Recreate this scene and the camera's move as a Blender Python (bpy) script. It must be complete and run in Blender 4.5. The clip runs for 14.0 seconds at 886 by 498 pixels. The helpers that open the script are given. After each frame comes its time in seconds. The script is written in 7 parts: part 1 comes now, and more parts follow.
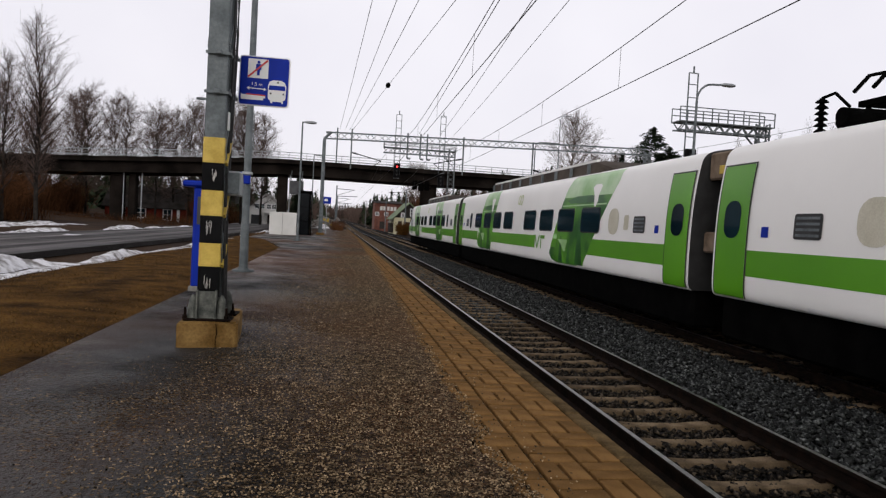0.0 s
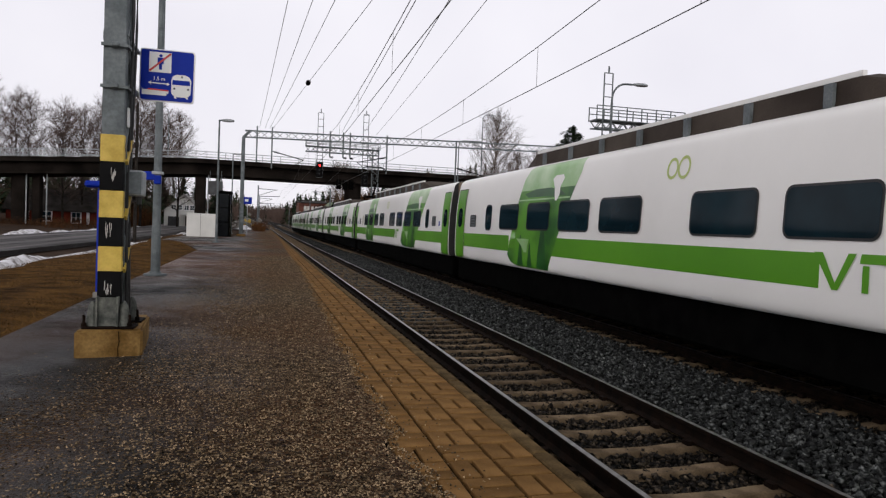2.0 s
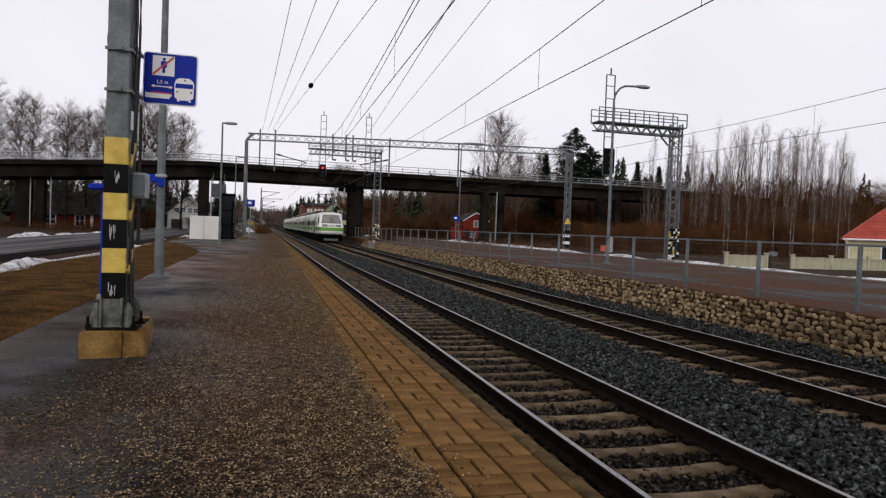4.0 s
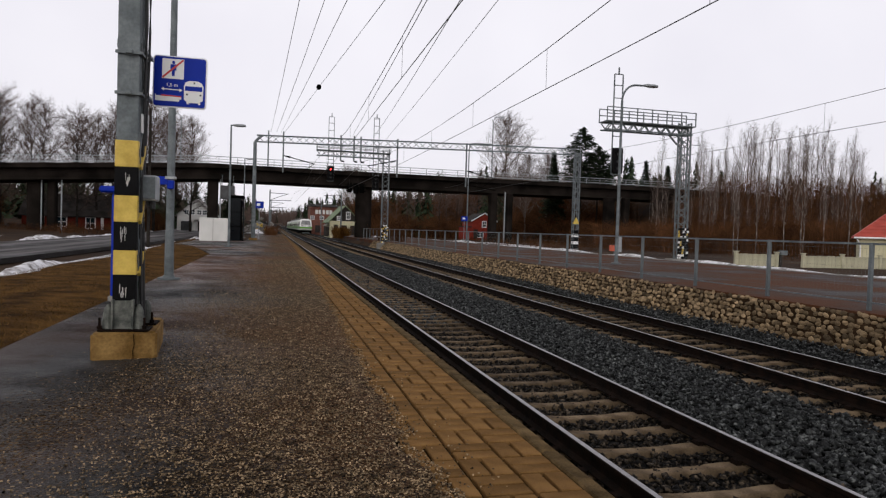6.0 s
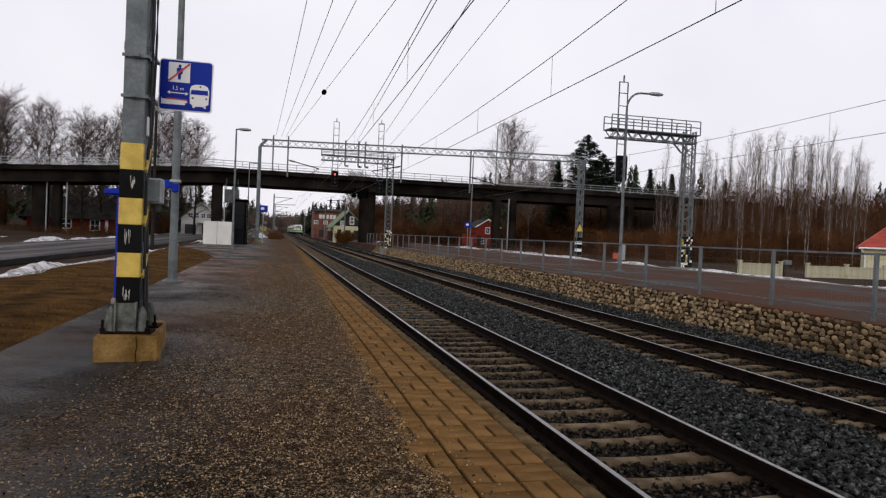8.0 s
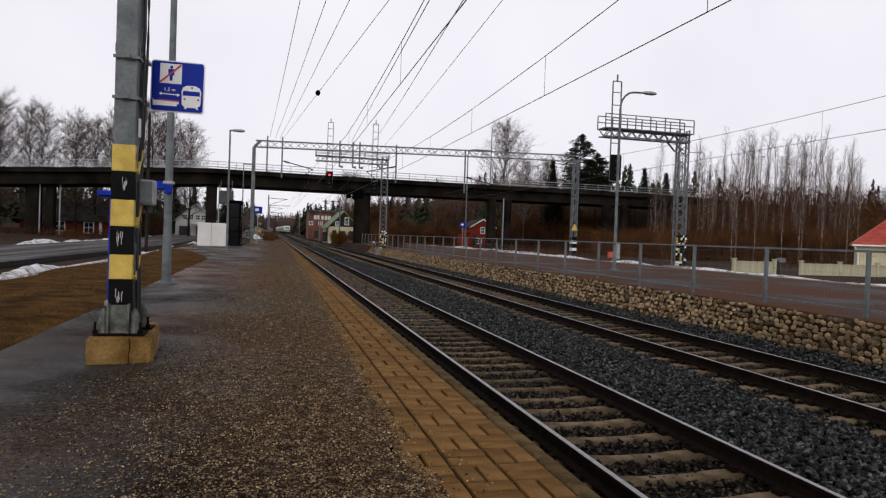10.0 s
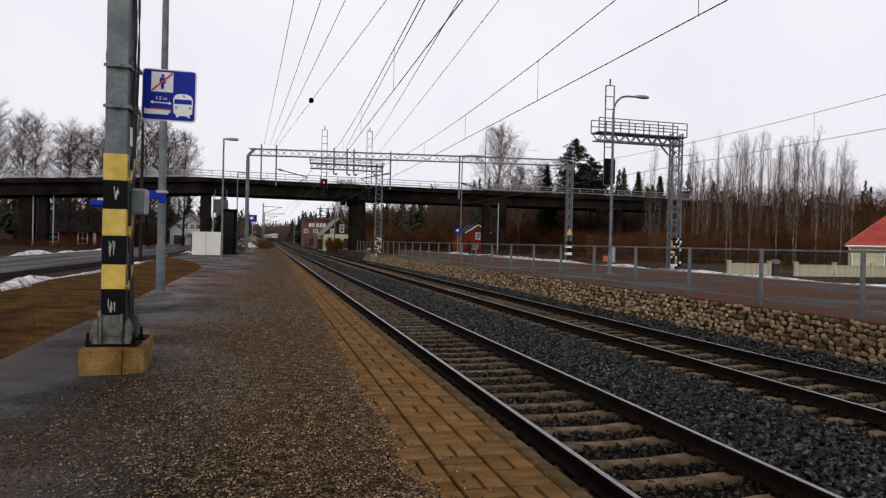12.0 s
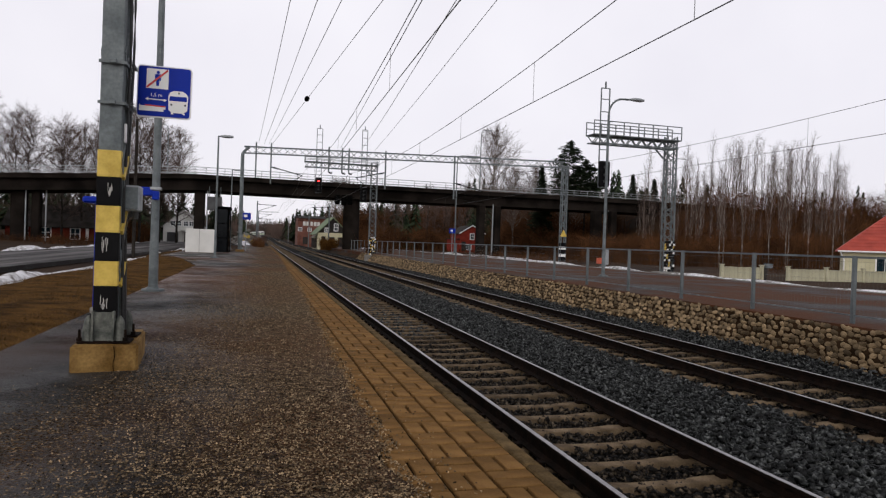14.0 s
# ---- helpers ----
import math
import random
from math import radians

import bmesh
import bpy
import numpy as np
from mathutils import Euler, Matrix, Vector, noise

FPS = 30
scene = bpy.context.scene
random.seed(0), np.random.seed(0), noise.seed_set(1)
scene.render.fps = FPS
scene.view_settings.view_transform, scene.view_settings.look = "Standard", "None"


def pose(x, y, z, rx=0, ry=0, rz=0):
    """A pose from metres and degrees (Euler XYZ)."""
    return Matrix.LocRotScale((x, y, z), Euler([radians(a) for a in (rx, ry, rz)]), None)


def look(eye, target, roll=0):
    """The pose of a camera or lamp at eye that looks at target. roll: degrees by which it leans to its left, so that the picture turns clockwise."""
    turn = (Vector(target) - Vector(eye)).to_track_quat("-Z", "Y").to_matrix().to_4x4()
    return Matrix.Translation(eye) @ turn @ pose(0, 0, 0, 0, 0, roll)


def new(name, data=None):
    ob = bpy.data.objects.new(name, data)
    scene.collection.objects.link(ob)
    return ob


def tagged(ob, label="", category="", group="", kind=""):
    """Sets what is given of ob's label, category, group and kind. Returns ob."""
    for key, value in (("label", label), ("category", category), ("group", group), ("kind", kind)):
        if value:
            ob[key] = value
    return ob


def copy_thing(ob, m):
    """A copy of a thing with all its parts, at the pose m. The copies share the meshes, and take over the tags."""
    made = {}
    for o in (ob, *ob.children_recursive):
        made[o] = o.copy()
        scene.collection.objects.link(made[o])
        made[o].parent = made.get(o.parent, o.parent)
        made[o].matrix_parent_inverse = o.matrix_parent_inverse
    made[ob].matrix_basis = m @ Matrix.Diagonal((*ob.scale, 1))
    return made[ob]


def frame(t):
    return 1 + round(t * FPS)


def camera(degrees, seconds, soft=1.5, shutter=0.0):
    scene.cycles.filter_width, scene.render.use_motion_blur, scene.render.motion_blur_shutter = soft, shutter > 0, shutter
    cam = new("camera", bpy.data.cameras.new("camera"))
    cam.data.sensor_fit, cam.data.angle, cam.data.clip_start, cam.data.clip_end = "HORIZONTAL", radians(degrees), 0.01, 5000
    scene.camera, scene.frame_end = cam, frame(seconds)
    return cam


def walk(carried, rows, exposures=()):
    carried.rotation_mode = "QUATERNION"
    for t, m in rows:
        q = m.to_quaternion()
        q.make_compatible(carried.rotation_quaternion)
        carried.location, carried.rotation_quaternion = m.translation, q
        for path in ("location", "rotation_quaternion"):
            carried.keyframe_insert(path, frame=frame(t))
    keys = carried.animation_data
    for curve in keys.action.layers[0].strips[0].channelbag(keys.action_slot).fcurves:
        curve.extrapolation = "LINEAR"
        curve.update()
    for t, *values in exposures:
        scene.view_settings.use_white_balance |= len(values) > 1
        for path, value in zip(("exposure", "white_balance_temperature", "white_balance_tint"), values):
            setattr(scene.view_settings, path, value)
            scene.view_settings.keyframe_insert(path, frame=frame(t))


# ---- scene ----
cam = camera(66.3, 14.0, soft=1.25)
PATH = [
    (0, (-0.127, -0.01, 1.949), (0.183, 1.965, 1.883), 3.1),
    (0.5, (-0.109, -0.027, 1.95), (0.224, 1.944, 1.877), 2.6),
    (1, (-0.071, -0.004, 1.952), (0.282, 1.963, 1.878), 2.5),
    (1.5, (-0.021, 0.003, 1.946), (0.4, 1.957, 1.88), 2.6),
    (2, (-0.005, 0.047, 1.947), (0.516, 1.976, 1.887), 2.2),
    (2.3, (0.003, -0.028, 1.946), (0.556, 1.893, 1.892), 2.2),
    (2.5, (0.008, 0.012, 1.94), (0.548, 1.937, 1.887), 2.3),
    (3, (0.005, -0.007, 1.939), (0.526, 1.923, 1.885), 2.3),
    (5.5, (0.003, -0.004, 1.94), (0.502, 1.932, 1.887), 1.8),
    (6, (-0.002, -0.013, 1.939), (0.487, 1.926, 1.886), 1.8),
    (6.5, (0.0, -0.006, 1.939), (0.486, 1.934, 1.892), 2.1),
    (7, (-0.002, -0.001, 1.939), (0.477, 1.94, 1.897), 2.5),
    (7.5, (0.0, 0.001, 1.938), (0.481, 1.942, 1.898), 2.3),
    (8, (-0.003, -0.008, 1.938), (0.476, 1.933, 1.902), 2.4),
    (10.5, (0.03, -0.02, 1.935), (0.534, 1.915, 1.9), 1.7),
    (11, (0.044, -0.021, 1.938), (0.549, 1.914, 1.909), 1.1),
    (11.5, (0.051, 0.015, 1.933), (0.552, 1.951, 1.916), 1.5),
    (12, (0.032, 0.008, 1.93), (0.537, 1.943, 1.913), 1.3),
    (12.5, (0.032, 0.015, 1.927), (0.552, 1.946, 1.904), 2.1),
    (13, (0.029, 0.003, 1.932), (0.55, 1.934, 1.902), 2.0),
    (13.5, (0.032, 0.004, 1.933), (0.558, 1.933, 1.905), 2.0),
    (14, (0.031, 0.002, 1.936), (0.553, 1.933, 1.92), 2.0),
]
walk(cam, [(t, look(eye, target, roll)) for t, eye, target, roll in PATH])

# ---- world and light: a closed overcast sky ----
world = bpy.data.worlds.new("overcast_sky")
scene.world = world
world.use_nodes = True
wn, wl = world.node_tree.nodes, world.node_tree.links
wn.clear()
w_sky = wn.new("ShaderNodeTexSky")
w_sky.sky_type, w_sky.sun_disc = "NISHITA", False
w_sky.sun_elevation, w_sky.sun_rotation = radians(26), radians(205)
w_sky.air_density, w_sky.dust_density = 1.0, 3.0
w_cloud = wn.new("ShaderNodeTexNoise")
w_cloud.inputs["Scale"].default_value, w_cloud.inputs["Detail"].default_value = 1.6, 5
w_ramp = wn.new("ShaderNodeValToRGB")
w_ramp.color_ramp.elements[0].color, w_ramp.color_ramp.elements[0].position = (7.6, 7.35, 8.1, 1), 0.3
w_ramp.color_ramp.elements[1].color, w_ramp.color_ramp.elements[1].position = (9.25, 9.0, 9.5, 1), 0.7
w_mix = wn.new("ShaderNodeMixRGB")
w_mix.inputs["Fac"].default_value = 0.93
w_bg = wn.new("ShaderNodeBackground")
w_bg.inputs["Strength"].default_value = 0.108
w_out = wn.new("ShaderNodeOutputWorld")
w_tc = wn.new("ShaderNodeTexCoord")
w_sep = wn.new("ShaderNodeSeparateXYZ")
wl.new(w_tc.outputs["Generated"], w_sep.inputs[0])
# the sky is dimmed overhead, above the view, to darken the ground
w_fall = wn.new("ShaderNodeMapRange")
w_fall.interpolation_type = "SMOOTHSTEP"
w_fall.inputs["From Min"].default_value, w_fall.inputs["From Max"].default_value = 0.3, 0.95
w_fall.inputs["To Min"].default_value, w_fall.inputs["To Max"].default_value = 1.0, 0.5
wl.new(w_sep.outputs["Z"], w_fall.inputs["Value"])
w_dimmed = wn.new("ShaderNodeMixRGB")
w_dimmed.blend_type, w_dimmed.inputs["Fac"].default_value = "MULTIPLY", 1.0
wl.new(w_cloud.outputs["Fac"], w_ramp.inputs["Fac"])
wl.new(w_sky.outputs["Color"], w_mix.inputs["Color1"])
wl.new(w_ramp.outputs["Color"], w_dimmed.inputs["Color1"])
wl.new(w_fall.outputs["Result"], w_dimmed.inputs["Color2"])
wl.new(w_dimmed.outputs["Color"], w_mix.inputs["Color2"])
wl.new(w_mix.outputs["Color"], w_bg.inputs["Color"])
wl.new(w_bg.outputs["Background"], w_out.inputs["Surface"])
sun_data = bpy.data.lights.new("sun", "SUN")
sun_data.energy, sun_data.angle, sun_data.color = 0.9, radians(55), (1.0, 0.96, 0.9)
sun = new("sun", sun_data)
sun.matrix_world = look((-32, -68, 36), (0, 0, 0))


# ---- materials ----
def ramp_node(nt, stops):
    r = nt.nodes.new("ShaderNodeValToRGB")
    el = r.color_ramp.elements
    while len(el) < len(stops):
        el.new(0.5)
    for e, (p, c) in zip(el, stops):
        e.position, e.color = p, (*c, 1)
    return r


def surface(name, c1, c2, scale=3.0, rough=0.7, rough2=None, metal=0.0, bump=0.0, bump_scale=40.0, spread=0.0, fine=0.25, coord="Object", lo=0.35, hi=0.65, spec=0.5):
    """Two colours mixed by broad noise, a finer grain over them, relief, and a change from piece to piece."""
    m = bpy.data.materials.new(name)
    m.use_nodes = True
    nt = m.node_tree
    b = nt.nodes["Principled BSDF"]
    tc = nt.nodes.new("ShaderNodeTexCoord")
    n1 = nt.nodes.new("ShaderNodeTexNoise")
    n1.inputs["Scale"].default_value, n1.inputs["Detail"].default_value = scale, 6
    nt.links.new(tc.outputs[coord], n1.inputs["Vector"])
    r = ramp_node(nt, [(lo, c1), (hi, c2)])
    nt.links.new(n1.outputs["Fac"], r.inputs["Fac"])
    colour = r.outputs["Color"]
    n2 = nt.nodes.new("ShaderNodeTexNoise")
    n2.inputs["Scale"].default_value, n2.inputs["Detail"].default_value = bump_scale, 4
    nt.links.new(tc.outputs[coord], n2.inputs["Vector"])
    if fine:
        g = nt.nodes.new("ShaderNodeMixRGB")
        g.blend_type, g.inputs["Fac"].default_value = "OVERLAY", fine
        nt.links.new(colour, g.inputs["Color1"])
        nt.links.new(n2.outputs["Fac"], g.inputs["Color2"])
        colour = g.outputs["Color"]
    if spread:
        oi = nt.nodes.new("ShaderNodeObjectInfo")
        ge = nt.nodes.new("ShaderNodeNewGeometry")
        ad = nt.nodes.new("ShaderNodeMath")
        ad.operation = "ADD"
        nt.links.new(oi.outputs["Random"], ad.inputs[0])
        nt.links.new(ge.outputs["Random Per Island"], ad.inputs[1])
        fr = nt.nodes.new("ShaderNodeMath")
        fr.operation = "FRACT"
        nt.links.new(ad.outputs[0], fr.inputs[0])
        mr = nt.nodes.new("ShaderNodeMapRange")
        mr.inputs["To Min"].default_value, mr.inputs["To Max"].default_value = 1 - spread, 1 + spread
        nt.links.new(fr.outputs[0], mr.inputs["Value"])
        hs = nt.nodes.new("ShaderNodeHueSaturation")
        nt.links.new(mr.outputs["Result"], hs.inputs["Value"])
        nt.links.new(colour, hs.inputs["Color"])
        colour = hs.outputs["Color"]
    nt.links.new(colour, b.inputs["Base Color"])
    if rough2 is None:
        b.inputs["Roughness"].default_value = rough
    else:
        rr = nt.nodes.new("ShaderNodeMapRange")
        rr.inputs["From Min"].default_value, rr.inputs["From Max"].default_value = lo, hi
        rr.inputs["To Min"].default_value, rr.inputs["To Max"].default_value = rough, rough2
        nt.links.new(n1.outputs["Fac"], rr.inputs["Value"])
        nt.links.new(rr.outputs["Result"], b.inputs["Roughness"])
    b.inputs["Metallic"].default_value = metal
    b.inputs["Specular IOR Level"].default_value = spec
    if bump:
        bp = nt.nodes.new("ShaderNodeBump")
        bp.inputs["Strength"].default_value, bp.inputs["Distance"].default_value = min(bump, 1), 0.02
        nt.links.new(n2.outputs["Fac"], bp.inputs["Height"])
        nt.links.new(bp.outputs["Normal"], b.inputs["Normal"])
    return m


def glowing(name, colour, strength):
    m = bpy.data.materials.new(name)
    m.use_nodes = True
    b = m.node_tree.nodes["Principled BSDF"]
    b.inputs["Base Color"].default_value = (*colour, 1)
    b.inputs["Emission Color"].default_value = (*colour, 1)
    b.inputs["Emission Strength"].default_value = strength
    return m


def platform_asphalt():
    """Wet grey asphalt with damp patches; brown grit thickens towards the paving along the edge."""
    m = bpy.data.materials.new("platform_asphalt")
    m.use_nodes = True
    nt = m.node_tree
    L = nt.links.new
    b = nt.nodes["Principled BSDF"]
    tc = nt.nodes.new("ShaderNodeTexCoord")
    sep = nt.nodes.new("ShaderNodeSeparateXYZ")
    L(tc.outputs["Object"], sep.inputs[0])
    broad = nt.nodes.new("ShaderNodeTexNoise")
    broad.inputs["Scale"].default_value, broad.inputs["Detail"].default_value = 0.55, 7
    L(tc.outputs["Object"], broad.inputs["Vector"])
    # grit share: grows with x, broken by noise
    gx_ = nt.nodes.new("ShaderNodeMapRange")
    gx_.inputs["From Min"].default_value, gx_.inputs["From Max"].default_value = -1.7, 0.4
    L(sep.outputs["X"], gx_.inputs["Value"])
    nb = nt.nodes.new("ShaderNodeMath")
    nb.operation = "MULTIPLY_ADD"
    nb.inputs[1].default_value, nb.inputs[2].default_value = 1.6, -0.8
    L(broad.outputs["Fac"], nb.inputs[0])
    gs = nt.nodes.new("ShaderNodeMath")
    gs.operation, gs.use_clamp = "ADD", True
    L(gx_.outputs["Result"], gs.inputs[0])
    L(nb.outputs[0], gs.inputs[1])
    grain = nt.nodes.new("ShaderNodeTexVoronoi")
    grain.inputs["Scale"].default_value = 62
    L(tc.outputs["Object"], grain.inputs["Vector"])
    fine = nt.nodes.new("ShaderNodeTexNoise")
    fine.inputs["Scale"].default_value, fine.inputs["Detail"].default_value = 120, 3
    L(tc.outputs["Object"], fine.inputs["Vector"])
    wet = ramp_node(nt, [(0.3, (0.008, 0.007, 0.006)), (0.7, (0.03, 0.027, 0.0235))])
    L(broad.outputs["Fac"], wet.inputs["Fac"])
    grit = ramp_node(nt, [(0.0, (0.006, 0.004, 0.002)), (0.45, (0.048, 0.031, 0.0145)), (0.8, (0.185, 0.12, 0.062)), (1.0, (0.46, 0.34, 0.2))])
    sepc = nt.nodes.new("ShaderNodeSeparateColor")
    L(grain.outputs["Color"], sepc.inputs[0])
    L(sepc.outputs[0], grit.inputs["Fac"])
    # each grain shows where its own number lies below the share
    cover = nt.nodes.new("ShaderNodeMath")
    cover.operation = "LESS_THAN"
    L(sepc.outputs[1], cover.inputs[0])
    L(gs.outputs[0], cover.inputs[1])
    mx = nt.nodes.new("ShaderNodeMixRGB")
    L(cover.outputs[0], mx.inputs["Fac"])
    # dark and pale aggregate in the worn asphalt
    chip = ramp_node(nt, [(0.0, (0.25, 0.25, 0.25)), (0.55, (0.95, 0.95, 0.95)), (0.9, (1.25, 1.22, 1.18)), (1.0, (2.4, 2.3, 2.1))])
    L(sepc.outputs[2], chip.inputs["Fac"])
    worn = nt.nodes.new("ShaderNodeMixRGB")
    worn.blend_type, worn.inputs["Fac"].default_value = "MULTIPLY", 1.0
    L(wet.outputs["Color"], worn.inputs["Color1"])
    L(chip.outputs["Color"], worn.inputs["Color2"])
    L(worn.outputs["Color"], mx.inputs["Color1"])
    L(grit.outputs["Color"], mx.inputs["Color2"])
    # reddish silt farther along and pale ice stains
    silt = nt.nodes.new("ShaderNodeTexNoise")
    silt.inputs["Scale"].default_value, silt.inputs["Detail"].default_value = 0.16, 5
    L(tc.outputs["Object"], silt.inputs["Vector"])
    sr = ramp_node(nt, [(0.44, (0, 0, 0)), (0.64, (0.62, 0.62, 0.62))])
    L(silt.outputs["Fac"], sr.inputs["Fac"])
    # a red-brown washed-out patch across the platform
    pa, pb, pc = (nt.nodes.new("ShaderNodeMapRange") for _ in range(3))
    for nd, src, f0, f1 in ((pa, "Y", 15.5, 19.5), (pb, "Y", 36.0, 26.0), (pc, "X", 0.9, -0.6)):
        nd.interpolation_type = "SMOOTHSTEP"
        nd.inputs["From Min"].default_value, nd.inputs["From Max"].default_value = f0, f1
        L(sep.outputs[src], nd.inputs["Value"])
    m1, m2, m3 = (nt.nodes.new("ShaderNodeMath") for _ in range(3))
    m1.operation = m2.operation = "MULTIPLY"
    m3.operation, m3.use_clamp = "MULTIPLY_ADD", True
    L(pa.outputs["Result"], m1.inputs[0])
    L(pb.outputs["Result"], m1.inputs[1])
    L(m1.outputs[0], m2.inputs[0])
    L(pc.outputs["Result"], m2.inputs[1])
    L(m2.outputs[0], m3.inputs[0])
    L(broad.outputs["Fac"], m3.inputs[1])
    L(sr.outputs["Color"], m3.inputs[2])
    mx2 = nt.nodes.new("ShaderNodeMixRGB")
    mx2.inputs["Color2"].default_value = (0.13, 0.052, 0.02, 1)
    L(m3.outputs[0], mx2.inputs["Fac"])
    L(mx.outputs["Color"], mx2.inputs["Color1"])
    L(mx2.outputs["Color"], b.inputs["Base Color"])
    ro = nt.nodes.new("ShaderNodeMapRange")
    ro.inputs["From Min"].default_value, ro.inputs["From Max"].default_value = 0.42, 0.62
    ro.inputs["To Min"].default_value, ro.inputs["To Max"].default_value = 0.62, 0.3
    L(broad.outputs["Fac"], ro.inputs["Value"])
    rm = nt.nodes.new("ShaderNodeMixRGB")
    rm.inputs["Color2"].default_value = (0.8, 0.8, 0.8, 1)
    L(cover.outputs[0], rm.inputs["Fac"])
    L(ro.outputs["Result"], rm.inputs["Color1"])
    L(rm.outputs["Color"], b.inputs["Roughness"])
    hm = nt.nodes.new("ShaderNodeMath")
    hm.operation = "ADD"
    L(fine.outputs["Fac"], hm.inputs[0])
    L(grain.outputs["Distance"], hm.inputs[1])
    # films of water lie in the hollows
    pool = nt.nodes.new("ShaderNodeTexNoise")
    pool.inputs["Scale"].default_value, pool.inputs["Detail"].default_value = 0.8, 6
    L(tc.outputs["Object"], pool.inputs["Vector"])
    film = nt.nodes.new("ShaderNodeMapRange")
    film.inputs["From Min"].default_value, film.inputs["From Max"].default_value = 0.44, 0.6
    film.inputs["To Min"].default_value, film.inputs["To Max"].default_value = 0.06, 0.5
    L(pool.outputs["Fac"], film.inputs["Value"])
    sp = nt.nodes.new("ShaderNodeMixRGB")
    sp.inputs["Color2"].default_value = (0.05, 0.05, 0.05, 1)
    L(film.outputs["Result"], sp.inputs["Color1"])
    L(gs.outputs[0], sp.inputs["Fac"])
    pits = nt.nodes.new("ShaderNodeTexNoise")
    pits.inputs["Scale"].default_value, pits.inputs["Detail"].default_value = 28, 4
    L(tc.outputs["Object"], pits.inputs["Vector"])
    deep = nt.nodes.new("ShaderNodeMath")
    deep.operation = "MULTIPLY_ADD"
    deep.inputs[1].default_value = 2.2
    L(pits.outputs["Fac"], deep.inputs[0])
    L(hm.outputs[0], deep.inputs[2])
    L(sp.outputs["Color"], b.inputs["Specular IOR Level"])
    bp = nt.nodes.new("ShaderNodeBump")
    bp.inputs["Strength"].default_value, bp.inputs["Distance"].default_value = 1.0, 0.03
    L(deep.outputs[0], bp.inputs["Height"])
    L(bp.outputs["Normal"], b.inputs["Normal"])
    return m


def wet_road():
    """Damp asphalt: darker polished wheel tracks along it, pale slush film between them."""
    m = surface("road_asphalt", (0.03, 0.027, 0.026), (0.085, 0.078, 0.075), 0.5, 0.5, 0.85, bump=0.3, bump_scale=60, spec=0.12)
    nt = m.node_tree
    L = nt.links.new
    b = nt.nodes["Principled BSDF"]
    tc = nt.nodes.new("ShaderNodeTexCoord")
    mp = nt.nodes.new("ShaderNodeMapping")
    mp.inputs["Scale"].default_value = (1.1, 0.035, 1.0)
    L(tc.outputs["Object"], mp.inputs["Vector"])
    n = nt.nodes.new("ShaderNodeTexNoise")
    n.inputs["Scale"].default_value, n.inputs["Detail"].default_value = 1.0, 4
    L(mp.outputs["Vector"], n.inputs["Vector"])
    r = ramp_node(nt, [(0.4, (0.35, 0.34, 0.34)), (0.5, (1.0, 1.0, 1.0)), (0.64, (2.6, 2.6, 2.65))])
    L(n.outputs["Fac"], r.inputs["Fac"])
    mx = nt.nodes.new("ShaderNodeMixRGB")
    mx.blend_type, mx.inputs["Fac"].default_value = "MULTIPLY", 1.0
    L(b.inputs["Base Color"].links[0].from_socket, mx.inputs["Color1"])
    L(r.outputs["Color"], mx.inputs["Color2"])
    L(mx.outputs["Color"], b.inputs["Base Color"])
    return m


M = {}
M["asphalt"] = platform_asphalt()
M["road"] = wet_road()
M["pavement"] = surface("red_grey_paving", (0.021, 0.018, 0.0155), (0.085, 0.034, 0.015), 0.3, 0.55, 0.9, bump=0.3, bump_scale=50, lo=0.38, hi=0.58, spec=0.1)
M["soil"] = surface("bare_ground", (0.02, 0.011, 0.006), (0.055, 0.031, 0.015), 0.12, 0.95, bump=0.8, bump_scale=8, fine=0.5, spec=0.1)
M["turf"] = surface("withered_turf", (0.018, 0.0085, 0.0025), (0.13, 0.066, 0.016), 1.6, 0.95, bump=1.0, bump_scale=30, fine=0.95, spec=0.03, lo=0.3, hi=0.7)
M["blade"] = surface("withered_grass", (0.05, 0.026, 0.008), (0.15, 0.088, 0.03), 2, 0.9, spread=0.6, fine=0, spec=0.06)
# near-black bed: shade in the gaps between stones is painted in
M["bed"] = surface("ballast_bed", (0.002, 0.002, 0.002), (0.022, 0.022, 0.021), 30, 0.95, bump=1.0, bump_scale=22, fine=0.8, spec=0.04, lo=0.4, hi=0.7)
# stone tones spread wide to imitate lit tops and shaded gaps
M["ballast"] = surface("ballast_stone", (0.005, 0.006, 0.006), (0.12, 0.126, 0.122), 20, 0.75, spread=0.97, fine=0.4, spec=0.22, lo=0.46, hi=0.76)
M["ballast_rusty"] = surface("ballast_stone_rusty", (0.005, 0.0038, 0.0028), (0.11, 0.085, 0.058), 20, 0.8, spread=0.97, fine=0.4, spec=0.15, lo=0.47, hi=0.77)
M["grit"] = surface("sand_grit", (0.022, 0.0145, 0.007), (0.34, 0.245, 0.145), 9, 0.8, spread=0.98, fine=0, spec=0.15)
M["sleeper"] = surface("sleeper_concrete", (0.06, 0.042, 0.025), (0.175, 0.128, 0.08), 4, 0.9, bump=0.4, bump_scale=60, spread=0.3, fine=0.5, spec=0.08)
M["rust"] = surface("rusty_rail", (0.004, 0.0028, 0.002), (0.013, 0.007, 0.0045), 8, 0.85, bump=0.4, bump_scale=60, spec=0.07)
M["steel"] = surface("polished_rail", (0.2, 0.19, 0.19), (0.36, 0.35, 0.35), 12, 0.3, 0.42, metal=1.0, fine=0.1)
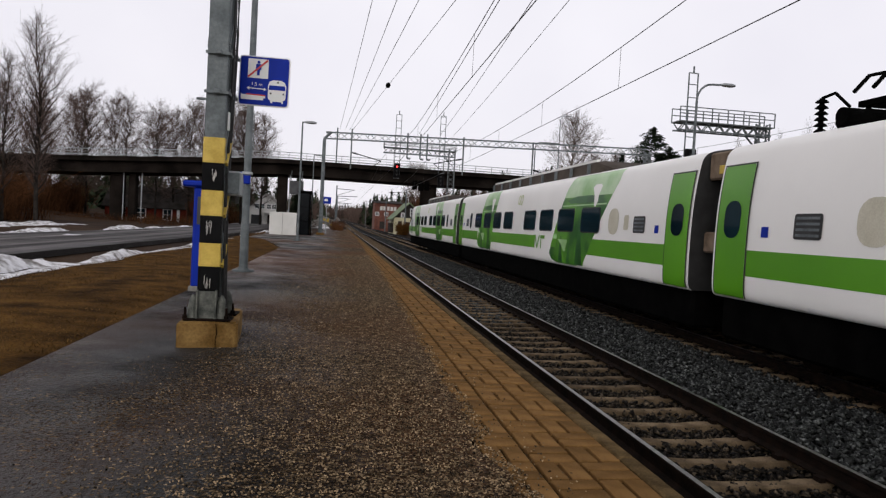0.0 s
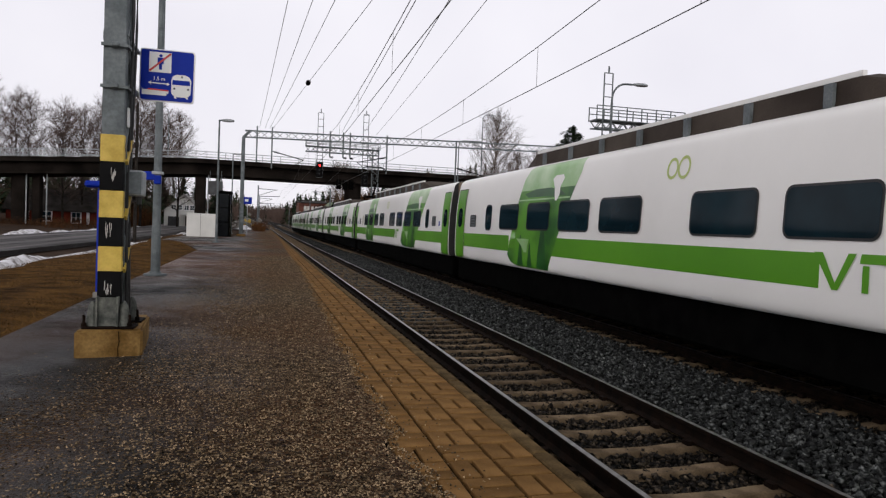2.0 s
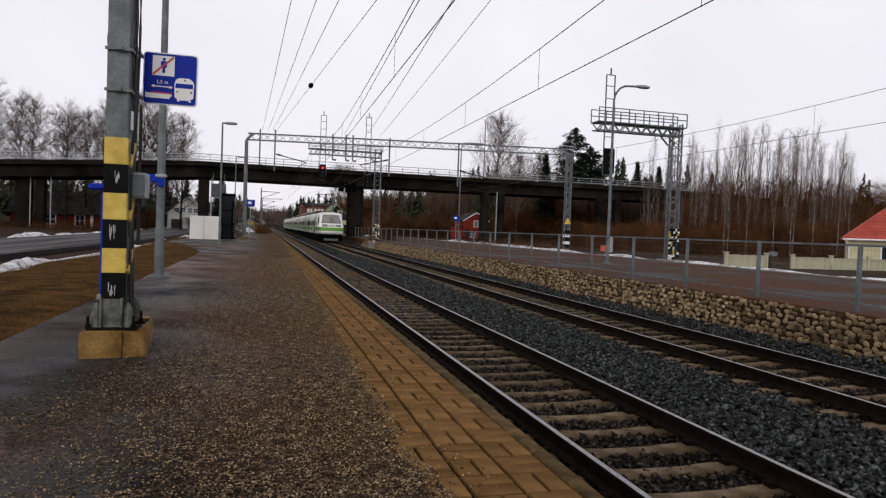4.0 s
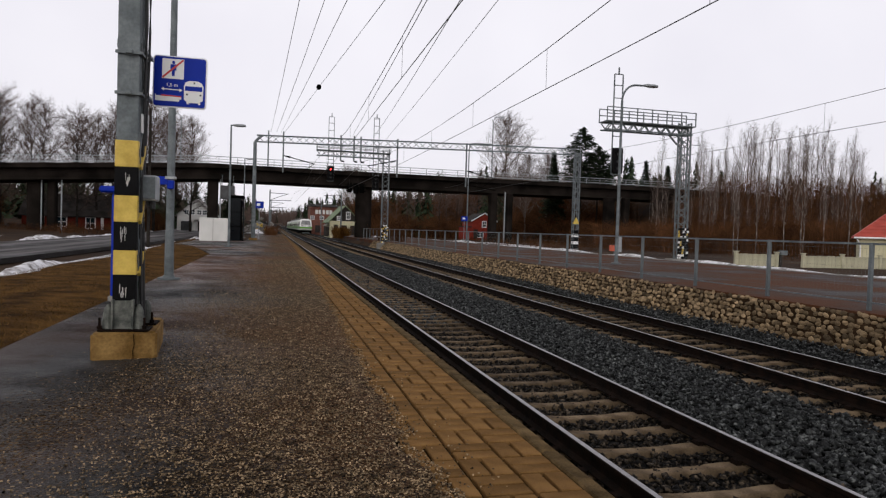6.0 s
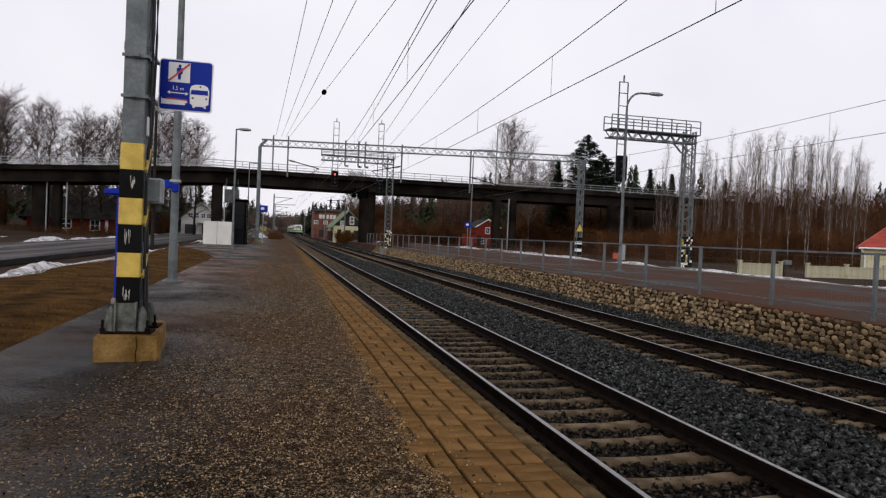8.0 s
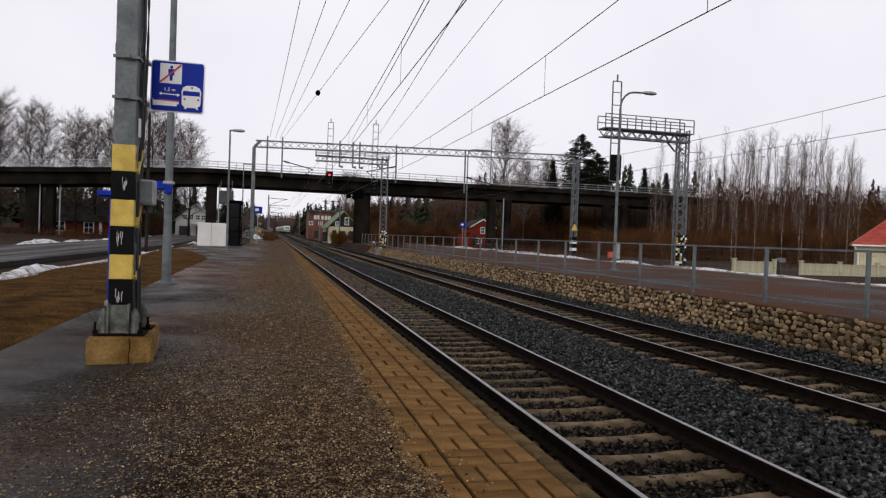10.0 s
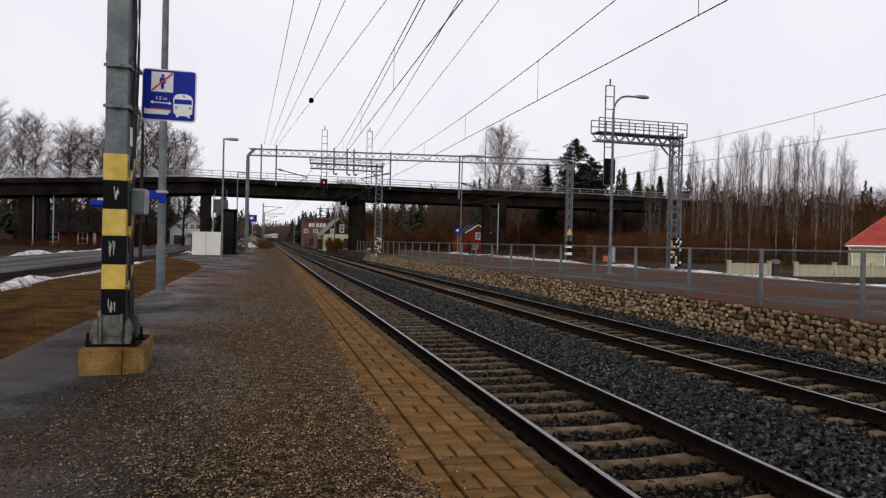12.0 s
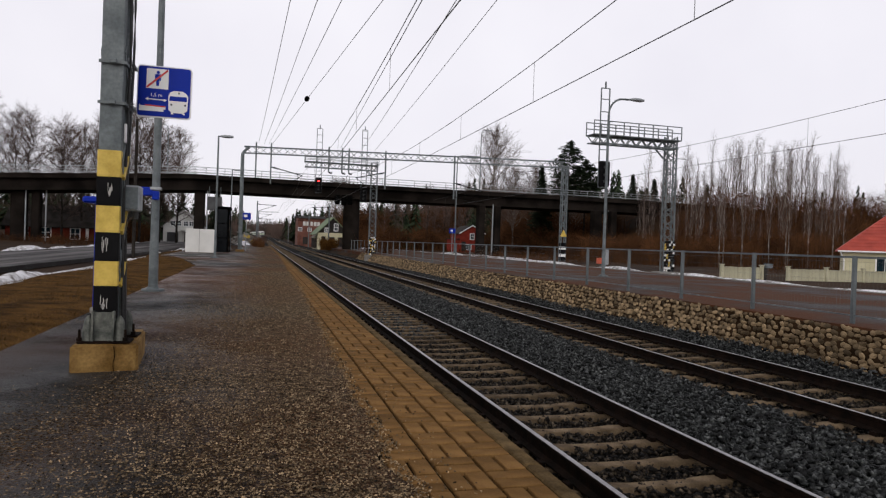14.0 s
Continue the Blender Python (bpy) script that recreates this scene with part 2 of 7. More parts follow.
M["paver"] = surface("paving_brick", (0.13, 0.068, 0.022), (0.215, 0.118, 0.043), 5, 0.85, 0.95, bump=0.5, bump_scale=90, spread=0.22, spec=0.05)
M["joint"] = surface("sand_joint", (0.005, 0.003, 0.0015), (0.014, 0.008, 0.004), 9, 0.95, bump=0.5, bump_scale=80, spec=0.03)
M["kerb"] = surface("kerb_concrete", (0.055, 0.036, 0.015), (0.15, 0.1, 0.046), 6, 0.9, bump=0.6, bump_scale=60, spread=0.15, fine=0.6, spec=0.05)
M["concrete"] = surface("concrete", (0.16, 0.15, 0.135), (0.3, 0.29, 0.27), 1.1, 0.85, bump=0.3, bump_scale=25, spec=0.2)
M["base_concrete"] = surface("stained_concrete", (0.11, 0.058, 0.014), (0.27, 0.165, 0.058), 3.5, 0.85, bump=0.4, bump_scale=40, spec=0.12, fine=0.5)
# far darker than concrete: the bridge's shade is put into this colour
M["bridge"] = surface("shaded_bridge_concrete", (0.006, 0.005, 0.0042), (0.024, 0.019, 0.016), 0.35, 0.9, bump=0.4, bump_scale=6, spec=0.04)
M["galv"] = surface("galvanised_steel", (0.27, 0.29, 0.3), (0.4, 0.42, 0.43), 5, 0.45, 0.6, metal=0.55, bump=0.08, bump_scale=25)
M["mast"] = surface("weathered_galvanised_mast", (0.1, 0.116, 0.122), (0.19, 0.212, 0.218), 3, 0.55, 0.7, metal=0.3, bump=0.1, bump_scale=30, fine=0.4, spec=0.3)
M["patina"] = surface("patinated_steel", (0.045, 0.05, 0.045), (0.15, 0.155, 0.135), 9, 0.6, metal=0.2, bump=0.2, bump_scale=40, fine=0.5, spec=0.25)
M["yellow"] = surface("yellow_paint", (0.5, 0.34, 0.045), (0.66, 0.47, 0.085), 6, 0.55, fine=0.2)
M["black"] = surface("black_paint", (0.0016, 0.0016, 0.002), (0.005, 0.005, 0.0055), 5, 0.6, fine=0.2, spec=0.1)
M["scratch"] = surface("scraped_paint", (0.45, 0.43, 0.4), (0.6, 0.58, 0.55), 8, 0.8)
M["blue"] = surface("sign_blue", (0.0015, 0.018, 0.27), (0.003, 0.026, 0.34), 2, 0.5, fine=0.05, spec=0.14)
M["white"] = surface("white_enamel", (0.74, 0.74, 0.73), (0.84, 0.84, 0.83), 2, 0.4, fine=0.08)
M["red"] = surface("red_enamel", (0.5, 0.02, 0.02), (0.6, 0.03, 0.03), 3, 0.4, fine=0.05)
# for black parts; so dark that it also paints the shade under the train
M["dark"] = surface("black_parts_and_shade", (0.0012, 0.0012, 0.0012), (0.003, 0.003, 0.0028), 3, 0.95, bump=0.3, bump_scale=30, spec=0.015)
M["wire"] = surface("copper_wire", (0.03, 0.03, 0.032), (0.06, 0.058, 0.055), 5, 0.5, metal=0.5)
M["snow"] = surface("old_snow", (0.2, 0.185, 0.17), (0.8, 0.8, 0.82), 2.6, 0.85, bump=1.0, bump_scale=9, fine=0.7, lo=0.36, hi=0.56)
M["cobble"] = surface("cobble", (0.05, 0.032, 0.015), (0.33, 0.24, 0.14), 6, 0.8, bump=0.3, bump_scale=50, spread=0.7, spec=0.08, lo=0.32, hi=0.68)
M["mortar"] = surface("earth_between_stones", (0.012, 0.007, 0.0035), (0.035, 0.02, 0.01), 3, 0.95, bump=0.8, bump_scale=30, spec=0.03)
M["bark"] = surface("dark_bark", (0.016, 0.013, 0.011), (0.04, 0.034, 0.029), 3, 0.95, spec=0.1)
M["twig"] = surface("bare_twig", (0.065, 0.045, 0.037), (0.14, 0.1, 0.084), 3, 0.95, spec=0.04)
M["birch"] = surface("birch_bark", (0.06, 0.045, 0.034), (0.27, 0.23, 0.195), 1.3, 0.85, fine=0.4, lo=0.42, hi=0.62)
M["bush"] = surface("brown_thicket", (0.03, 0.013, 0.006), (0.12, 0.054, 0.023), 0.4, 0.95, spread=0.7, fine=0, spec=0.04)
M["rusty"] = surface("rusty_twigs", (0.09, 0.04, 0.01), (0.2, 0.095, 0.025), 0.6, 0.95, spread=0.5, fine=0, spec=0.05)
M["needle"] = surface("conifer_needles", (0.012, 0.02, 0.01), (0.035, 0.05, 0.026), 2, 0.95, spread=0.6, fine=0, spec=0.08)
M["t_white"] = surface("train_white", (0.82, 0.81, 0.78), (0.9, 0.89, 0.86), 0.35, 0.3, 0.42, fine=0.08)
M["t_green"] = surface("train_green", (0.075, 0.27, 0.006), (0.1, 0.33, 0.01), 0.4, 0.35, fine=0.05)
M["t_leaf"] = surface("train_picture_green", (0.01, 0.1, 0.006), (0.1, 0.32, 0.02), 0.75, 0.35, fine=0.3, lo=0.4, hi=0.58)
M["t_pale"] = surface("train_picture_sky", (0.22, 0.45, 0.14), (0.5, 0.66, 0.42), 0.9, 0.3, fine=0.2)
M["t_deep"] = surface("train_picture_trees", (0.006, 0.06, 0.012), (0.02, 0.13, 0.02), 1.2, 0.3, fine=0.3)
M["t_lime"] = surface("train_lime", (0.4, 0.5, 0.12), (0.5, 0.58, 0.2), 2, 0.4)
M["t_beige"] = surface("train_beige", (0.5, 0.47, 0.36), (0.6, 0.57, 0.46), 2, 0.4)
M["t_grey"] = surface("train_roof_grey", (0.03, 0.022, 0.017), (0.075, 0.06, 0.048), 0.7, 0.8, bump=0.2, spec=0.2)
M["gangway"] = surface("dirty_gangway", (0.1, 0.07, 0.045), (0.24, 0.18, 0.13), 2.5, 0.8, spec=0.2)
M["rubber"] = surface("rubber", (0.012, 0.012, 0.012), (0.025, 0.025, 0.025), 4, 0.6)
M["glass"] = surface("tinted_glass", (0.003, 0.012, 0.018), (0.008, 0.026, 0.036), 0.9, 0.08, fine=0, spec=0.15)
M["screen"] = surface("windscreen", (0.2, 0.2, 0.19), (0.28, 0.28, 0.27), 0.8, 0.12, fine=0)
M["red_house"] = surface("fresh_red_boarding", (0.17, 0.022, 0.014), (0.26, 0.038, 0.024), 1.2, 0.85, spec=0.1)
M["red_wall"] = surface("red_boarding", (0.08, 0.012, 0.007), (0.14, 0.022, 0.013), 1.2, 0.9, spec=0.1)
M["white_wall"] = surface("white_render", (0.6, 0.6, 0.57), (0.74, 0.73, 0.7), 0.6, 0.8)
M["cream"] = surface("cream_boarding", (0.52, 0.48, 0.3), (0.64, 0.6, 0.4), 0.9, 0.75)
M["cream_fence"] = surface("weathered_cream_board", (0.36, 0.34, 0.23), (0.5, 0.47, 0.33), 1.5, 0.8, spread=0.1)
M["brickwall"] = surface("red_brick_wall", (0.11, 0.038, 0.025), (0.19, 0.075, 0.052), 0.8, 0.9, bump=0.3, bump_scale=9)
M["roof_red"] = surface("red_roof_tile", (0.3, 0.04, 0.025), (0.42, 0.065, 0.04), 1.1, 0.6, spread=0.08)
M["roof_green"] = surface("mossy_green_roof", (0.09, 0.14, 0.06), (0.17, 0.22, 0.11), 0.7, 0.7)
M["roof_dark"] = surface("dark_roof", (0.022, 0.019, 0.017), (0.05, 0.044, 0.04), 0.7, 0.9, spec=0.1)
M["smoked"] = surface("smoked_glass", (0.002, 0.003, 0.004), (0.006, 0.008, 0.01), 0.8, 0.25, fine=0, spec=0.12)
M["plaque"] = surface("dark_plaque", (0.015, 0.016, 0.018), (0.04, 0.042, 0.045), 1.0, 0.35)
M["signal_red"] = glowing("lit_red_signal", (1.0, 0.03, 0.03), 6.0)
M["orange"] = surface("orange_plastic", (0.5, 0.09, 0.04), (0.6, 0.12, 0.06), 2, 0.5)


# ---- mesh helpers ----
def thing(name, label, category, group="", kind="", at=None):
    ob = new(name)
    ob.empty_display_size = 0.2
    if at is not None:
        ob.matrix_world = at
    return tagged(ob, label, category, group, kind)


def part(name, bm, material, parent=None, label="", smooth=False):
    me = bpy.data.meshes.new(name)
    bm.normal_update()
    bm.to_mesh(me)
    bm.free()
    for mm in (material if isinstance(material, (list, tuple)) else [material]):
        me.materials.append(mm)
    if smooth:
        me.polygons.foreach_set("use_smooth", [True] * len(me.polygons))
    ob = new(name, me)
    ob.parent = parent
    if label:
        ob["label"] = label
    return ob


def quads(name, verts, faces, material, parent=None, label=""):
    me = bpy.data.meshes.new(name)
    me.from_pydata(verts, [], faces)
    me.materials.append(material)
    me.update()
    ob = new(name, me)
    ob.parent = parent
    if label:
        ob["label"] = label
    return ob


def box(bm, x0, x1, y0, y1, z0, z1, bevel=0.0, mi=0):
    r = bmesh.ops.create_cube(bm, size=1)
    vs = r["verts"]
    for v in vs:
        v.co = Vector(((x0 + x1) / 2 + v.co.x * (x1 - x0), (y0 + y1) / 2 + v.co.y * (y1 - y0), (z0 + z1) / 2 + v.co.z * (z1 - z0)))
    fs = {f for v in vs for f in v.link_faces}
    for f in fs:
        f.material_index = mi
    if bevel:
        bmesh.ops.bevel(bm, geom=list({e for v in vs for e in v.link_edges}), offset=bevel, segments=1, affect="EDGES")
    return vs


def rod(bm, p0, p1, r0, r1=None, seg=8):
    """A round bar from p0 to p1, tapering from r0 to r1."""
    p0, p1 = Vector(p0), Vector(p1)
    r1 = r0 if r1 is None else r1
    d = p1 - p0
    q = d.to_track_quat("Z", "Y")
    a, b = [], []
    for i in range(seg):
        w = 2 * math.pi * (i + 0.5) / seg
        o = q @ Vector((math.cos(w), math.sin(w), 0))
        a.append(bm.verts.new(p0 + o * r0))
        b.append(bm.verts.new(p1 + o * r1))
    for i in range(seg):
        j = (i + 1) % seg
        bm.faces.new((a[i], a[j], b[j], b[i]))
    bm.faces.new(a[::-1])
    bm.faces.new(b)


def bar(bm, p0, p1, w=0.05):
    rod(bm, p0, p1, w * 0.707, seg=4)


def sweep(bm, pts, r, seg=8):
    """A round bar along a line of points."""
    pts = [Vector(p) for p in pts]
    rings = []
    for k, p in enumerate(pts):
        d = pts[min(k + 1, len(pts) - 1)] - pts[max(k - 1, 0)]
        q = d.to_track_quat("Z", "Y")
        rings.append([bm.verts.new(p + q @ Vector((math.cos(2 * math.pi * i / seg) * r, math.sin(2 * math.pi * i / seg) * r, 0))) for i in range(seg)])
    for a, b in zip(rings, rings[1:]):
        for i in range(seg):
            bm.faces.new((a[i], a[(i + 1) % seg], b[(i + 1) % seg], b[i]))
    bm.faces.new(rings[0][::-1])
    bm.faces.new(rings[-1])


def plate(bm, outline, y0, y1, mi=0):
    """An outline in x and z, with thickness from y0 to y1."""
    a = [bm.verts.new((x, y0, z)) for x, z in outline]
    b = [bm.verts.new((x, y1, z)) for x, z in outline]
    n = len(a)
    fs = [bm.faces.new(a), bm.faces.new(b[::-1])] + [bm.faces.new((a[j], a[i], b[i], b[j])) for i, j in ((k, (k + 1) % n) for k in range(n))]
    for f in fs:
        f.material_index = mi
    bmesh.ops.recalc_face_normals(bm, faces=fs)


def slab(bm, outline, z0, z1):
    """An outline in x and y, with thickness from z0 to z1."""
    a = [bm.verts.new((x, y, z0)) for x, y in outline]
    b = [bm.verts.new((x, y, z1)) for x, y in outline]
    n = len(a)
    fs = [bm.faces.new(a), bm.faces.new(b[::-1])] + [bm.faces.new((a[j], a[i], b[i], b[j])) for i, j in ((k, (k + 1) % n) for k in range(n))]
    bmesh.ops.recalc_face_normals(bm, faces=fs)


def lattice(bm, p0, p1, w, h, bays, r=0.025, up=(0, 0, 1)):
    """A lattice girder: four chords and zigzag bracing on its faces."""
    p0, p1 = Vector(p0), Vector(p1)
    d = (p1 - p0).normalized()
    up = Vector(up)
    side = d.cross(up).normalized()
    up = side.cross(d)
    cs = [side * (w / 2) * a + up * (h / 2) * b for a, b in ((-1, -1), (1, -1), (1, 1), (-1, 1))]
    for c in cs:
        bar(bm, p0 + c, p1 + c, r * 1.6)
    for i in range(bays):
        a, b = p0.lerp(p1, i / bays), p0.lerp(p1, (i + 1) / bays)
        for k in range(4):
            c0, c1 = cs[k], cs[(k + 1) % 4]
            if i % 2:
                c0, c1 = c1, c0
            bar(bm, a + c0, b + c1, r)


def bend(y):
    """How far the line has swung aside and climbed at y."""
    x = -1.2e-4 * (y - 300) ** 2 if y > 300 else 0.0
    z = 1.5e-5 * (y - 100) ** 2 if y > 100 else 0.0
    return x, z


TRACK_A, TRACK_B, TRACK_C = 3.645, 8.16, 26.2
PLATFORM = 0.55
rng = np.random.default_rng(7)


def stones(name, centres, radius, material, label, category, parent=None, flat=0.75, seed=1):
    """Loose stones, each an uneven eight-sided lump, joined."""
    g = np.random.default_rng(seed)
    base = np.array([(1, 0, 0), (-1, 0, 0), (0, 1, 0), (0, -1, 0), (0, 0, 1), (0, 0, -1)], float)
    tri = np.array([(0, 2, 4), (2, 1, 4), (1, 3, 4), (3, 0, 4), (2, 0, 5), (1, 2, 5), (3, 1, 5), (0, 3, 5)])
    c = np.asarray(centres, float)
    n = len(c)
    rad = np.broadcast_to(radius, (n,)) * g.uniform(0.65, 1.35, n)
    v = base[None] * g.uniform(0.6, 1.3, (n, 6, 3)) + g.normal(0, 0.22, (n, 6, 3))
    a, e = g.uniform(0, 6.283, n), g.uniform(-0.7, 0.7, n)
    ca, sa, ce, se = np.cos(a)[:, None], np.sin(a)[:, None], np.cos(e)[:, None], np.sin(e)[:, None]
    x, y, z = v[..., 0], v[..., 1], v[..., 2]
    y, z = y * ce - z * se, y * se + z * ce
    x, y = x * ca - y * sa, x * sa + y * ca
    v = np.stack((x, y, z * flat), -1) * rad[:, None, None] + c[:, None]
    f = tri[None] + 6 * np.arange(n)[:, None, None]
    me = bpy.data.meshes.new(name)
    me.vertices.add(n * 6)
    me.vertices.foreach_set("co", v.ravel())
    me.loops.add(n * 24)
    me.loops.foreach_set("vertex_index", f.ravel().astype(np.int32))
    me.polygons.add(n * 8)
    me.polygons.foreach_set("loop_start", np.arange(0, n * 24, 3, dtype=np.int32))
    me.polygons.foreach_set("loop_total", np.full(n * 8, 3, dtype=np.int32))
    me.materials.append(material)
    me.update()
    ob = new(name, me)
    ob.parent = parent
    return tagged(ob, label, category, "", "stuff")


# ---- ground ----
def ramp01(a, lo, hi):
    u = min(1.0, max(0.0, (a - lo) / (hi - lo)))
    return u * u * (3 - 2 * u)


def hill(x, y):
    """The wooded rise behind the bridge, and the bank that carries the road on from its end."""
    back = 7.5 * ramp01(x, 44, 62) * ramp01(y, 112, 142)
    side = 9.3 * ramp01(x, 58, 72) * ramp01(y, 78, 99)
    left = 2.2 * ramp01(-x, 30, 60) * ramp01(y, 40, 70)
    return max(back, side, left)


def make_ground():
    xs = [-2600, -900, -300, -120, -60, -40, -28, -18, -16, -8, -6.5, -4.5, -2.9, -2.4, 1.3, 1.4, 10.6, 11.7, 11.9, 18, 23.9, 24.3, 24.6, 27.8, 28.4, 30, 34, 38, 42, 47, 52, 58, 62, 66, 70, 75, 80, 95, 120, 300, 900, 2600]
    ys = [-300, -120, -60, -30, -10, 0, 10, 20, 30, 45, 55, 62, 72, 78, 84, 90, 95, 99, 104, 110, 116, 122, 128, 134, 142, 160, 200, 250, 300, 360, 420, 480, 560, 700, 1000, 1600, 4000]
    def height(x, y):
        bx, bz = bend(min(y, 700))
        if x < -6:
            z = 0.31
        elif x < -2.6:
            z = 0.44
        elif x < 1.35:
            z = 0.2
        elif x < 11.6:
            z = -0.62
        elif x < 24.0:
            z = 0.2
        elif x < 28:
            z = -0.45
        else:
            z = 0.25
        if y > 140 and 1.3 < x < 24:
            z = -0.62
        z += hill(x, y)
        return z + bz
    verts = [(x + bend(min(y, 700))[0] * (abs(x) < 50), y, height(x, y)) for y in ys for x in xs]
    nx = len(xs)
    faces = [(j * nx + i, j * nx + i + 1, (j + 1) * nx + i + 1, (j + 1) * nx + i) for j in range(len(ys) - 1) for i in range(nx - 1)]
    g = quads("ground", verts, faces, M["soil"])
    tagged(g, "bare brown earth with withered grass and melting snow", "ground", kind="structure")


make_ground()


def make_platform_near():
    p = thing("platform_near", "wet asphalt station platform covered in brown grit", "platform", kind="structure")
    bm = bmesh.new()
    slab(bm, [(-2.75, -25), (0.72, -25), (0.72, 118), (-2.1, 118), (-2.3, 60), (-6.2, 60), (-6.2, 47), (-4.6, 44), (-2.75, 33)], -0.3, PLATFORM)
    part("asphalt_surface", bm, M["asphalt"], p)
    bm = bmesh.new()
    slab(bm, [(0.72, -25), (1.7, -25), (1.7, 118), (0.72, 118)], -0.3, PLATFORM - 0.03)
    part("sand_bed", bm, M["joint"], p, "brown sand bed under the paving bricks")
    return p


platform_near = make_platform_near()


def make_verge():
    v = thing("grass_verge", "strip of withered brown turf beside the platform", "grass", kind="structure")
    bm = bmesh.new()
    n = 44
    rows = []
    for j in range(n + 1):
        y = -20 + j * (66.5 + 20) / n
        right = -2.72 if y < 33 else (-2.72 - (y - 33) * 0.17 if y < 44 else -4.6 - (y - 44) * 0.1)
        left = -6.6 + 0.25 * math.sin(y * 0.7) + 0.15 * math.sin(y * 2.1)
        if y > 45:
            right = min(right, -6.2)
            left = -7.0
        row = []
        for i in range(9):
            u = i / 8
            x = left + (right - left) * u
            row.append(bm.verts.new((x, y, 0.5 + 0.09 * math.sin(u * 3.14) + 0.03 * noise.noise((x * 0.9, y * 0.5, 0)) - (0.12 if i == 0 else 0))))
        rows.append(row)
    for a, b in zip(rows, rows[1:]):
        for i in range(8):
            bm.faces.new((a[i], a[i + 1], b[i + 1], b[i]))
    part("turf", bm, M["turf"], v, smooth=True)
    # tufts
    g = np.random.default_rng(3)
    vs, fs = [], []
    for _ in range(30000):
        y = 7 + 34 * g.random() ** 1.3
        x = g.uniform(-6.4, -2.8)
        z = 0.5 + 0.08 * math.sin((x + 6.6) / 3.9 * 3.14)
        a = g.uniform(0, 6.28)
        h, w = g.uniform(0.015, 0.045), g.uniform(0.003, 0.009)
        k = len(vs)
        dx, dy = math.cos(a) * w, math.sin(a) * w
        lx, ly = g.normal(0, 0.025, 2)
        vs += [(x - dx, y - dy, z), (x + dx, y + dy, z), (x + lx, y + ly, z + h)]
        fs.append((k, k + 1, k + 2))
    t = quads("grass_blades", vs, fs, M["blade"], v)
    tagged(t, kind="stuff")


make_verge()


def make_road():
    r = thing("road", "wet grey asphalt road with wheel tracks and slush", "road", kind="structure")
    mid = [(-13.5, -40), (-12.6, 10), (-12.2, 30), (-11.6, 50), (-11.6, 70), (-12.6, 95), (-14.6, 120), (-17.5, 150), (-22, 190), (-30, 240)]
    bm = bmesh.new()
    prev = None
    for k, (x, y) in enumerate(mid):
        a, b = bm.verts.new((x - 3.4, y, 0.34)), bm.verts.new((x + 3.4, y, 0.34))
        if prev:
            bm.faces.new((prev[0], prev[1], b, a))
        prev = (a, b)
    bmesh.ops.subdivide_edges(bm, edges=bm.edges[:], cuts=2)
    bmesh.ops.solidify(bm, geom=bm.faces[:], thickness=-0.2)
    part("carriageway", bm, M["road"], r)


make_road()


def make_platform_far():
    p = thing("platform_far", "grey and reddish paved platform beyond the tracks", "platform", kind="structure")
    bm = bmesh.new()
    slab(bm, [(11.72, -25), (24.0, -25), (24.0, 135), (11.72, 135)], -0.4, PLATFORM)
    part("paved_surface", bm, M["pavement"], p)
    bm = bmesh.new()
    box(bm, 23.9, 24.25, -25, 135, -0.4, PLATFORM + 0.03, 0.01)
    part("edge_beam", bm, M["concrete"], p)
    bm = bmesh.new()
    prof = [(10.9, -0.45), (11.66, 0.5), (11.78, 0.5), (11.78, -0.45)]
    plate(bm, prof, -25, 80)
    part("embankment_core", bm, M["mortar"], p)
    return p


platform_far = make_platform_far()


# ---- tracks ----
def rail_mesh(x0):
    """One rail along the line: foot, web and head, the running surface polished."""
    prof = [(-0.07, -0.17), (0.07, -0.17), (0.07, -0.155), (0.012, -0.13), (0.012, -0.05), (0.036, -0.035), (0.036, -0.004), (0.026, 0.0), (-0.026, 0.0), (-0.036, -0.004), (-0.036, -0.035), (-0.012, -0.05), (-0.012, -0.13), (-0.07, -0.155)]
    ys = [-40, 0, 40, 100, 150, 200, 250, 300, 330, 360, 390, 420, 450, 480, 520, 560, 620, 700]
    bm = bmesh.new()
    rings = []
    for y in ys:
        bx, bz = bend(y)
        rings.append([bm.verts.new((x0 + bx + px_, y, bz + pz)) for px_, pz in prof])
    n = len(prof)
    for a, b in zip(rings, rings[1:]):
        for i in range(n):
            f = bm.faces.new((a[(i + 1) % n], a[i], b[i], b[(i + 1) % n]))
            f.material_index = 1 if i == 7 else 0
    return bm


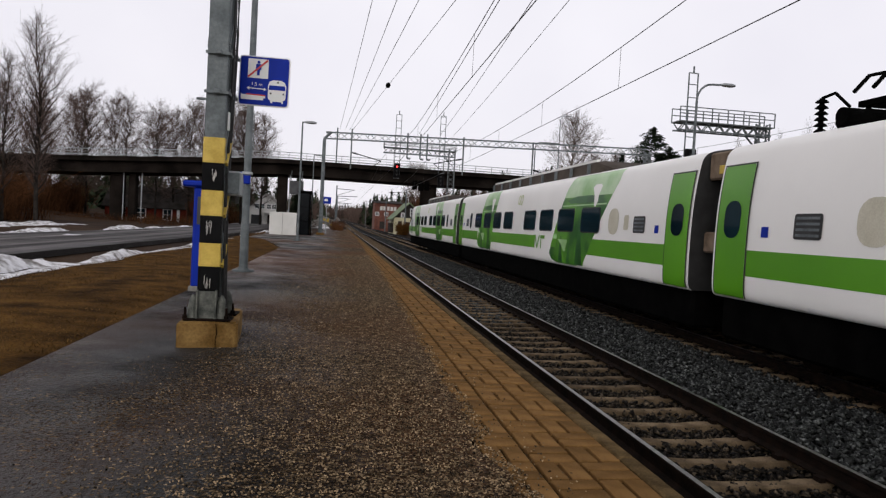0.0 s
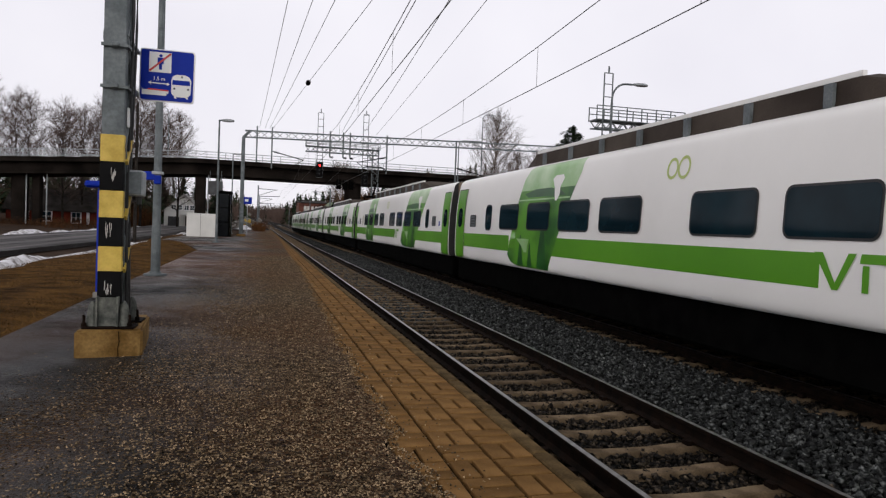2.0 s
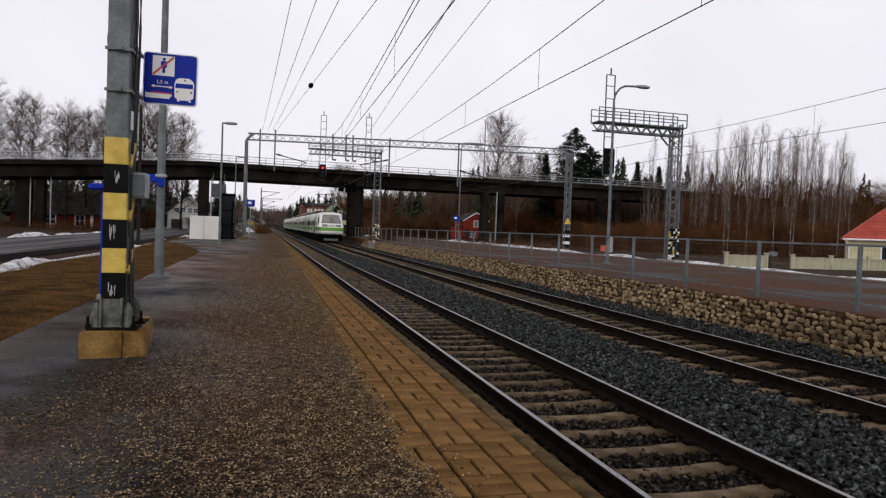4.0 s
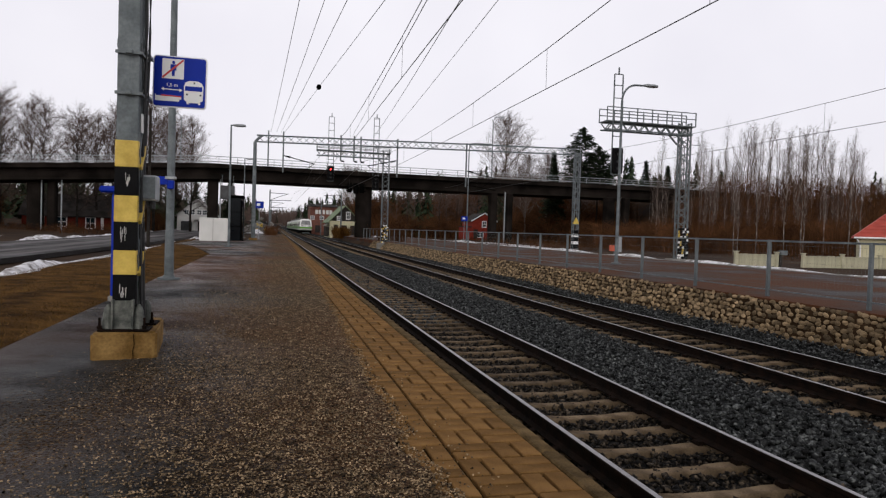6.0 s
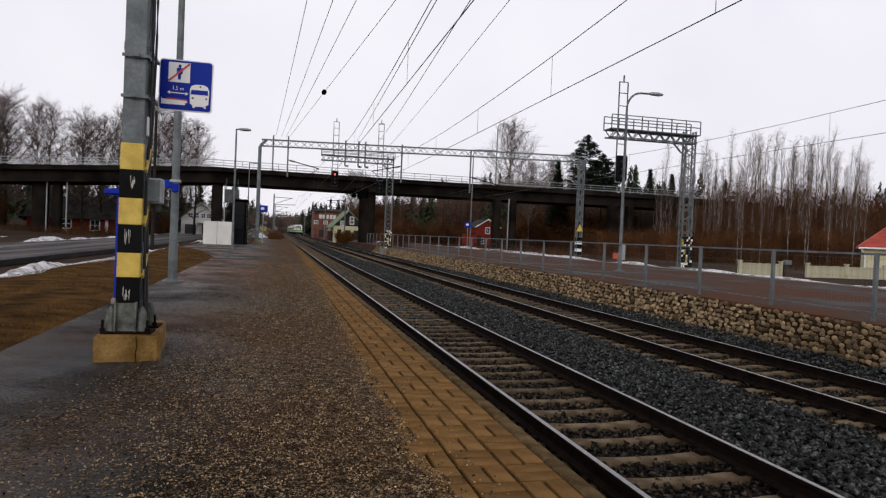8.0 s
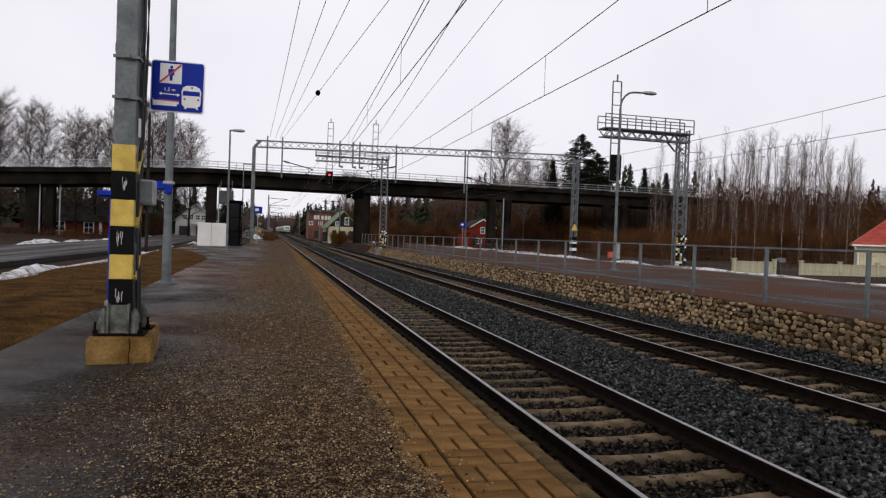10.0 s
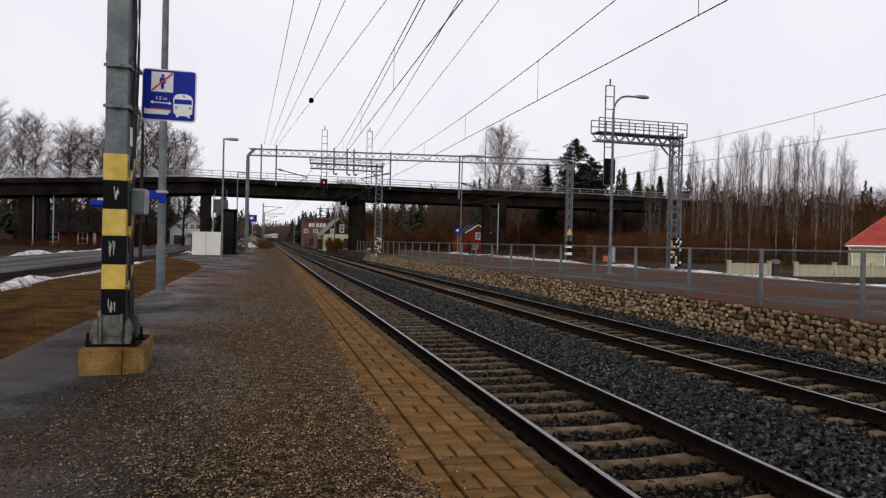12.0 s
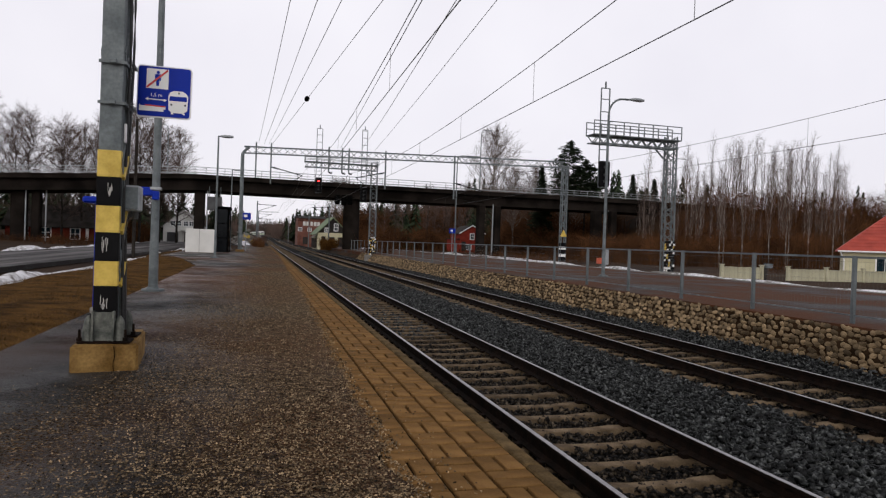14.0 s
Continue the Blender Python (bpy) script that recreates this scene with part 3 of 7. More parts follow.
def sleeper_bm():
    """A concrete sleeper: high rail seats, a lower waist, clips by the rails."""
    bm = bmesh.new()
    st = [(-1.3, -0.225, 0.105), (-1.05, -0.195, 0.112), (-0.55, -0.19, 0.112), (-0.25, -0.208, 0.1), (0.25, -0.208, 0.1), (0.55, -0.19, 0.112), (1.05, -0.195, 0.112), (1.3, -0.225, 0.105)]
    prev = None
    for x, z, w in st:
        ring = [bm.verts.new((x, -w - 0.02, -0.4)), bm.verts.new((x, -w * 0.72, z - 0.012)), bm.verts.new((x, -w * 0.6, z)), bm.verts.new((x, w * 0.6, z)), bm.verts.new((x, w * 0.72, z - 0.012)), bm.verts.new((x, w + 0.02, -0.4))]
        if prev:
            for i in range(5):
                bm.faces.new((prev[i], ring[i], ring[i + 1], prev[i + 1]))
        else:
            bm.faces.new(ring)
        prev = ring
    bm.faces.new(prev[::-1])
    for s in (-0.797, 0.797):
        for o in (-0.11, 0.11):
            box(bm, s + o - 0.03, s + o + 0.03, -0.05, 0.05, -0.2, -0.145, mi=1)
    bmesh.ops.recalc_face_normals(bm, faces=bm.faces[:])
    return bm


def make_track(xc, name, label, first, near_to, far_to):
    t = thing(name, label, "railway track", "railway tracks", "structure")
    for s in (-0.797, 0.797):
        part("rail", rail_mesh(xc + s), [M["rust"], M["steel"]], t, "rusty steel rail with a polished top")
    s0 = part("sleeper", sleeper_bm(), [M["sleeper"], M["rust"]], t, "grey-brown concrete sleeper")
    s0.matrix_world = pose(xc, first, 0)
    k = first + 0.6
    while k < near_to:
        o = new("sleeper", s0.data)
        o.parent = t
        o.matrix_world = pose(xc, k, random.uniform(-0.006, 0.006), 0, 0, random.uniform(-0.4, 0.4))
        k += 0.6
    vs, fs = [], []
    while k < far_to:
        bx, bz = bend(k)
        n = len(vs)
        for (x, z) in ((-1.3, -0.2), (1.3, -0.2)):
            for yy in (-0.12, 0.12):
                vs += [(xc + bx + x, k + yy, bz + z), (xc + bx + x, k + yy * 1.2, bz - 0.4)]
        fs += [(n, n + 4, n + 6, n + 2), (n, n + 1, n + 5, n + 4), (n + 2, n + 6, n + 7, n + 3), (n, n + 2, n + 3, n + 1), (n + 4, n + 5, n + 7, n + 6)]
        k += 0.6
    if vs:
        tagged(quads("far_sleepers", vs, fs, M["sleeper"], t), kind="stuff")
    return t


make_track(TRACK_A, "track_near", "railway track on concrete sleepers beside the platform", -4.1, 85, 320)
make_track(TRACK_B, "track_far", "second railway track on concrete sleepers in ballast", -4.3, 85, 320)


def make_ballast():
    b = thing("ballast_bed", "dark grey crushed stone ballast under both tracks", "ballast", kind="structure")
    prof = [(1.72, -0.5), (1.9, -0.4), (2.2, -0.27), (4.9, -0.27), (5.3, -0.25), (6.4, -0.24), (6.9, -0.27), (9.6, -0.27), (10.2, -0.3), (10.9, -0.24), (11.3, -0.16)]
    ys = [-40, 0, 20, 60, 100, 150, 200, 250, 300, 330, 360, 390, 420, 450, 480, 520, 560, 620, 700]
    bm = bmesh.new()
    prev = None
    for y in ys:
        bx, bz = bend(y)
        row = [bm.verts.new((x + bx, y, z + bz)) for x, z in prof]
        if prev:
            for i in range(len(prof) - 1):
                bm.faces.new((prev[i], prev[i + 1], row[i + 1], row[i]))
        prev = row
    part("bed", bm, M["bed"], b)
    g = np.random.default_rng(11)
    px_, pz = np.array(prof).T
    def scatter(n, x0, x1, y0, y1, lift):
        x, y = g.uniform(x0, x1, n), g.uniform(y0, y1, n)
        return np.stack((x, y, np.interp(x, px_, pz) + g.uniform(-0.01, lift, n)), 1)
    # the trough between the tracks and the far shoulder, then the cribs between sleepers
    near = np.concatenate([scatter(13000, 4.75, 7.05, 3, 17, 0.075), scatter(4500, 9.35, 11.25, 6, 18, 0.06), scatter(3500, 1.75, 2.4, 2, 15, 0.03)])
    stones("ballast_stones", near, 0.044, M["ballast"], "dark crushed stones between the tracks", "", b, seed=2)
    crib = np.concatenate([scatter(12000, 2.3, 5.0, 3, 15, 0.05), scatter(9500, 6.85, 9.5, 6, 16, 0.05)])
    stones("crib_stones", crib, 0.036, M["ballast_rusty"], "rust-stained crushed stones between the sleepers", "", b, seed=3)
    mid = np.concatenate([scatter(15000, 4.8, 7.0, 17, 52, 0.06), scatter(11000, 2.3, 5.0, 15, 46, 0.04), scatter(8500, 6.85, 9.5, 16, 46, 0.04), scatter(5000, 9.4, 11.1, 18, 50, 0.05), scatter(14000, 2.3, 11.0, 46, 110, 0.03)])
    stones("farther_stones", mid, 0.055, M["ballast"], "dark crushed stones farther along the tracks", "", b, seed=4)


make_ballast()


# ---- the train ----
SECTION = [(1.5, 0.98), (1.57, 1.03), (1.6, 1.2), (1.6, 1.9), (1.585, 2.4), (1.555, 2.8), (1.51, 3.15), (1.465, 3.4), (1.42, 3.55), (1.28, 3.66), (1.0, 3.72), (0.55, 3.79), (0.0, 3.82)]
for _ in range(2):
    cut = [SECTION[0]]
    for (a0, b0), (a1, b1) in zip(SECTION, SECTION[1:]):
        cut += [(0.75 * a0 + 0.25 * a1, 0.75 * b0 + 0.25 * b1), (0.25 * a0 + 0.75 * a1, 0.25 * b0 + 0.75 * b1)]
    SECTION = cut + [SECTION[-1]]
SEC_W, SEC_Z = np.array(SECTION).T


def half_width(z):
    return float(np.interp(z, SEC_Z, SEC_W))


def skin(bm, outline, lift, side, mi=0, rows=10):
    """A thin skin on a car's flank. outline: for heights from low to high, the two ends along the car."""
    zs = [o[0] for o in outline]
    lo, hi = zs[0], zs[-1]
    levels = sorted(set([lo, hi] + zs + [z for z in SEC_Z if lo < z < hi] + [lo + (hi - lo) * k / rows for k in range(1, rows)]))
    prev = None
    made = []
    for z in levels:
        a = float(np.interp(z, zs, [o[1] for o in outline]))
        b = float(np.interp(z, zs, [o[2] for o in outline]))
        w = side * (half_width(z) + lift)
        row = [bm.verts.new((w, a, z)), bm.verts.new((w, b, z))]
        if prev:
            made.append(bm.faces.new((prev[0], prev[1], row[1], row[0])))
        prev = row
    for f in made:
        f.material_index = mi
    return made


def rounded(y0, y1, z0, z1, r):
    out = []
    for k in range(5):
        a = k / 4 * math.pi / 2
        out.append((z0 + r - r * math.cos(a), y0 + r - r * math.sin(a), y1 - r + r * math.sin(a)))
    for k in range(5):
        a = k / 4 * math.pi / 2
        out.append((z1 - r + r * math.sin(a), y0 + r - r * math.cos(a), y1 - r + r * math.cos(a)))
    return out


def flank_part(name, outline, lift, side, material, parent, label="", rows=6):
    bm = bmesh.new()
    skin(bm, outline, lift, side, rows=rows)
    ob = part(name, bm, material, parent, label, smooth=True)
    return ob


def body_tube(y0, y1):
    bm = bmesh.new()
    full = [(w, z) for w, z in SECTION] + [(-w, z) for w, z in SECTION[-2::-1]]
    rings = []
    for y in (y0, y1):
        rings.append([bm.verts.new((w, y, z)) for w, z in full])
    a, b = rings
    n = len(full)
    for i in range(n):
        j = (i + 1) % n
        bm.faces.new((a[j], a[i], b[i], b[j]))
    for f in bm.faces:
        f.smooth = True
    # end faces get the second, near-black material: the gap's shade as colour
    for ring in (a, b[::-1]):
        bm.faces.new([bm.verts.new(v.co) for v in ring]).material_index = 1
    return bm


NOSE_F = [(0.98, 0.28), (1.08, 0.12), (1.25, 0.03), (1.5, 0.0), (1.75, 0.04), (1.87, 0.1), (2.0, 0.24), (2.15, 0.42), (2.3, 0.6), (2.9, 1.18), (3.4, 1.72), (3.54, 2.0), (3.66, 2.5), (3.74, 3.2), (3.79, 4.0), (3.82, 4.9)]
NOSE_R, NOSE_N = 1.15, 3.1


def nose_front(z):
    return float(np.interp(z, [a for a, _ in NOSE_F], [b for _, b in NOSE_F]))


def nose_width(z):
    return max(0.02, half_width(z)) * (0.965 if z < 3.4 else 1.0)


def nose_y(x, z):
    """How far forward the nose reaches at this place across it, at this height."""
    u = min(1.0, abs(x) / nose_width(z))
    depth = NOSE_R * min(1.0, nose_width(z) / 1.2)
    return nose_front(z) + depth * (1 - (1 - u ** NOSE_N) ** (1 / NOSE_N))


def nose_x(y, z):
    """Half the nose's breadth at this place along it."""
    depth = NOSE_R
    d = (nose_front(z) + depth - y) / depth
    w = nose_width(z) + (half_width(z) - nose_width(z)) * min(1, max(0, (y - 2) / 3))
    return w if d <= 0 else w * max(0.0, 1 - min(1, d) ** NOSE_N) ** (1 / NOSE_N)


def nose_body(y_cab):
    """The cab: at each height a rounded outline, whose front leans back with the windscreen."""
    bm = bmesh.new()
    zs = sorted(set([a for a, _ in NOSE_F] + [float(z) for z in SEC_Z] + [1.4, 1.54, 1.69, 1.83, 2.6, 2.75, 3.1, 3.25]))
    rings = []
    m = 30
    for z in zs:
        w, f = nose_width(z), nose_front(z)
        depth = NOSE_R * min(1.0, w / 1.2)
        ring = [bm.verts.new((half_width(z), y_cab, z))]
        for k in range(m + 1):
            a = math.pi * k / m
            c, sn = math.cos(a), math.sin(a)
            x = w * math.copysign(abs(c) ** (2 / NOSE_N), c)
            ring.append(bm.verts.new((x, min(y_cab, f + depth * (1 - abs(sn) ** (2 / NOSE_N))), z)))
        ring.append(bm.verts.new((-half_width(z), y_cab, z)))
        rings.append(ring)
    for a, b in zip(rings, rings[1:]):
        for i in range(len(a) - 1):
            bm.faces.new((a[i], a[i + 1], b[i + 1], b[i]))
    bm.faces.new(rings[0][::-1])
    bmesh.ops.remove_doubles(bm, verts=bm.verts[:], dist=0.0005)
    bmesh.ops.recalc_face_normals(bm, faces=bm.faces[:])
    return bm


def nose_patch(name, z0, z1, w0, w1, lift, mat, parent, label="", x0=None, cols=14, rows=6):
    """A skin on the nose between two heights. w0, w1: half its breadth below and above, or from x0 outward on one side."""
    bm = bmesh.new()
    prev = None
    for k in range(rows + 1):
        u = k / rows
        z = z0 + (z1 - z0) * u
        w = w0 + (w1 - w0) * u
        row = []
        for i in range(cols + 1):
            x = (-w + 2 * w * i / cols) if x0 is None else x0 + (w - x0) * i / cols
            row.append(bm.verts.new((x, nose_y(x, z) - lift, z + lift * 0.4)))
        if prev:
            for i in range(cols):
                bm.faces.new((prev[i], prev[i + 1], row[i + 1], row[i]))
        prev = row
    return part(name, bm, mat, parent, label, smooth=True)


def picture_patch(car, y_bot, y_top, side, deep):
    """The landscape printed on the flank: a leaning field of greens with pale sky above and dark woods below."""
    b0, b1 = y_bot
    t0, t1 = y_top
    def at(z, u):
        k = (z - 1.0) / 2.6
        return (b0 + (t0 - b0) * k) * (1 - u) + (b1 + (t1 - b1) * k) * u
    p = flank_part("landscape_print", [(1.04, at(1.04, 0.28), at(1.04, 1.0)), (1.12, at(1.12, 0.12), at(1.12, 1.0)), (1.3, at(1.3, 0.0), at(1.3, 1.0)), (3.0, at(3.0, 0), at(3.0, 1))], 0.004, side, M["t_leaf"], car, "printed green landscape picture", 12)
    flank_part("sky_print", [(3.0, at(3.0, 0), at(3.0, 1)), (3.3, at(3.3, 0), at(3.3, 1)), (3.62, at(3.62, 0.05), at(3.62, 0.95))], 0.0045, side, M["t_pale"], p, "pale green printed sky", 4)
    flank_part("hill_print", [(2.82, at(2.82, 0.2), at(2.82, 0.9)), (2.92, at(2.92, 0.1), at(2.92, 0.8)), (3.02, at(3.02, 0.3), at(3.02, 0.6))], 0.007, side, M["t_deep"], p, "", 3)
    for u, w, h in deep:
        c = at(1.5, u)
        flank_part("tree_print", [(1.06, c - w, c + w), (1.06 + h * 0.5, c - w * 0.55, c + w * 0.55), (1.06 + h, c - 0.03, c + 0.03)], 0.008, side, M["t_deep"], p, "", 4)
    c = at(2.95, 0.72)
    flank_part("ice_print", [(2.7, c - 0.04, c + 0.06), (2.85, c - 0.16, c + 0.12), (3.0, c - 0.14, c + 0.16), (3.22, c - 0.3, c + 0.34), (3.3, c - 0.2, c + 0.2)], 0.0095, side, M["t_white"], p, "white printed icefall", 4)
    flank_part("shore_print", [(2.74, at(2.74, 0.02), at(2.74, 0.98)), (2.78, at(2.78, 0.02), at(2.78, 0.98))], 0.0075, side, M["t_pale"], p, "", 2)
    flank_part("meadow_print", [(1.5, at(1.5, 0.0), at(1.5, 0.16)), (1.8, at(1.8, 0.0), at(1.8, 0.12)), (2.2, at(2.2, 0.0), at(2.2, 0.05))], 0.0078, side, M["t_green"], p, "", 3)
    c = at(1.5, 0.35)
    flank_part("swan_print", [(1.42, c - 0.3, c - 0.12), (1.6, c - 0.34, c + 0.1), (1.72, c - 0.42, c + 0.36), (1.76, c - 0.4, c + 0.42)], 0.01, side, M["t_pale"], p, "", 3)


def emblem(car, y, z, side, size):
    """The operator's mark, as plain strokes."""
    e = flank_part("emblem", [(z, y + 0.28 * size, y + 0.36 * size), (z + 0.4 * size, y + 0.5 * size, y + 0.62 * size)], 0.012, side, M["t_green"], car, "pale geometric emblem")
    flank_part("stroke", [(z, y + 0.28 * size, y + 0.36 * size), (z + 0.4 * size, y + 0.06 * size, y + 0.16 * size)], 0.0125, side, M["t_green"], e)
    flank_part("stroke", [(z, y - 0.1 * size, y - 0.02 * size), (z + 0.28 * size, y - 0.1 * size, y - 0.02 * size)], 0.0125, side, M["t_green"], e)
    flank_part("stroke", [(z + 0.3 * size, y - 0.4 * size, y + 0.02 * size), (z + 0.4 * size, y - 0.42 * size, y + 0.0 * size)], 0.0125, side, M["t_green"], e)


def number_mark(car, y, z, side):
    """The anniversary figures on the flank: thin lime rings."""
    for k, (dy, rr) in enumerate(((0.17, 0.16), (-0.15, 0.17))):
        bm = bmesh.new()
        n = 20
        prev = None
        first = None
        for i in range(n + 1):
            a = 2 * math.pi * i / n
            row = []
            for r in (rr, rr - 0.045):
                zz = z + 1.15 * r * math.sin(a)
                row.append(bm.verts.new((side * (half_width(zz) + 0.008), y + dy + r * math.cos(a), zz)))
            if prev:
                bm.faces.new((prev[0], prev[1], row[1], row[0]))
            prev = row
        part("anniversary_ring", bm, M["t_lime"], car, "thin lime-green ring mark")


def window(car, y0, y1, side, z0=2.02, z1=2.65, r=0.1):
    f = flank_part("window", rounded(y0 - 0.035, y1 + 0.035, z0 - 0.035, z1 + 0.035, r + 0.03), 0.012, side, M["rubber"], car, "dark window in a rubber seal", 3)
    flank_part("pane", rounded(y0, y1, z0, z1, r), 0.016, side, M["glass"], f, "", 3)


def passenger_door(car, y0, y1, side):
    d = flank_part("door", rounded(y0, y1, 1.02, 3.27, 0.05), 0.02, side, M["t_green"], car, "green passenger door", 6)
    c = (y0 + y1) / 2
    for a, b in ((y0 - 0.03, y0), (y1, y1 + 0.03)):
        flank_part("door_seal", [(1.02, a, b), (3.27, a, b)], 0.016, side, M["rubber"], d)
    flank_part("door_seal", [(3.27, y0 - 0.03, y1 + 0.03), (3.3, y0 - 0.03, y1 + 0.03)], 0.016, side, M["rubber"], d)
    flank_part("door_window", rounded(c - 0.24, c + 0.24, 2.02, 2.66, 0.2), 0.026, side, M["glass"], d)


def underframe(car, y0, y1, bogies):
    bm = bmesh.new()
    # the block reaches low to stand in for the shade under the coach
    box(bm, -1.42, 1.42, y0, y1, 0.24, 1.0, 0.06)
    part("skirt", bm, M["dark"], car, "black underframe skirt with under-train shade")
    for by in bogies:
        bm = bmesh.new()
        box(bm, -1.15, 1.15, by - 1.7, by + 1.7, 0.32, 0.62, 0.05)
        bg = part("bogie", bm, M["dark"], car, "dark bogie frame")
        for wy in (-1.35, 1.35):
            bm = bmesh.new()
            for s in (-0.8, 0.8):
                rod(bm, (s - 0.06, by + wy, 0.445), (s + 0.06, by + wy, 0.445), 0.445, seg=20)
            rod(bm, (-0.8, by + wy, 0.445), (0.8, by + wy, 0.445), 0.08)
            part("wheelset", bm, M["rust"], bg)
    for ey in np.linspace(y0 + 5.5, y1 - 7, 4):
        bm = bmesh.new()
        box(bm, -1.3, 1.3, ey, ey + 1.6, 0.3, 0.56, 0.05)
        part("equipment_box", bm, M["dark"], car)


def roof_gear(car, y0, y1):
    bm = bmesh.new()
    ring = []
    for y, t, w in ((y0, 3.74, 0.95), (y0 + 1.2, 4.06, 1.12), (y1 - 1.2, 4.06, 1.12), (y1, 3.74, 0.95)):
        ring.append([bm.verts.new(c) for c in ((-w - 0.1, y, 3.5), (-w, y, t - 0.05), (-w + 0.25, y, t), (w - 0.25, y, t), (w, y, t - 0.05), (w + 0.1, y, 3.5))])
    for a, b in zip(ring, ring[1:]):
        for i in range(5):
            bm.faces.new((a[i], a[i + 1], b[i + 1], b[i]))
    bm.faces.new(ring[0][::-1])
    bm.faces.new(ring[-1])
    bmesh.ops.recalc_face_normals(bm, faces=bm.faces[:])
    rf = part("roof_fairing", bm, M["t_grey"], car, "weathered grey roof fairing")
    for s in (-1, 1):
        bm = bmesh.new()
        bar(bm, (s * 1.08, y0 + 1.2, 4.05), (s * 1.08, y1 - 1.2, 4.05), 0.07)
        part("rim", bm, M["t_white"], rf, "pale rim of the fairing")
    for y in np.arange(y0 + 1.6, y1 - 1.2, 1.5):
        for s in (-1, 1):
            bm = bmesh.new()
            box(bm, s * 1.2 - 0.03, s * 1.2 + 0.03, y - 0.07, y + 0.07, 3.55, 3.98)
            part("rib", bm, M["mast"], rf)


def insulator(bm, x, y, z0, z1):
    rod(bm, (x, y, z0), (x, y, z1), 0.04, seg=6)
    n = max(3, int((z1 - z0) / 0.09))
    for k in range(n):
        z = z0 + (z1 - z0) * (k + 0.5) / n
        rod(bm, (x, y, z - 0.022), (x, y, z + 0.022), 0.105, 0.06, seg=10)


def pantograph(car, y, raised):
    bm = bmesh.new()
    for dx in (-0.55, 0.55):
        for dy in (-0.7, 0.7):
            insulator(bm, dx, y + dy, 3.72, 4.08)
    bar(bm, (-0.6, y - 0.8, 4.12), (-0.6, y + 0.8, 4.12), 0.09)
    bar(bm, (0.6, y - 0.8, 4.12), (0.6, y + 0.8, 4.12), 0.09)
    bar(bm, (-0.6, y - 0.7, 4.12), (0.6, y - 0.7, 4.12), 0.09)
    bar(bm, (-0.6, y + 0.7, 4.12), (0.6, y + 0.7, 4.12), 0.09)
    p = part("pantograph_base", bm, M["dark"], car, "black roof insulators and pantograph base")
    bm = bmesh.new()
    top = 6.42 if raised else 4.55
    knee = (y - 1.5, 5.15) if raised else (y - 1.5, 4.35)
    rod(bm, (0, y + 0.6, 4.15), (0, knee[0], knee[1]), 0.07, 0.05)
    for s in (-0.3, 0.3):
        rod(bm, (s * 0.3, knee[0], knee[1]), (s, y + 0.35, top - 0.12), 0.03)
    for dy in (-0.18, 0.18):
        sweep(bm, [(-0.95, y + 0.35 + dy, top - 0.32), (-0.72, y + 0.35 + dy, top - 0.06), (-0.5, y + 0.35 + dy, top), (0.5, y + 0.35 + dy, top), (0.72, y + 0.35 + dy, top - 0.06), (0.95, y + 0.35 + dy, top - 0.32)], 0.03, 6)
    bar(bm, (-0.4, y + 0.17, top - 0.12), (-0.4, y + 0.53, top - 0.12), 0.05)
    bar(bm, (0.4, y + 0.17, top - 0.12), (0.4, y + 0.53, top - 0.12), 0.05)
    part("pantograph_arm", bm, M["dark"], p)


def car_common(car, y0, y1, wins, narrow, prints, door_at, grille, pale, emb, ring_at, roof):
    for side in (-1, 1):
        for a, b in wins:
            window(car, a, b, side)
        for a, b in narrow:
            window(car, a, b, side, 1.98, 2.68, 0.14)
        for a, b in door_at:
            passenger_door(car, a, b, side)
        for y_bot, y_top, deep in prints:
            picture_patch(car, y_bot, y_top, side, deep)
        for y in grille:
            g = flank_part("grille", rounded(y, y + 0.6, 2.04, 2.42, 0.05), 0.012, side, M["rubber"], car, "louvred vent")
            for k in range(4):
                flank_part("louvre", [(2.08 + k * 0.085, y + 0.05, y + 0.55), (2.12 + k * 0.085, y + 0.05, y + 0.55)], 0.018, side, M["mast"], g)
        for y in pale:
            flank_part("panel", rounded(y, y + 0.62, 1.98, 2.62, 0.25), 0.008, side, M["t_beige"], car, "faded beige blank panel")
        for y in emb:
            emblem(car, y, 1.4, side, 1.1)
        for y in ring_at:
            number_mark(car, y, 3.1, side)
        # small step plates under the flank
        for y in np.arange(y0 + 2.0, y1 - 1, 4.1):
            flank_part("jacking_plate", [(1.0, y, y + 0.45), (1.07, y, y + 0.45)], 0.02, side, M["white"], car)


def band(car, y0, y1, gaps):
    cur = y0
    for side in (-1, 1):
        cur = y0
        for a, b in gaps + [(y1, y1)]:
            if a > cur:
                flank_part("stripe", [(1.4, cur, a), (1.83, cur, a)], 0.003, side, M["t_green"], car, "broad green stripe", 3)
            cur = b


DEEP = [(0.78, 0.3, 1.35), (0.52, 0.16, 0.6), (0.3, 0.2, 0.8)]


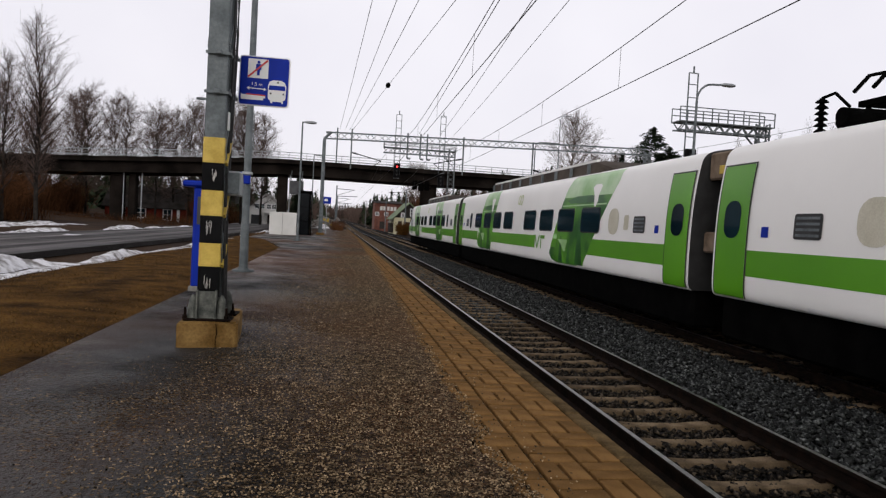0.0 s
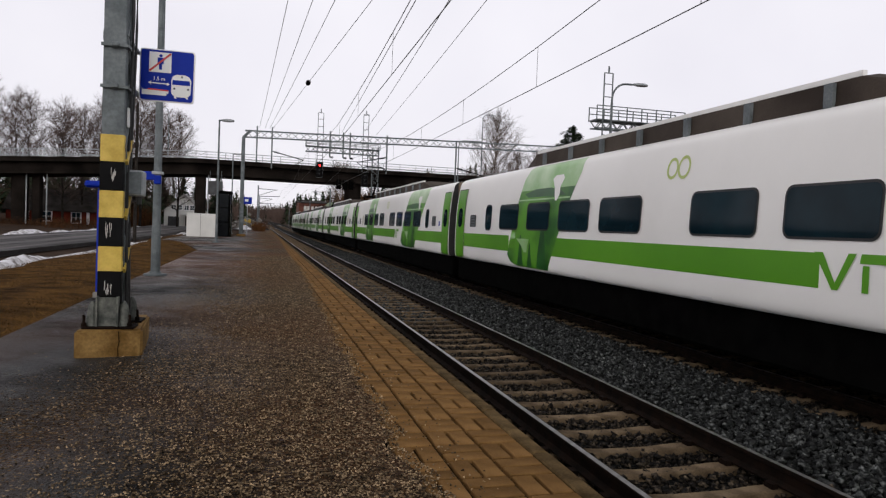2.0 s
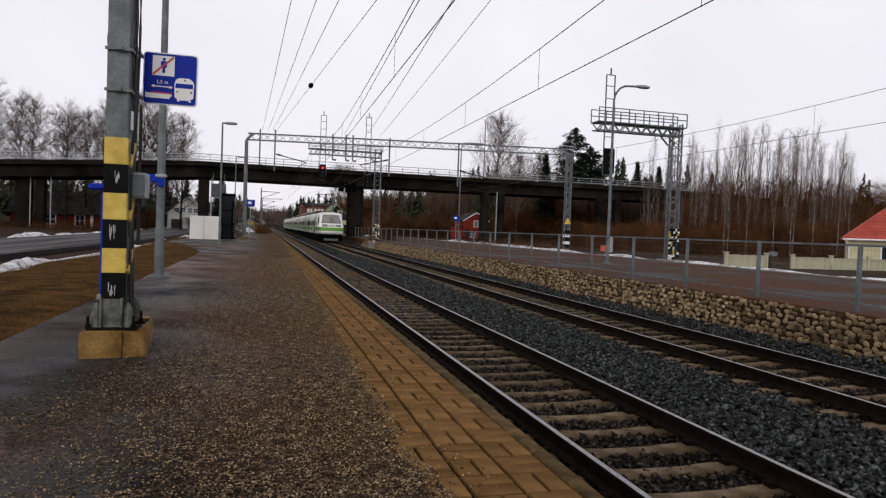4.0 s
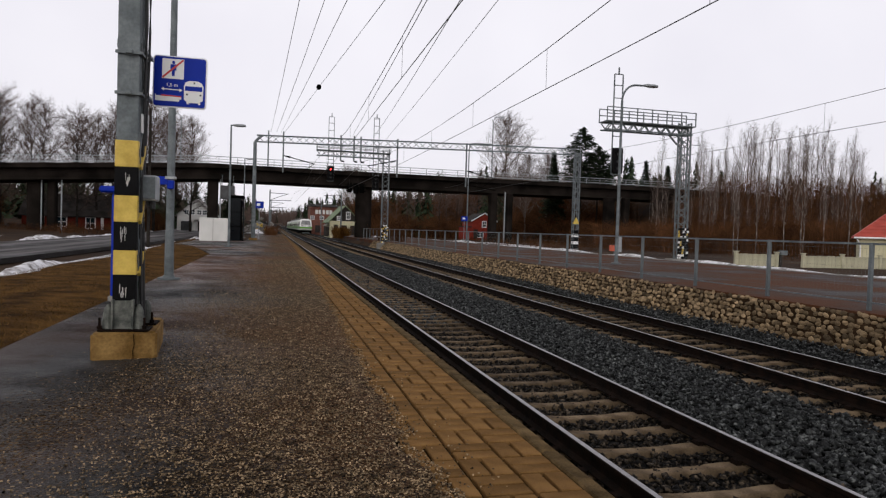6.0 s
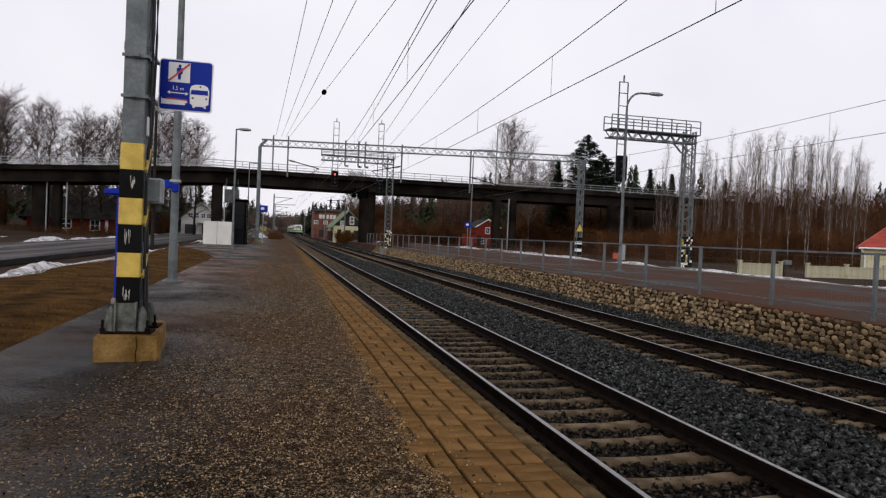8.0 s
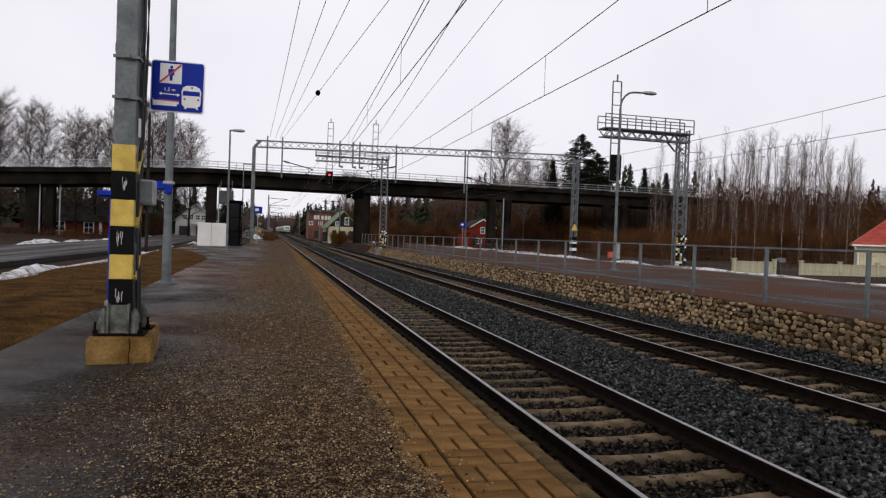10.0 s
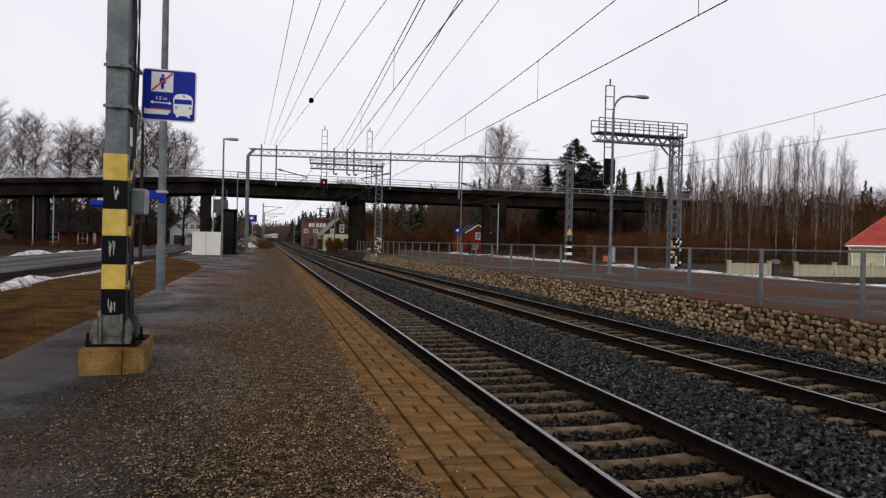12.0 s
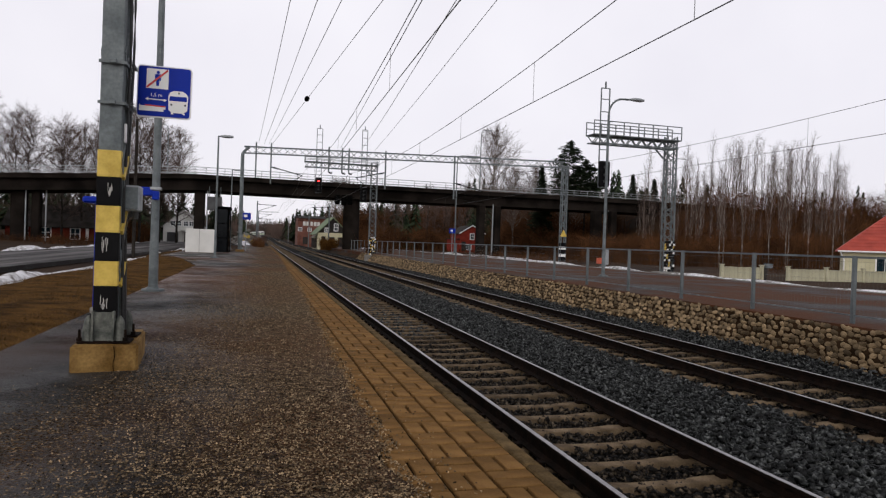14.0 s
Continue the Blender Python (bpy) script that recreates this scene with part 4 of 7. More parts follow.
def make_middle_car(train, y0, pant, k):
    car = part("coach", body_tube(y0 + 0.42, y0 + 25.48), [M["t_white"], M["rubber"]], train, "white coach body with green landscape prints")
    o = y0
    wins = [(o + a, o + b) for a, b in ((5.05, 6.4), (7.0, 8.4), (8.95, 10.3), (10.85, 12.25), (13.95, 15.3), (15.85, 17.15), (17.75, 19.1), (19.7, 21.1))]
    # the ends differ: a blank oval panel or a narrow window beside each door; one end has no door
    narrow = [] if k % 2 else [(o + 3.6, o + 4.1)]
    pale = [o + 3.85] if k % 2 else [o + 21.5]
    doors = [(o + 0.52, o + 1.4)]
    grilles = [o + 2.4]
    if k == 1:
        narrow.append((o + 22.6, o + 23.15))
    else:
        doors.append((o + 24.5, o + 25.38))
        grilles.append(o + 22.75)
    if k % 2:
        for side in (-1, 1):
            h_ = flank_part("access_hatch", rounded(o + 3.22, o + 3.58, 1.95, 2.75, 0.16), 0.007, side, M["t_white"], car, "small service hatch")
            flank_part("hatch_lid", rounded(o + 3.27, o + 3.53, 2.1, 2.45, 0.05), 0.011, side, M["t_beige"], h_)
    if k == 3:
        narrow.append((o + 22.0, o + 22.4))
    car_common(car, o, o + 25.9, wins, narrow,
               [((o + 9.3, o + 6.2), (o + 7.7, o + 3.9), DEEP), ((o + 20.6, o + 17.6), (o + 19.2, o + 16.6), DEEP)],
               doors, grilles, pale, [o + 10.1], [o + 13.1], True)
    band(car, o + 1.42, o + (25.46 if k == 1 else 24.48), [(o + 5.9, o + 10.75), (o + 17.4, o + 20.4)])
    underframe(car, o + 0.5, o + 25.4, (o + 3.6, o + 22.3))
    roof_gear(car, o + 5.5, o + 20.5)
    for side in (-1, 1):
        for y in (o + 1.75, o + 23.95):
            if k == 1 and y > o + 5:
                continue
            flank_part("notice", [(2.05, y, y + 0.18), (2.22, y, y + 0.18)], 0.01, side, M["blue"], car, "small blue pictogram")
    # gangway bellows to the next coach
    # near-black core paints the shaded opening between the coaches
    bm = bmesh.new()
    box(bm, -0.85, 0.85, o - 0.42, o + 0.42, 1.1, 3.5)
    core = part("gangway", bm, M["dark"], train, "dark gangway between coaches")
    for dy in (-0.3, -0.1, 0.1, 0.3):
        bm = bmesh.new()
        box(bm, -0.92, 0.92, o + dy - 0.05, o + dy + 0.05, 1.2, 3.3, 0.03)
        part("bellows_fold", bm, M["rubber"], core, "black rubber bellows fold")
    bm = bmesh.new()
    box(bm, -1.32, 1.32, o - 0.38, o + 0.38, 3.1, 3.62, 0.04)
    hood = part("gangway_hood", bm, M["gangway"], core, "stained brown-grey gangway hood")
    for sx in (-1, 1):
        bm = bmesh.new()
        box(bm, min(sx * 1.31, sx * 1.33), max(sx * 1.31, sx * 1.33), o - 0.16, o + 0.02, 3.2, 3.36, 0.005)
        part("marker_plate", bm, M["yellow"], hood, "faded orange marker plate")
    bm = bmesh.new()
    box(bm, -1.36, 1.36, o - 0.38, o + 0.38, 1.72, 2.12, 0.04)
    part("coupling_case", bm, M["gangway"], core, "dirty brown coupling case")
    if pant:
        pantograph(car, o + pant[0], pant[1])
        for yy in (1.95, 7.6):
            bm = bmesh.new()
            insulator(bm, -0.75, o + 26 - yy, 3.66, 4.32)
            part("roof_insulator", bm, M["dark"], car, "black ribbed roof insulator")
        bm = bmesh.new()
        box(bm, -0.9, -0.35, o + 22.9, o + 23.6, 3.74, 3.98, 0.07)
        rod(bm, (-0.95, o + 23.35, 3.92), (-0.5, o + 23.35, 3.92), 0.13, seg=12)
        box(bm, -0.8, -0.3, o + 22.3, o + 22.8, 3.74, 3.88, 0.05)
        sweep(bm, [(-0.75, o + 24.05, 4.32), (-0.72, o + 23.8, 4.36), (-0.7, o + 23.5, 4.1)], 0.025, 6)
        part("circuit_breaker", bm, M["dark"], car, "black roof circuit breaker")
    return car


def make_end_car(train, ybase, flip):
    """An end coach with its cab nose at local y = 0, the gangway at 27.6; flip turns it round."""
    car = part("end_coach", body_tube(5.0, 27.2), [M["t_white"], M["rubber"]], train, "white end coach body with green landscape prints")
    nose = part("cab", nose_body(5.0), M["t_white"], car, "rounded white cab nose", smooth=True)
    wins = ((7.2, 8.65), (10.4, 11.8), (12.35, 13.8), (15.3, 16.8), (17.3, 18.75), (19.3, 20.65), (21.3, 22.7))
    car_common(car, 3, 27.6, wins, [(9.3, 9.8), (23.45, 23.95)],
               [((9.8, 6.9), (8.5, 4.9), DEEP), ((22.1, 19.3), (21.0, 17.7), DEEP)],
               [(26.15, 27.05)], [24.9], [], [10.6], [14.3], True)
    band(car, 5.0, 26.15, [(6.6, 11.2), (19.1, 21.9)])
    underframe(car, 1.2, 27.3, (5.4, 23.6))
    roof_gear(car, 10, 22.5)
    # raked windscreen, lamps, vents and stripe laid on the nose
    nose_patch("windscreen_seal", 2.33, 3.42, 1.24, 1.0, 0.02, M["rubber"], nose)
    nose_patch("windscreen", 2.37, 3.38, 1.19, 0.965, 0.034, M["screen"], nose, "large raked grey windscreen")
    for sg in (-1, 1):
        nose_patch("headlight_frame", 1.9, 2.2, sg * 1.22, sg * 1.14, 0.012, M["rubber"], nose, "", sg * 0.5, 6, 3)
        nose_patch("headlight", 1.93, 2.17, sg * 1.18, sg * 1.11, 0.02, M["screen"], nose, "flush grey headlight unit", sg * 0.54, 6, 3)
    for k in range(5):
        nose_patch("vent_slot", 1.93 + 0.05 * k, 1.955 + 0.05 * k, 0.42, 0.42, 0.015, M["rubber"], nose, "", None, 6, 1)
    nose_patch("roof_hatch", 3.56, 3.66, 0.3, 0.28, 0.02, M["t_white"], nose, "", None, 4, 2)
    for sx, lean in ((-0.14, 0.06), (0.14, 0.3)):
        bm = bmesh.new()
        z_a, z_b = 2.36, 2.85
        rod(bm, (sx + lean, nose_y(sx + lean, z_a) - 0.06, z_a), (sx, nose_y(sx, z_b) - 0.06, z_b), 0.018)
        rod(bm, (sx + 0.1, nose_y(sx + 0.1, 2.6) - 0.08, 2.6), (sx - 0.08, nose_y(sx - 0.08, 2.98) - 0.08, 2.98), 0.034)
        part("wiper", bm, M["rubber"], nose, "black wiper")
    bm = bmesh.new()
    prev = None
    pts_ = []
    for z in (1.4, 1.54, 1.69, 1.83):
        line = []
        w, f = nose_width(z), nose_front(z)
        line.append((half_width(z) + 0.006, 5.0, z))
        for k in range(31):
            a = math.pi * k / 30
            c, sn = math.cos(a), math.sin(a)
            x = w * math.copysign(abs(c) ** (2 / NOSE_N), c)
            y = f + NOSE_R * (1 - abs(sn) ** (2 / NOSE_N))
            line.append((x + 0.014 * c, y - 0.014 * sn, z))
        line.append((-half_width(z) - 0.006, 5.0, z))
        pts_.append([bm.verts.new(p_) for p_ in line])
    for a, b in zip(pts_, pts_[1:]):
        for i in range(len(a) - 1):
            bm.faces.new((a[i], a[i + 1], b[i + 1], b[i]))
    part("nose_stripe", bm, M["t_green"], nose, "broad green stripe round the nose", smooth=True)
    # side cab window, crew door with rails
    for s in (-1, 1):
        for nm, grow_, lift, mt in (("cab_window_seal", 0.05, 0.006, "rubber"), ("cab_window", 0.0, 0.014, "glass")):
            bm = bmesh.new()
            outl = [(2.24 - grow_, 1.42 - grow_, 1.66 + grow_), (2.3, 1.3 - grow_, 2.0 + grow_), (2.45, 1.35 - grow_, 2.5 + grow_), (2.65, 1.5 - grow_, 2.7 + grow_), (2.9, 1.75 - grow_, 2.76 + grow_), (3.08, 2.0 - grow_, 2.74 + grow_), (3.18 + grow_, 2.2 - grow_, 2.6 + grow_)]
            prev = None
            for z, a, b in outl:
                row = [bm.verts.new((s * (nose_x(y, z) + lift), y, z)) for y in np.linspace(a, b, 6)]
                if prev:
                    for q in range(5):
                        bm.faces.new((prev[q], prev[q + 1], row[q + 1], row[q]))
                prev = row
            part(nm, bm, M[mt], nose, "dark tapering side window of the cab" if mt == "glass" else "")
        for y in (3.45, 4.3):
            bm = bmesh.new()
            rod(bm, (s * 1.63, y, 1.25), (s * 1.61, y, 2.55), 0.022)
            part("grab_rail", bm, M["mast"], car)
        flank_part("crew_door_gap", [(1.1, 3.5, 3.52), (3.1, 3.5, 3.52)], 0.006, s, M["rubber"], car)
        flank_part("crew_door_gap", [(1.1, 4.05, 4.07), (3.1, 4.05, 4.07)], 0.006, s, M["rubber"], car)
        flank_part("crew_window", rounded(3.65, 3.85, 2.25, 2.42, 0.04), 0.01, s, M["glass"], car)
    bm = bmesh.new()
    rg = []
    for z, k_ in ((0.5, 0.8), (0.7, 0.9), (0.99, 0.96)):
        rg.append([bm.verts.new((1.42 * k_ * math.copysign(abs(math.cos(a)) ** 0.7, math.cos(a)), 0.42 + (1 - k_) * 1.2 + 1.3 * (1 - abs(math.sin(a)) ** 0.7), z)) for a in np.linspace(0, math.pi, 15)])
    for a, b in zip(rg, rg[1:]):
        for i in range(14):
            bm.faces.new((a[i], a[i + 1], b[i + 1], b[i]))
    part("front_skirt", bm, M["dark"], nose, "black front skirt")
    bm = bmesh.new()
    box(bm, -0.9, 0.9, 0.75, 0.9, 0.16, 0.45, 0.04)
    part("rail_guard", bm, M["mast"], nose, "grey rail guard")
    car.matrix_parent_inverse = Matrix()
    if flip:
        car.matrix_world = Matrix.Translation((0, ybase, 0)) @ pose(0, 0, 0, 0, 0, 180)
    else:
        car.matrix_world = Matrix.Translation((0, ybase, 0))
    return car


def make_train():
    t = thing("train", "white and green electric express train running away", "train")
    make_end_car(t, 0.0, False)
    for k in range(4):
        pant = {1: (1.9, True), 2: (22.6, False)}.get(k)
        make_middle_car(t, 27.6 + 25.9 * k, pant, k)
    make_end_car(t, 27.6 * 2 + 25.9 * 4 + 0.0, True)
    return t


train = make_train()


# ---- the catenary mast on the platform ----
def make_mast():
    m = thing("catenary_mast", "grey steel mast with yellow and black warning bands", "mast")
    bm = bmesh.new()
    slab(bm, [(-1.72, 7.28), (-1.12, 7.4), (-1.22, 8.5), (-1.36, 8.52), (-1.72, 8.3)], 0.5, 0.82)
    bmesh.ops.bevel(bm, geom=bm.edges[:], offset=0.02, segments=2, affect="EDGES")
    part("foundation", bm, M["base_concrete"], m, "rust-stained concrete foundation block")
    # two channel legs joined by lacing
    for y in (7.52, 7.84):
        bm = bmesh.new()
        x0, x1 = -1.56, -1.352
        s = 1 if y > 7.7 else -1
        yb = y if s < 0 else y + 0.06
        box(bm, x0, x1, yb - 0.03, yb, 0.82, 14, 0.006)
        for xx in (x0, x1 - 0.02):
            box(bm, xx, xx + 0.02, min(yb, yb + 0.1 * -s), max(yb, yb + 0.1 * -s), 0.82, 14)
        part("leg", bm, M["mast"], m)
    z = 1.0
    k = 0
    while z < 13.4:
        for x in (-1.55, -1.362):
            bm = bmesh.new()
            a, b = (7.54, 7.86) if k % 2 else (7.86, 7.54)
            bar(bm, (x, a, z), (x, b, z + 0.55), 0.045)
            part("lacing_bar", bm, M["mast"], m)
        z += 0.55
        k += 1
    # painted bands on the front leg
    z = 1.06
    for k, (h, c) in enumerate(((0.33, "black"), (0.25, "yellow"), (0.29, "black"), (0.27, "yellow"), (0.29, "black"), (0.27, "yellow"))):
        bm = bmesh.new()
        box(bm, -1.566, -1.346, 7.478, 7.56, z, z + h, 0.004)
        bnd = part("painted_band", bm, M[c], m, c + " painted band")
        if c == "black":
            g = np.random.default_rng(20 + k)
            bm = bmesh.new()
            cx = -1.455 + g.normal(0, 0.012)
            for _ in range(11):
                x = cx + g.normal(0, 0.016)
                zz = z + h * g.uniform(0.25, 0.6)
                hh, w = g.uniform(0.02, 0.1), g.uniform(0.002, 0.006)
                plate(bm, [(x, zz), (x + w, zz + 0.01), (x + w * 0.8, zz + hh), (x - 0.003, zz + hh * 0.8)], 7.474, 7.48)
            part("scraped_patch", bm, M["scratch"], bnd, "pale scraped paint")
        bm = bmesh.new()
        box(bm, -1.38, -1.346, 7.83, 7.905, z + 0.12, z + h + 0.12, 0.004)
        part("painted_strip", bm, M["black" if c == "yellow" else "yellow"], m)
        bm = bmesh.new()
        if k % 2:
            bar(bm, (-1.35, 7.58, z), (-1.35, 7.84, z + h), 0.05)
            part("painted_lacing", bm, M[c], m)
        z += h
    # anchor shoes: a dark plate, a folded channel and flared cheeks with studs
    for y in (7.45, 7.9):
        bm = bmesh.new()
        box(bm, -1.68, -1.2, y - 0.08, y + 0.2, 0.82, 0.845, 0.006)
        sole = part("sole_plate", bm, M["rust"], m, "dark rusty sole plate")
        bm = bmesh.new()
        plate(bm, [(-1.54, 0.845), (-1.37, 0.845), (-1.36, 1.13), (-1.55, 1.13)], y - 0.02, y + 0.0)
        for x in (-1.56, -1.37):
            plate(bm, [(x, 0.845), (x + 0.018, 0.845), (x + 0.018, 1.14), (x, 1.14)], y - 0.05, y + 0.13)
        part("shoe_channel", bm, M["patina"], m, "green-grey patinated steel channel")
        for x, sg in ((-1.6, -1), (-1.31, 1)):
            bm = bmesh.new()
            for a, b, r0, r1 in ((0.845, 0.93, 0.062, 0.056), (0.93, 1.04, 0.056, 0.04), (1.04, 1.09, 0.04, 0.012)):
                rod(bm, (x, y + 0.03, a), (x, y + 0.03, b), r0, r1, seg=12)
            part("shoe_cheek", bm, M["patina"], m, "rounded steel cheek", smooth=False)
            bm = bmesh.new()
            rod(bm, (x + sg * 0.065, y - 0.04, 0.845), (x + sg * 0.065, y - 0.04, 0.96), 0.013)
            rod(bm, (x + sg * 0.065, y - 0.04, 0.845), (x + sg * 0.065, y - 0.04, 0.88), 0.026, seg=6)
            part("anchor_bolt", bm, M["rust"], sole)
    bm = bmesh.new()
    plate(bm, [(-1.336, 0.53), (-1.333, 0.53), (-1.337, 0.64), (-1.325, 0.7), (-1.336, 0.8), (-1.34, 0.8), (-1.33, 0.7), (-1.342, 0.63)], 7.345, 7.4)
    part("crack", bm, M["joint"], m, "dark crack in the foundation")
    for z in (3.63, 3.22):
        bm = bmesh.new()
        box(bm, -1.575, -1.335, 7.455, 7.475, z, z + 0.03)
        box(bm, -1.345, -1.32, 7.46, 7.92, z, z + 0.03)
        rod(bm, (-1.47, 7.44, z + 0.015), (-1.41, 7.44, z + 0.015), 0.03, seg=6)
        part("clamp_strap", bm, M["mast"], m, "steel clamp strap")
    # cables down the side
    bm = bmesh.new()
    pts = [(-1.33 + 0.015 * math.sin(z * 2.1), 7.66 + 0.02 * math.sin(z * 3), z) for z in np.arange(0.8, 9, 0.35)]
    sweep(bm, pts, 0.018, 6)
    pts = [(-1.325 + 0.015 * math.sin(z * 1.7 + 1), 7.8, z) for z in np.arange(0.8, 5, 0.35)]
    sweep(bm, pts, 0.014, 6)
    part("cable", bm, M["rubber"], m, "black cable")
    bm = bmesh.new()
    box(bm, -1.345, -1.2, 7.68, 7.92, 2.16, 2.43, 0.015)
    cb = part("junction_box", bm, M["galv"], m, "grey metal junction box")
    bm = bmesh.new()
    box(bm, -1.335, -1.21, 7.665, 7.682, 2.18, 2.41, 0.004)
    part("box_lid", bm, M["mast"], cb)
    bm = bmesh.new()
    rod(bm, (-1.24, 7.76, 2.08), (-1.24, 7.76, 2.17), 0.025)
    rod(bm, (-1.29, 7.78, 2.1), (-1.29, 7.78, 2.17), 0.018)
    part("cable_gland", bm, M["rubber"], cb)
    bm = bmesh.new()
    box(bm, -1.345, -1.33, 7.58, 7.68, 2.86, 3.05)
    part("number_plate", bm, M["white"], m, "small white plate")


make_mast()


def make_sign():
    s = thing("platform_sign", "blue square sign with train pictogram and safety distance", "sign")
    y = 7.97
    w, z0, z1, x0 = 0.56, 3.2, 3.76, -1.308
    tilt = Matrix.Translation((x0 + w / 2, y, z0)) @ pose(0, 0, 0, 0, 0.6, -3)
    def flat(name, outline, dy, mat, parent, label=""):
        bm = bmesh.new()
        plate(bm, outline, -dy - 0.004, -dy)
        o = part(name, bm, mat, parent, label)
        return o
    def rrect(a, b, c, d, r):
        pts = []
        for cx, cz, st in ((b - r, c + r, -90), (b - r, d - r, 0), (a + r, d - r, 90), (a + r, c + r, 180)):
            for k in range(5):
                an = radians(st + 22.5 * k)
                pts.append((cx + r * math.cos(an), cz + r * math.sin(an)))
        return pts
    h = w / 2
    s.matrix_world = tilt
    bm = bmesh.new()
    plate(bm, rrect(-h, h, 0, w, 0.035), -0.002, 0.022)
    board = part("board", bm, M["white"], s, "white rim")
    flat("blue_field", rrect(-h + 0.012, h - 0.012, 0.012, w - 0.012, 0.028), 0.004, M["blue"], board)
    flat("white_panel", [(-0.185, 0.31), (0.04, 0.31), (0.04, 0.525), (-0.185, 0.525)], 0.01, M["white"], board)
    fig = []
    for k in range(10):
        a = 2 * math.pi * k / 10
        fig.append((-0.068 + 0.017 * math.cos(a), 0.487 + 0.017 * math.sin(a)))
    flat("pictogram_head", fig, 0.014, M["blue"], board)
    flat("pictogram_body", [(-0.083, 0.34), (-0.055, 0.34), (-0.053, 0.4), (-0.038, 0.4), (-0.038, 0.467), (-0.1, 0.467), (-0.1, 0.4), (-0.085, 0.4)], 0.014, M["blue"], board)
    flat("red_slash", [(-0.185, 0.325), (-0.172, 0.312), (0.04, 0.51), (0.027, 0.523)], 0.019, M["red"], board)
    # train front pictogram
    flat("train_pictogram", [(0.05, 0.09), (0.09, 0.06), (0.2, 0.06), (0.245, 0.09), (0.25, 0.24), (0.23, 0.28), (0.19, 0.3), (0.1, 0.3), (0.06, 0.28), (0.045, 0.24)], 0.01, M["white"], board)
    flat("windscreen_bar", [(0.055, 0.19), (0.24, 0.19), (0.235, 0.24), (0.06, 0.24)], 0.014, M["blue"], board)
    for x, z in ((0.07, 0.14), (0.212, 0.14), (0.145, 0.268)):
        flat("lamp_dot", [(x, z), (x + 0.018, z), (x + 0.018, z + 0.018), (x, z + 0.018)], 0.014, M["plaque"], board)
    for x in (0.08, 0.2):
        flat("rail_foot", [(x, 0.045), (x + 0.025, 0.045), (x + 0.015, 0.065), (x - 0.005, 0.065)], 0.01, M["white"], board)
    flat("platform_bar", [(-0.25, 0.065), (0.0, 0.065), (0.0, 0.09), (0.02, 0.09), (0.02, 0.115), (-0.24, 0.12), (-0.25, 0.14)], 0.01, M["white"], board)
    flat("red_bar", [(-0.19, 0.118), (0.02, 0.112), (0.02, 0.126), (-0.19, 0.132)], 0.014, M["red"], board)
    flat("arrow", [(-0.19, 0.195), (-0.16, 0.175), (-0.16, 0.19), (0.0, 0.186), (0.0, 0.171), (0.03, 0.19), (0.0, 0.209), (0.0, 0.196), (-0.16, 0.2), (-0.16, 0.215)], 0.01, M["white"], board)
    cu = bpy.data.curves.new("distance_text", "FONT")
    cu.body, cu.size, cu.extrude, cu.align_x = "1,5 m", 0.055, 0.001, "CENTER"
    cu.materials.append(M["white"])
    tx = new("distance_text", cu)
    tx.parent = board
    tx.matrix_parent_inverse = Matrix()
    tx.matrix_basis = pose(-0.08, -0.011, 0.225, 90, 0, 0)
    bm = bmesh.new()
    for z in (0.06, 0.5):
        bar(bm, (-0.3, 0.03, z), (0.2, 0.03, z), 0.03)
        bar(bm, (-0.3, 0.03, z), (-0.3, -0.3, z + 0.3 * 0.1), 0.03)
    part("bracket", bm, M["galv"], s)


make_sign()


# ---- road bridge over the line ----
DECK = [(-120, 95, 5.6), (-60, 97, 7.9), (-35, 99, 8.95), (-9, 100, 10.4), (9, 100, 10.3), (35, 101.5, 10.35), (65, 104, 10.55), (80, 106, 10.4), (100, 107, 9.9), (135, 107, 9.0)]


def deck_at(x):
    d = np.array(DECK)
    return float(np.interp(x, d[:, 0], d[:, 1])), float(np.interp(x, d[:, 0], d[:, 2]))


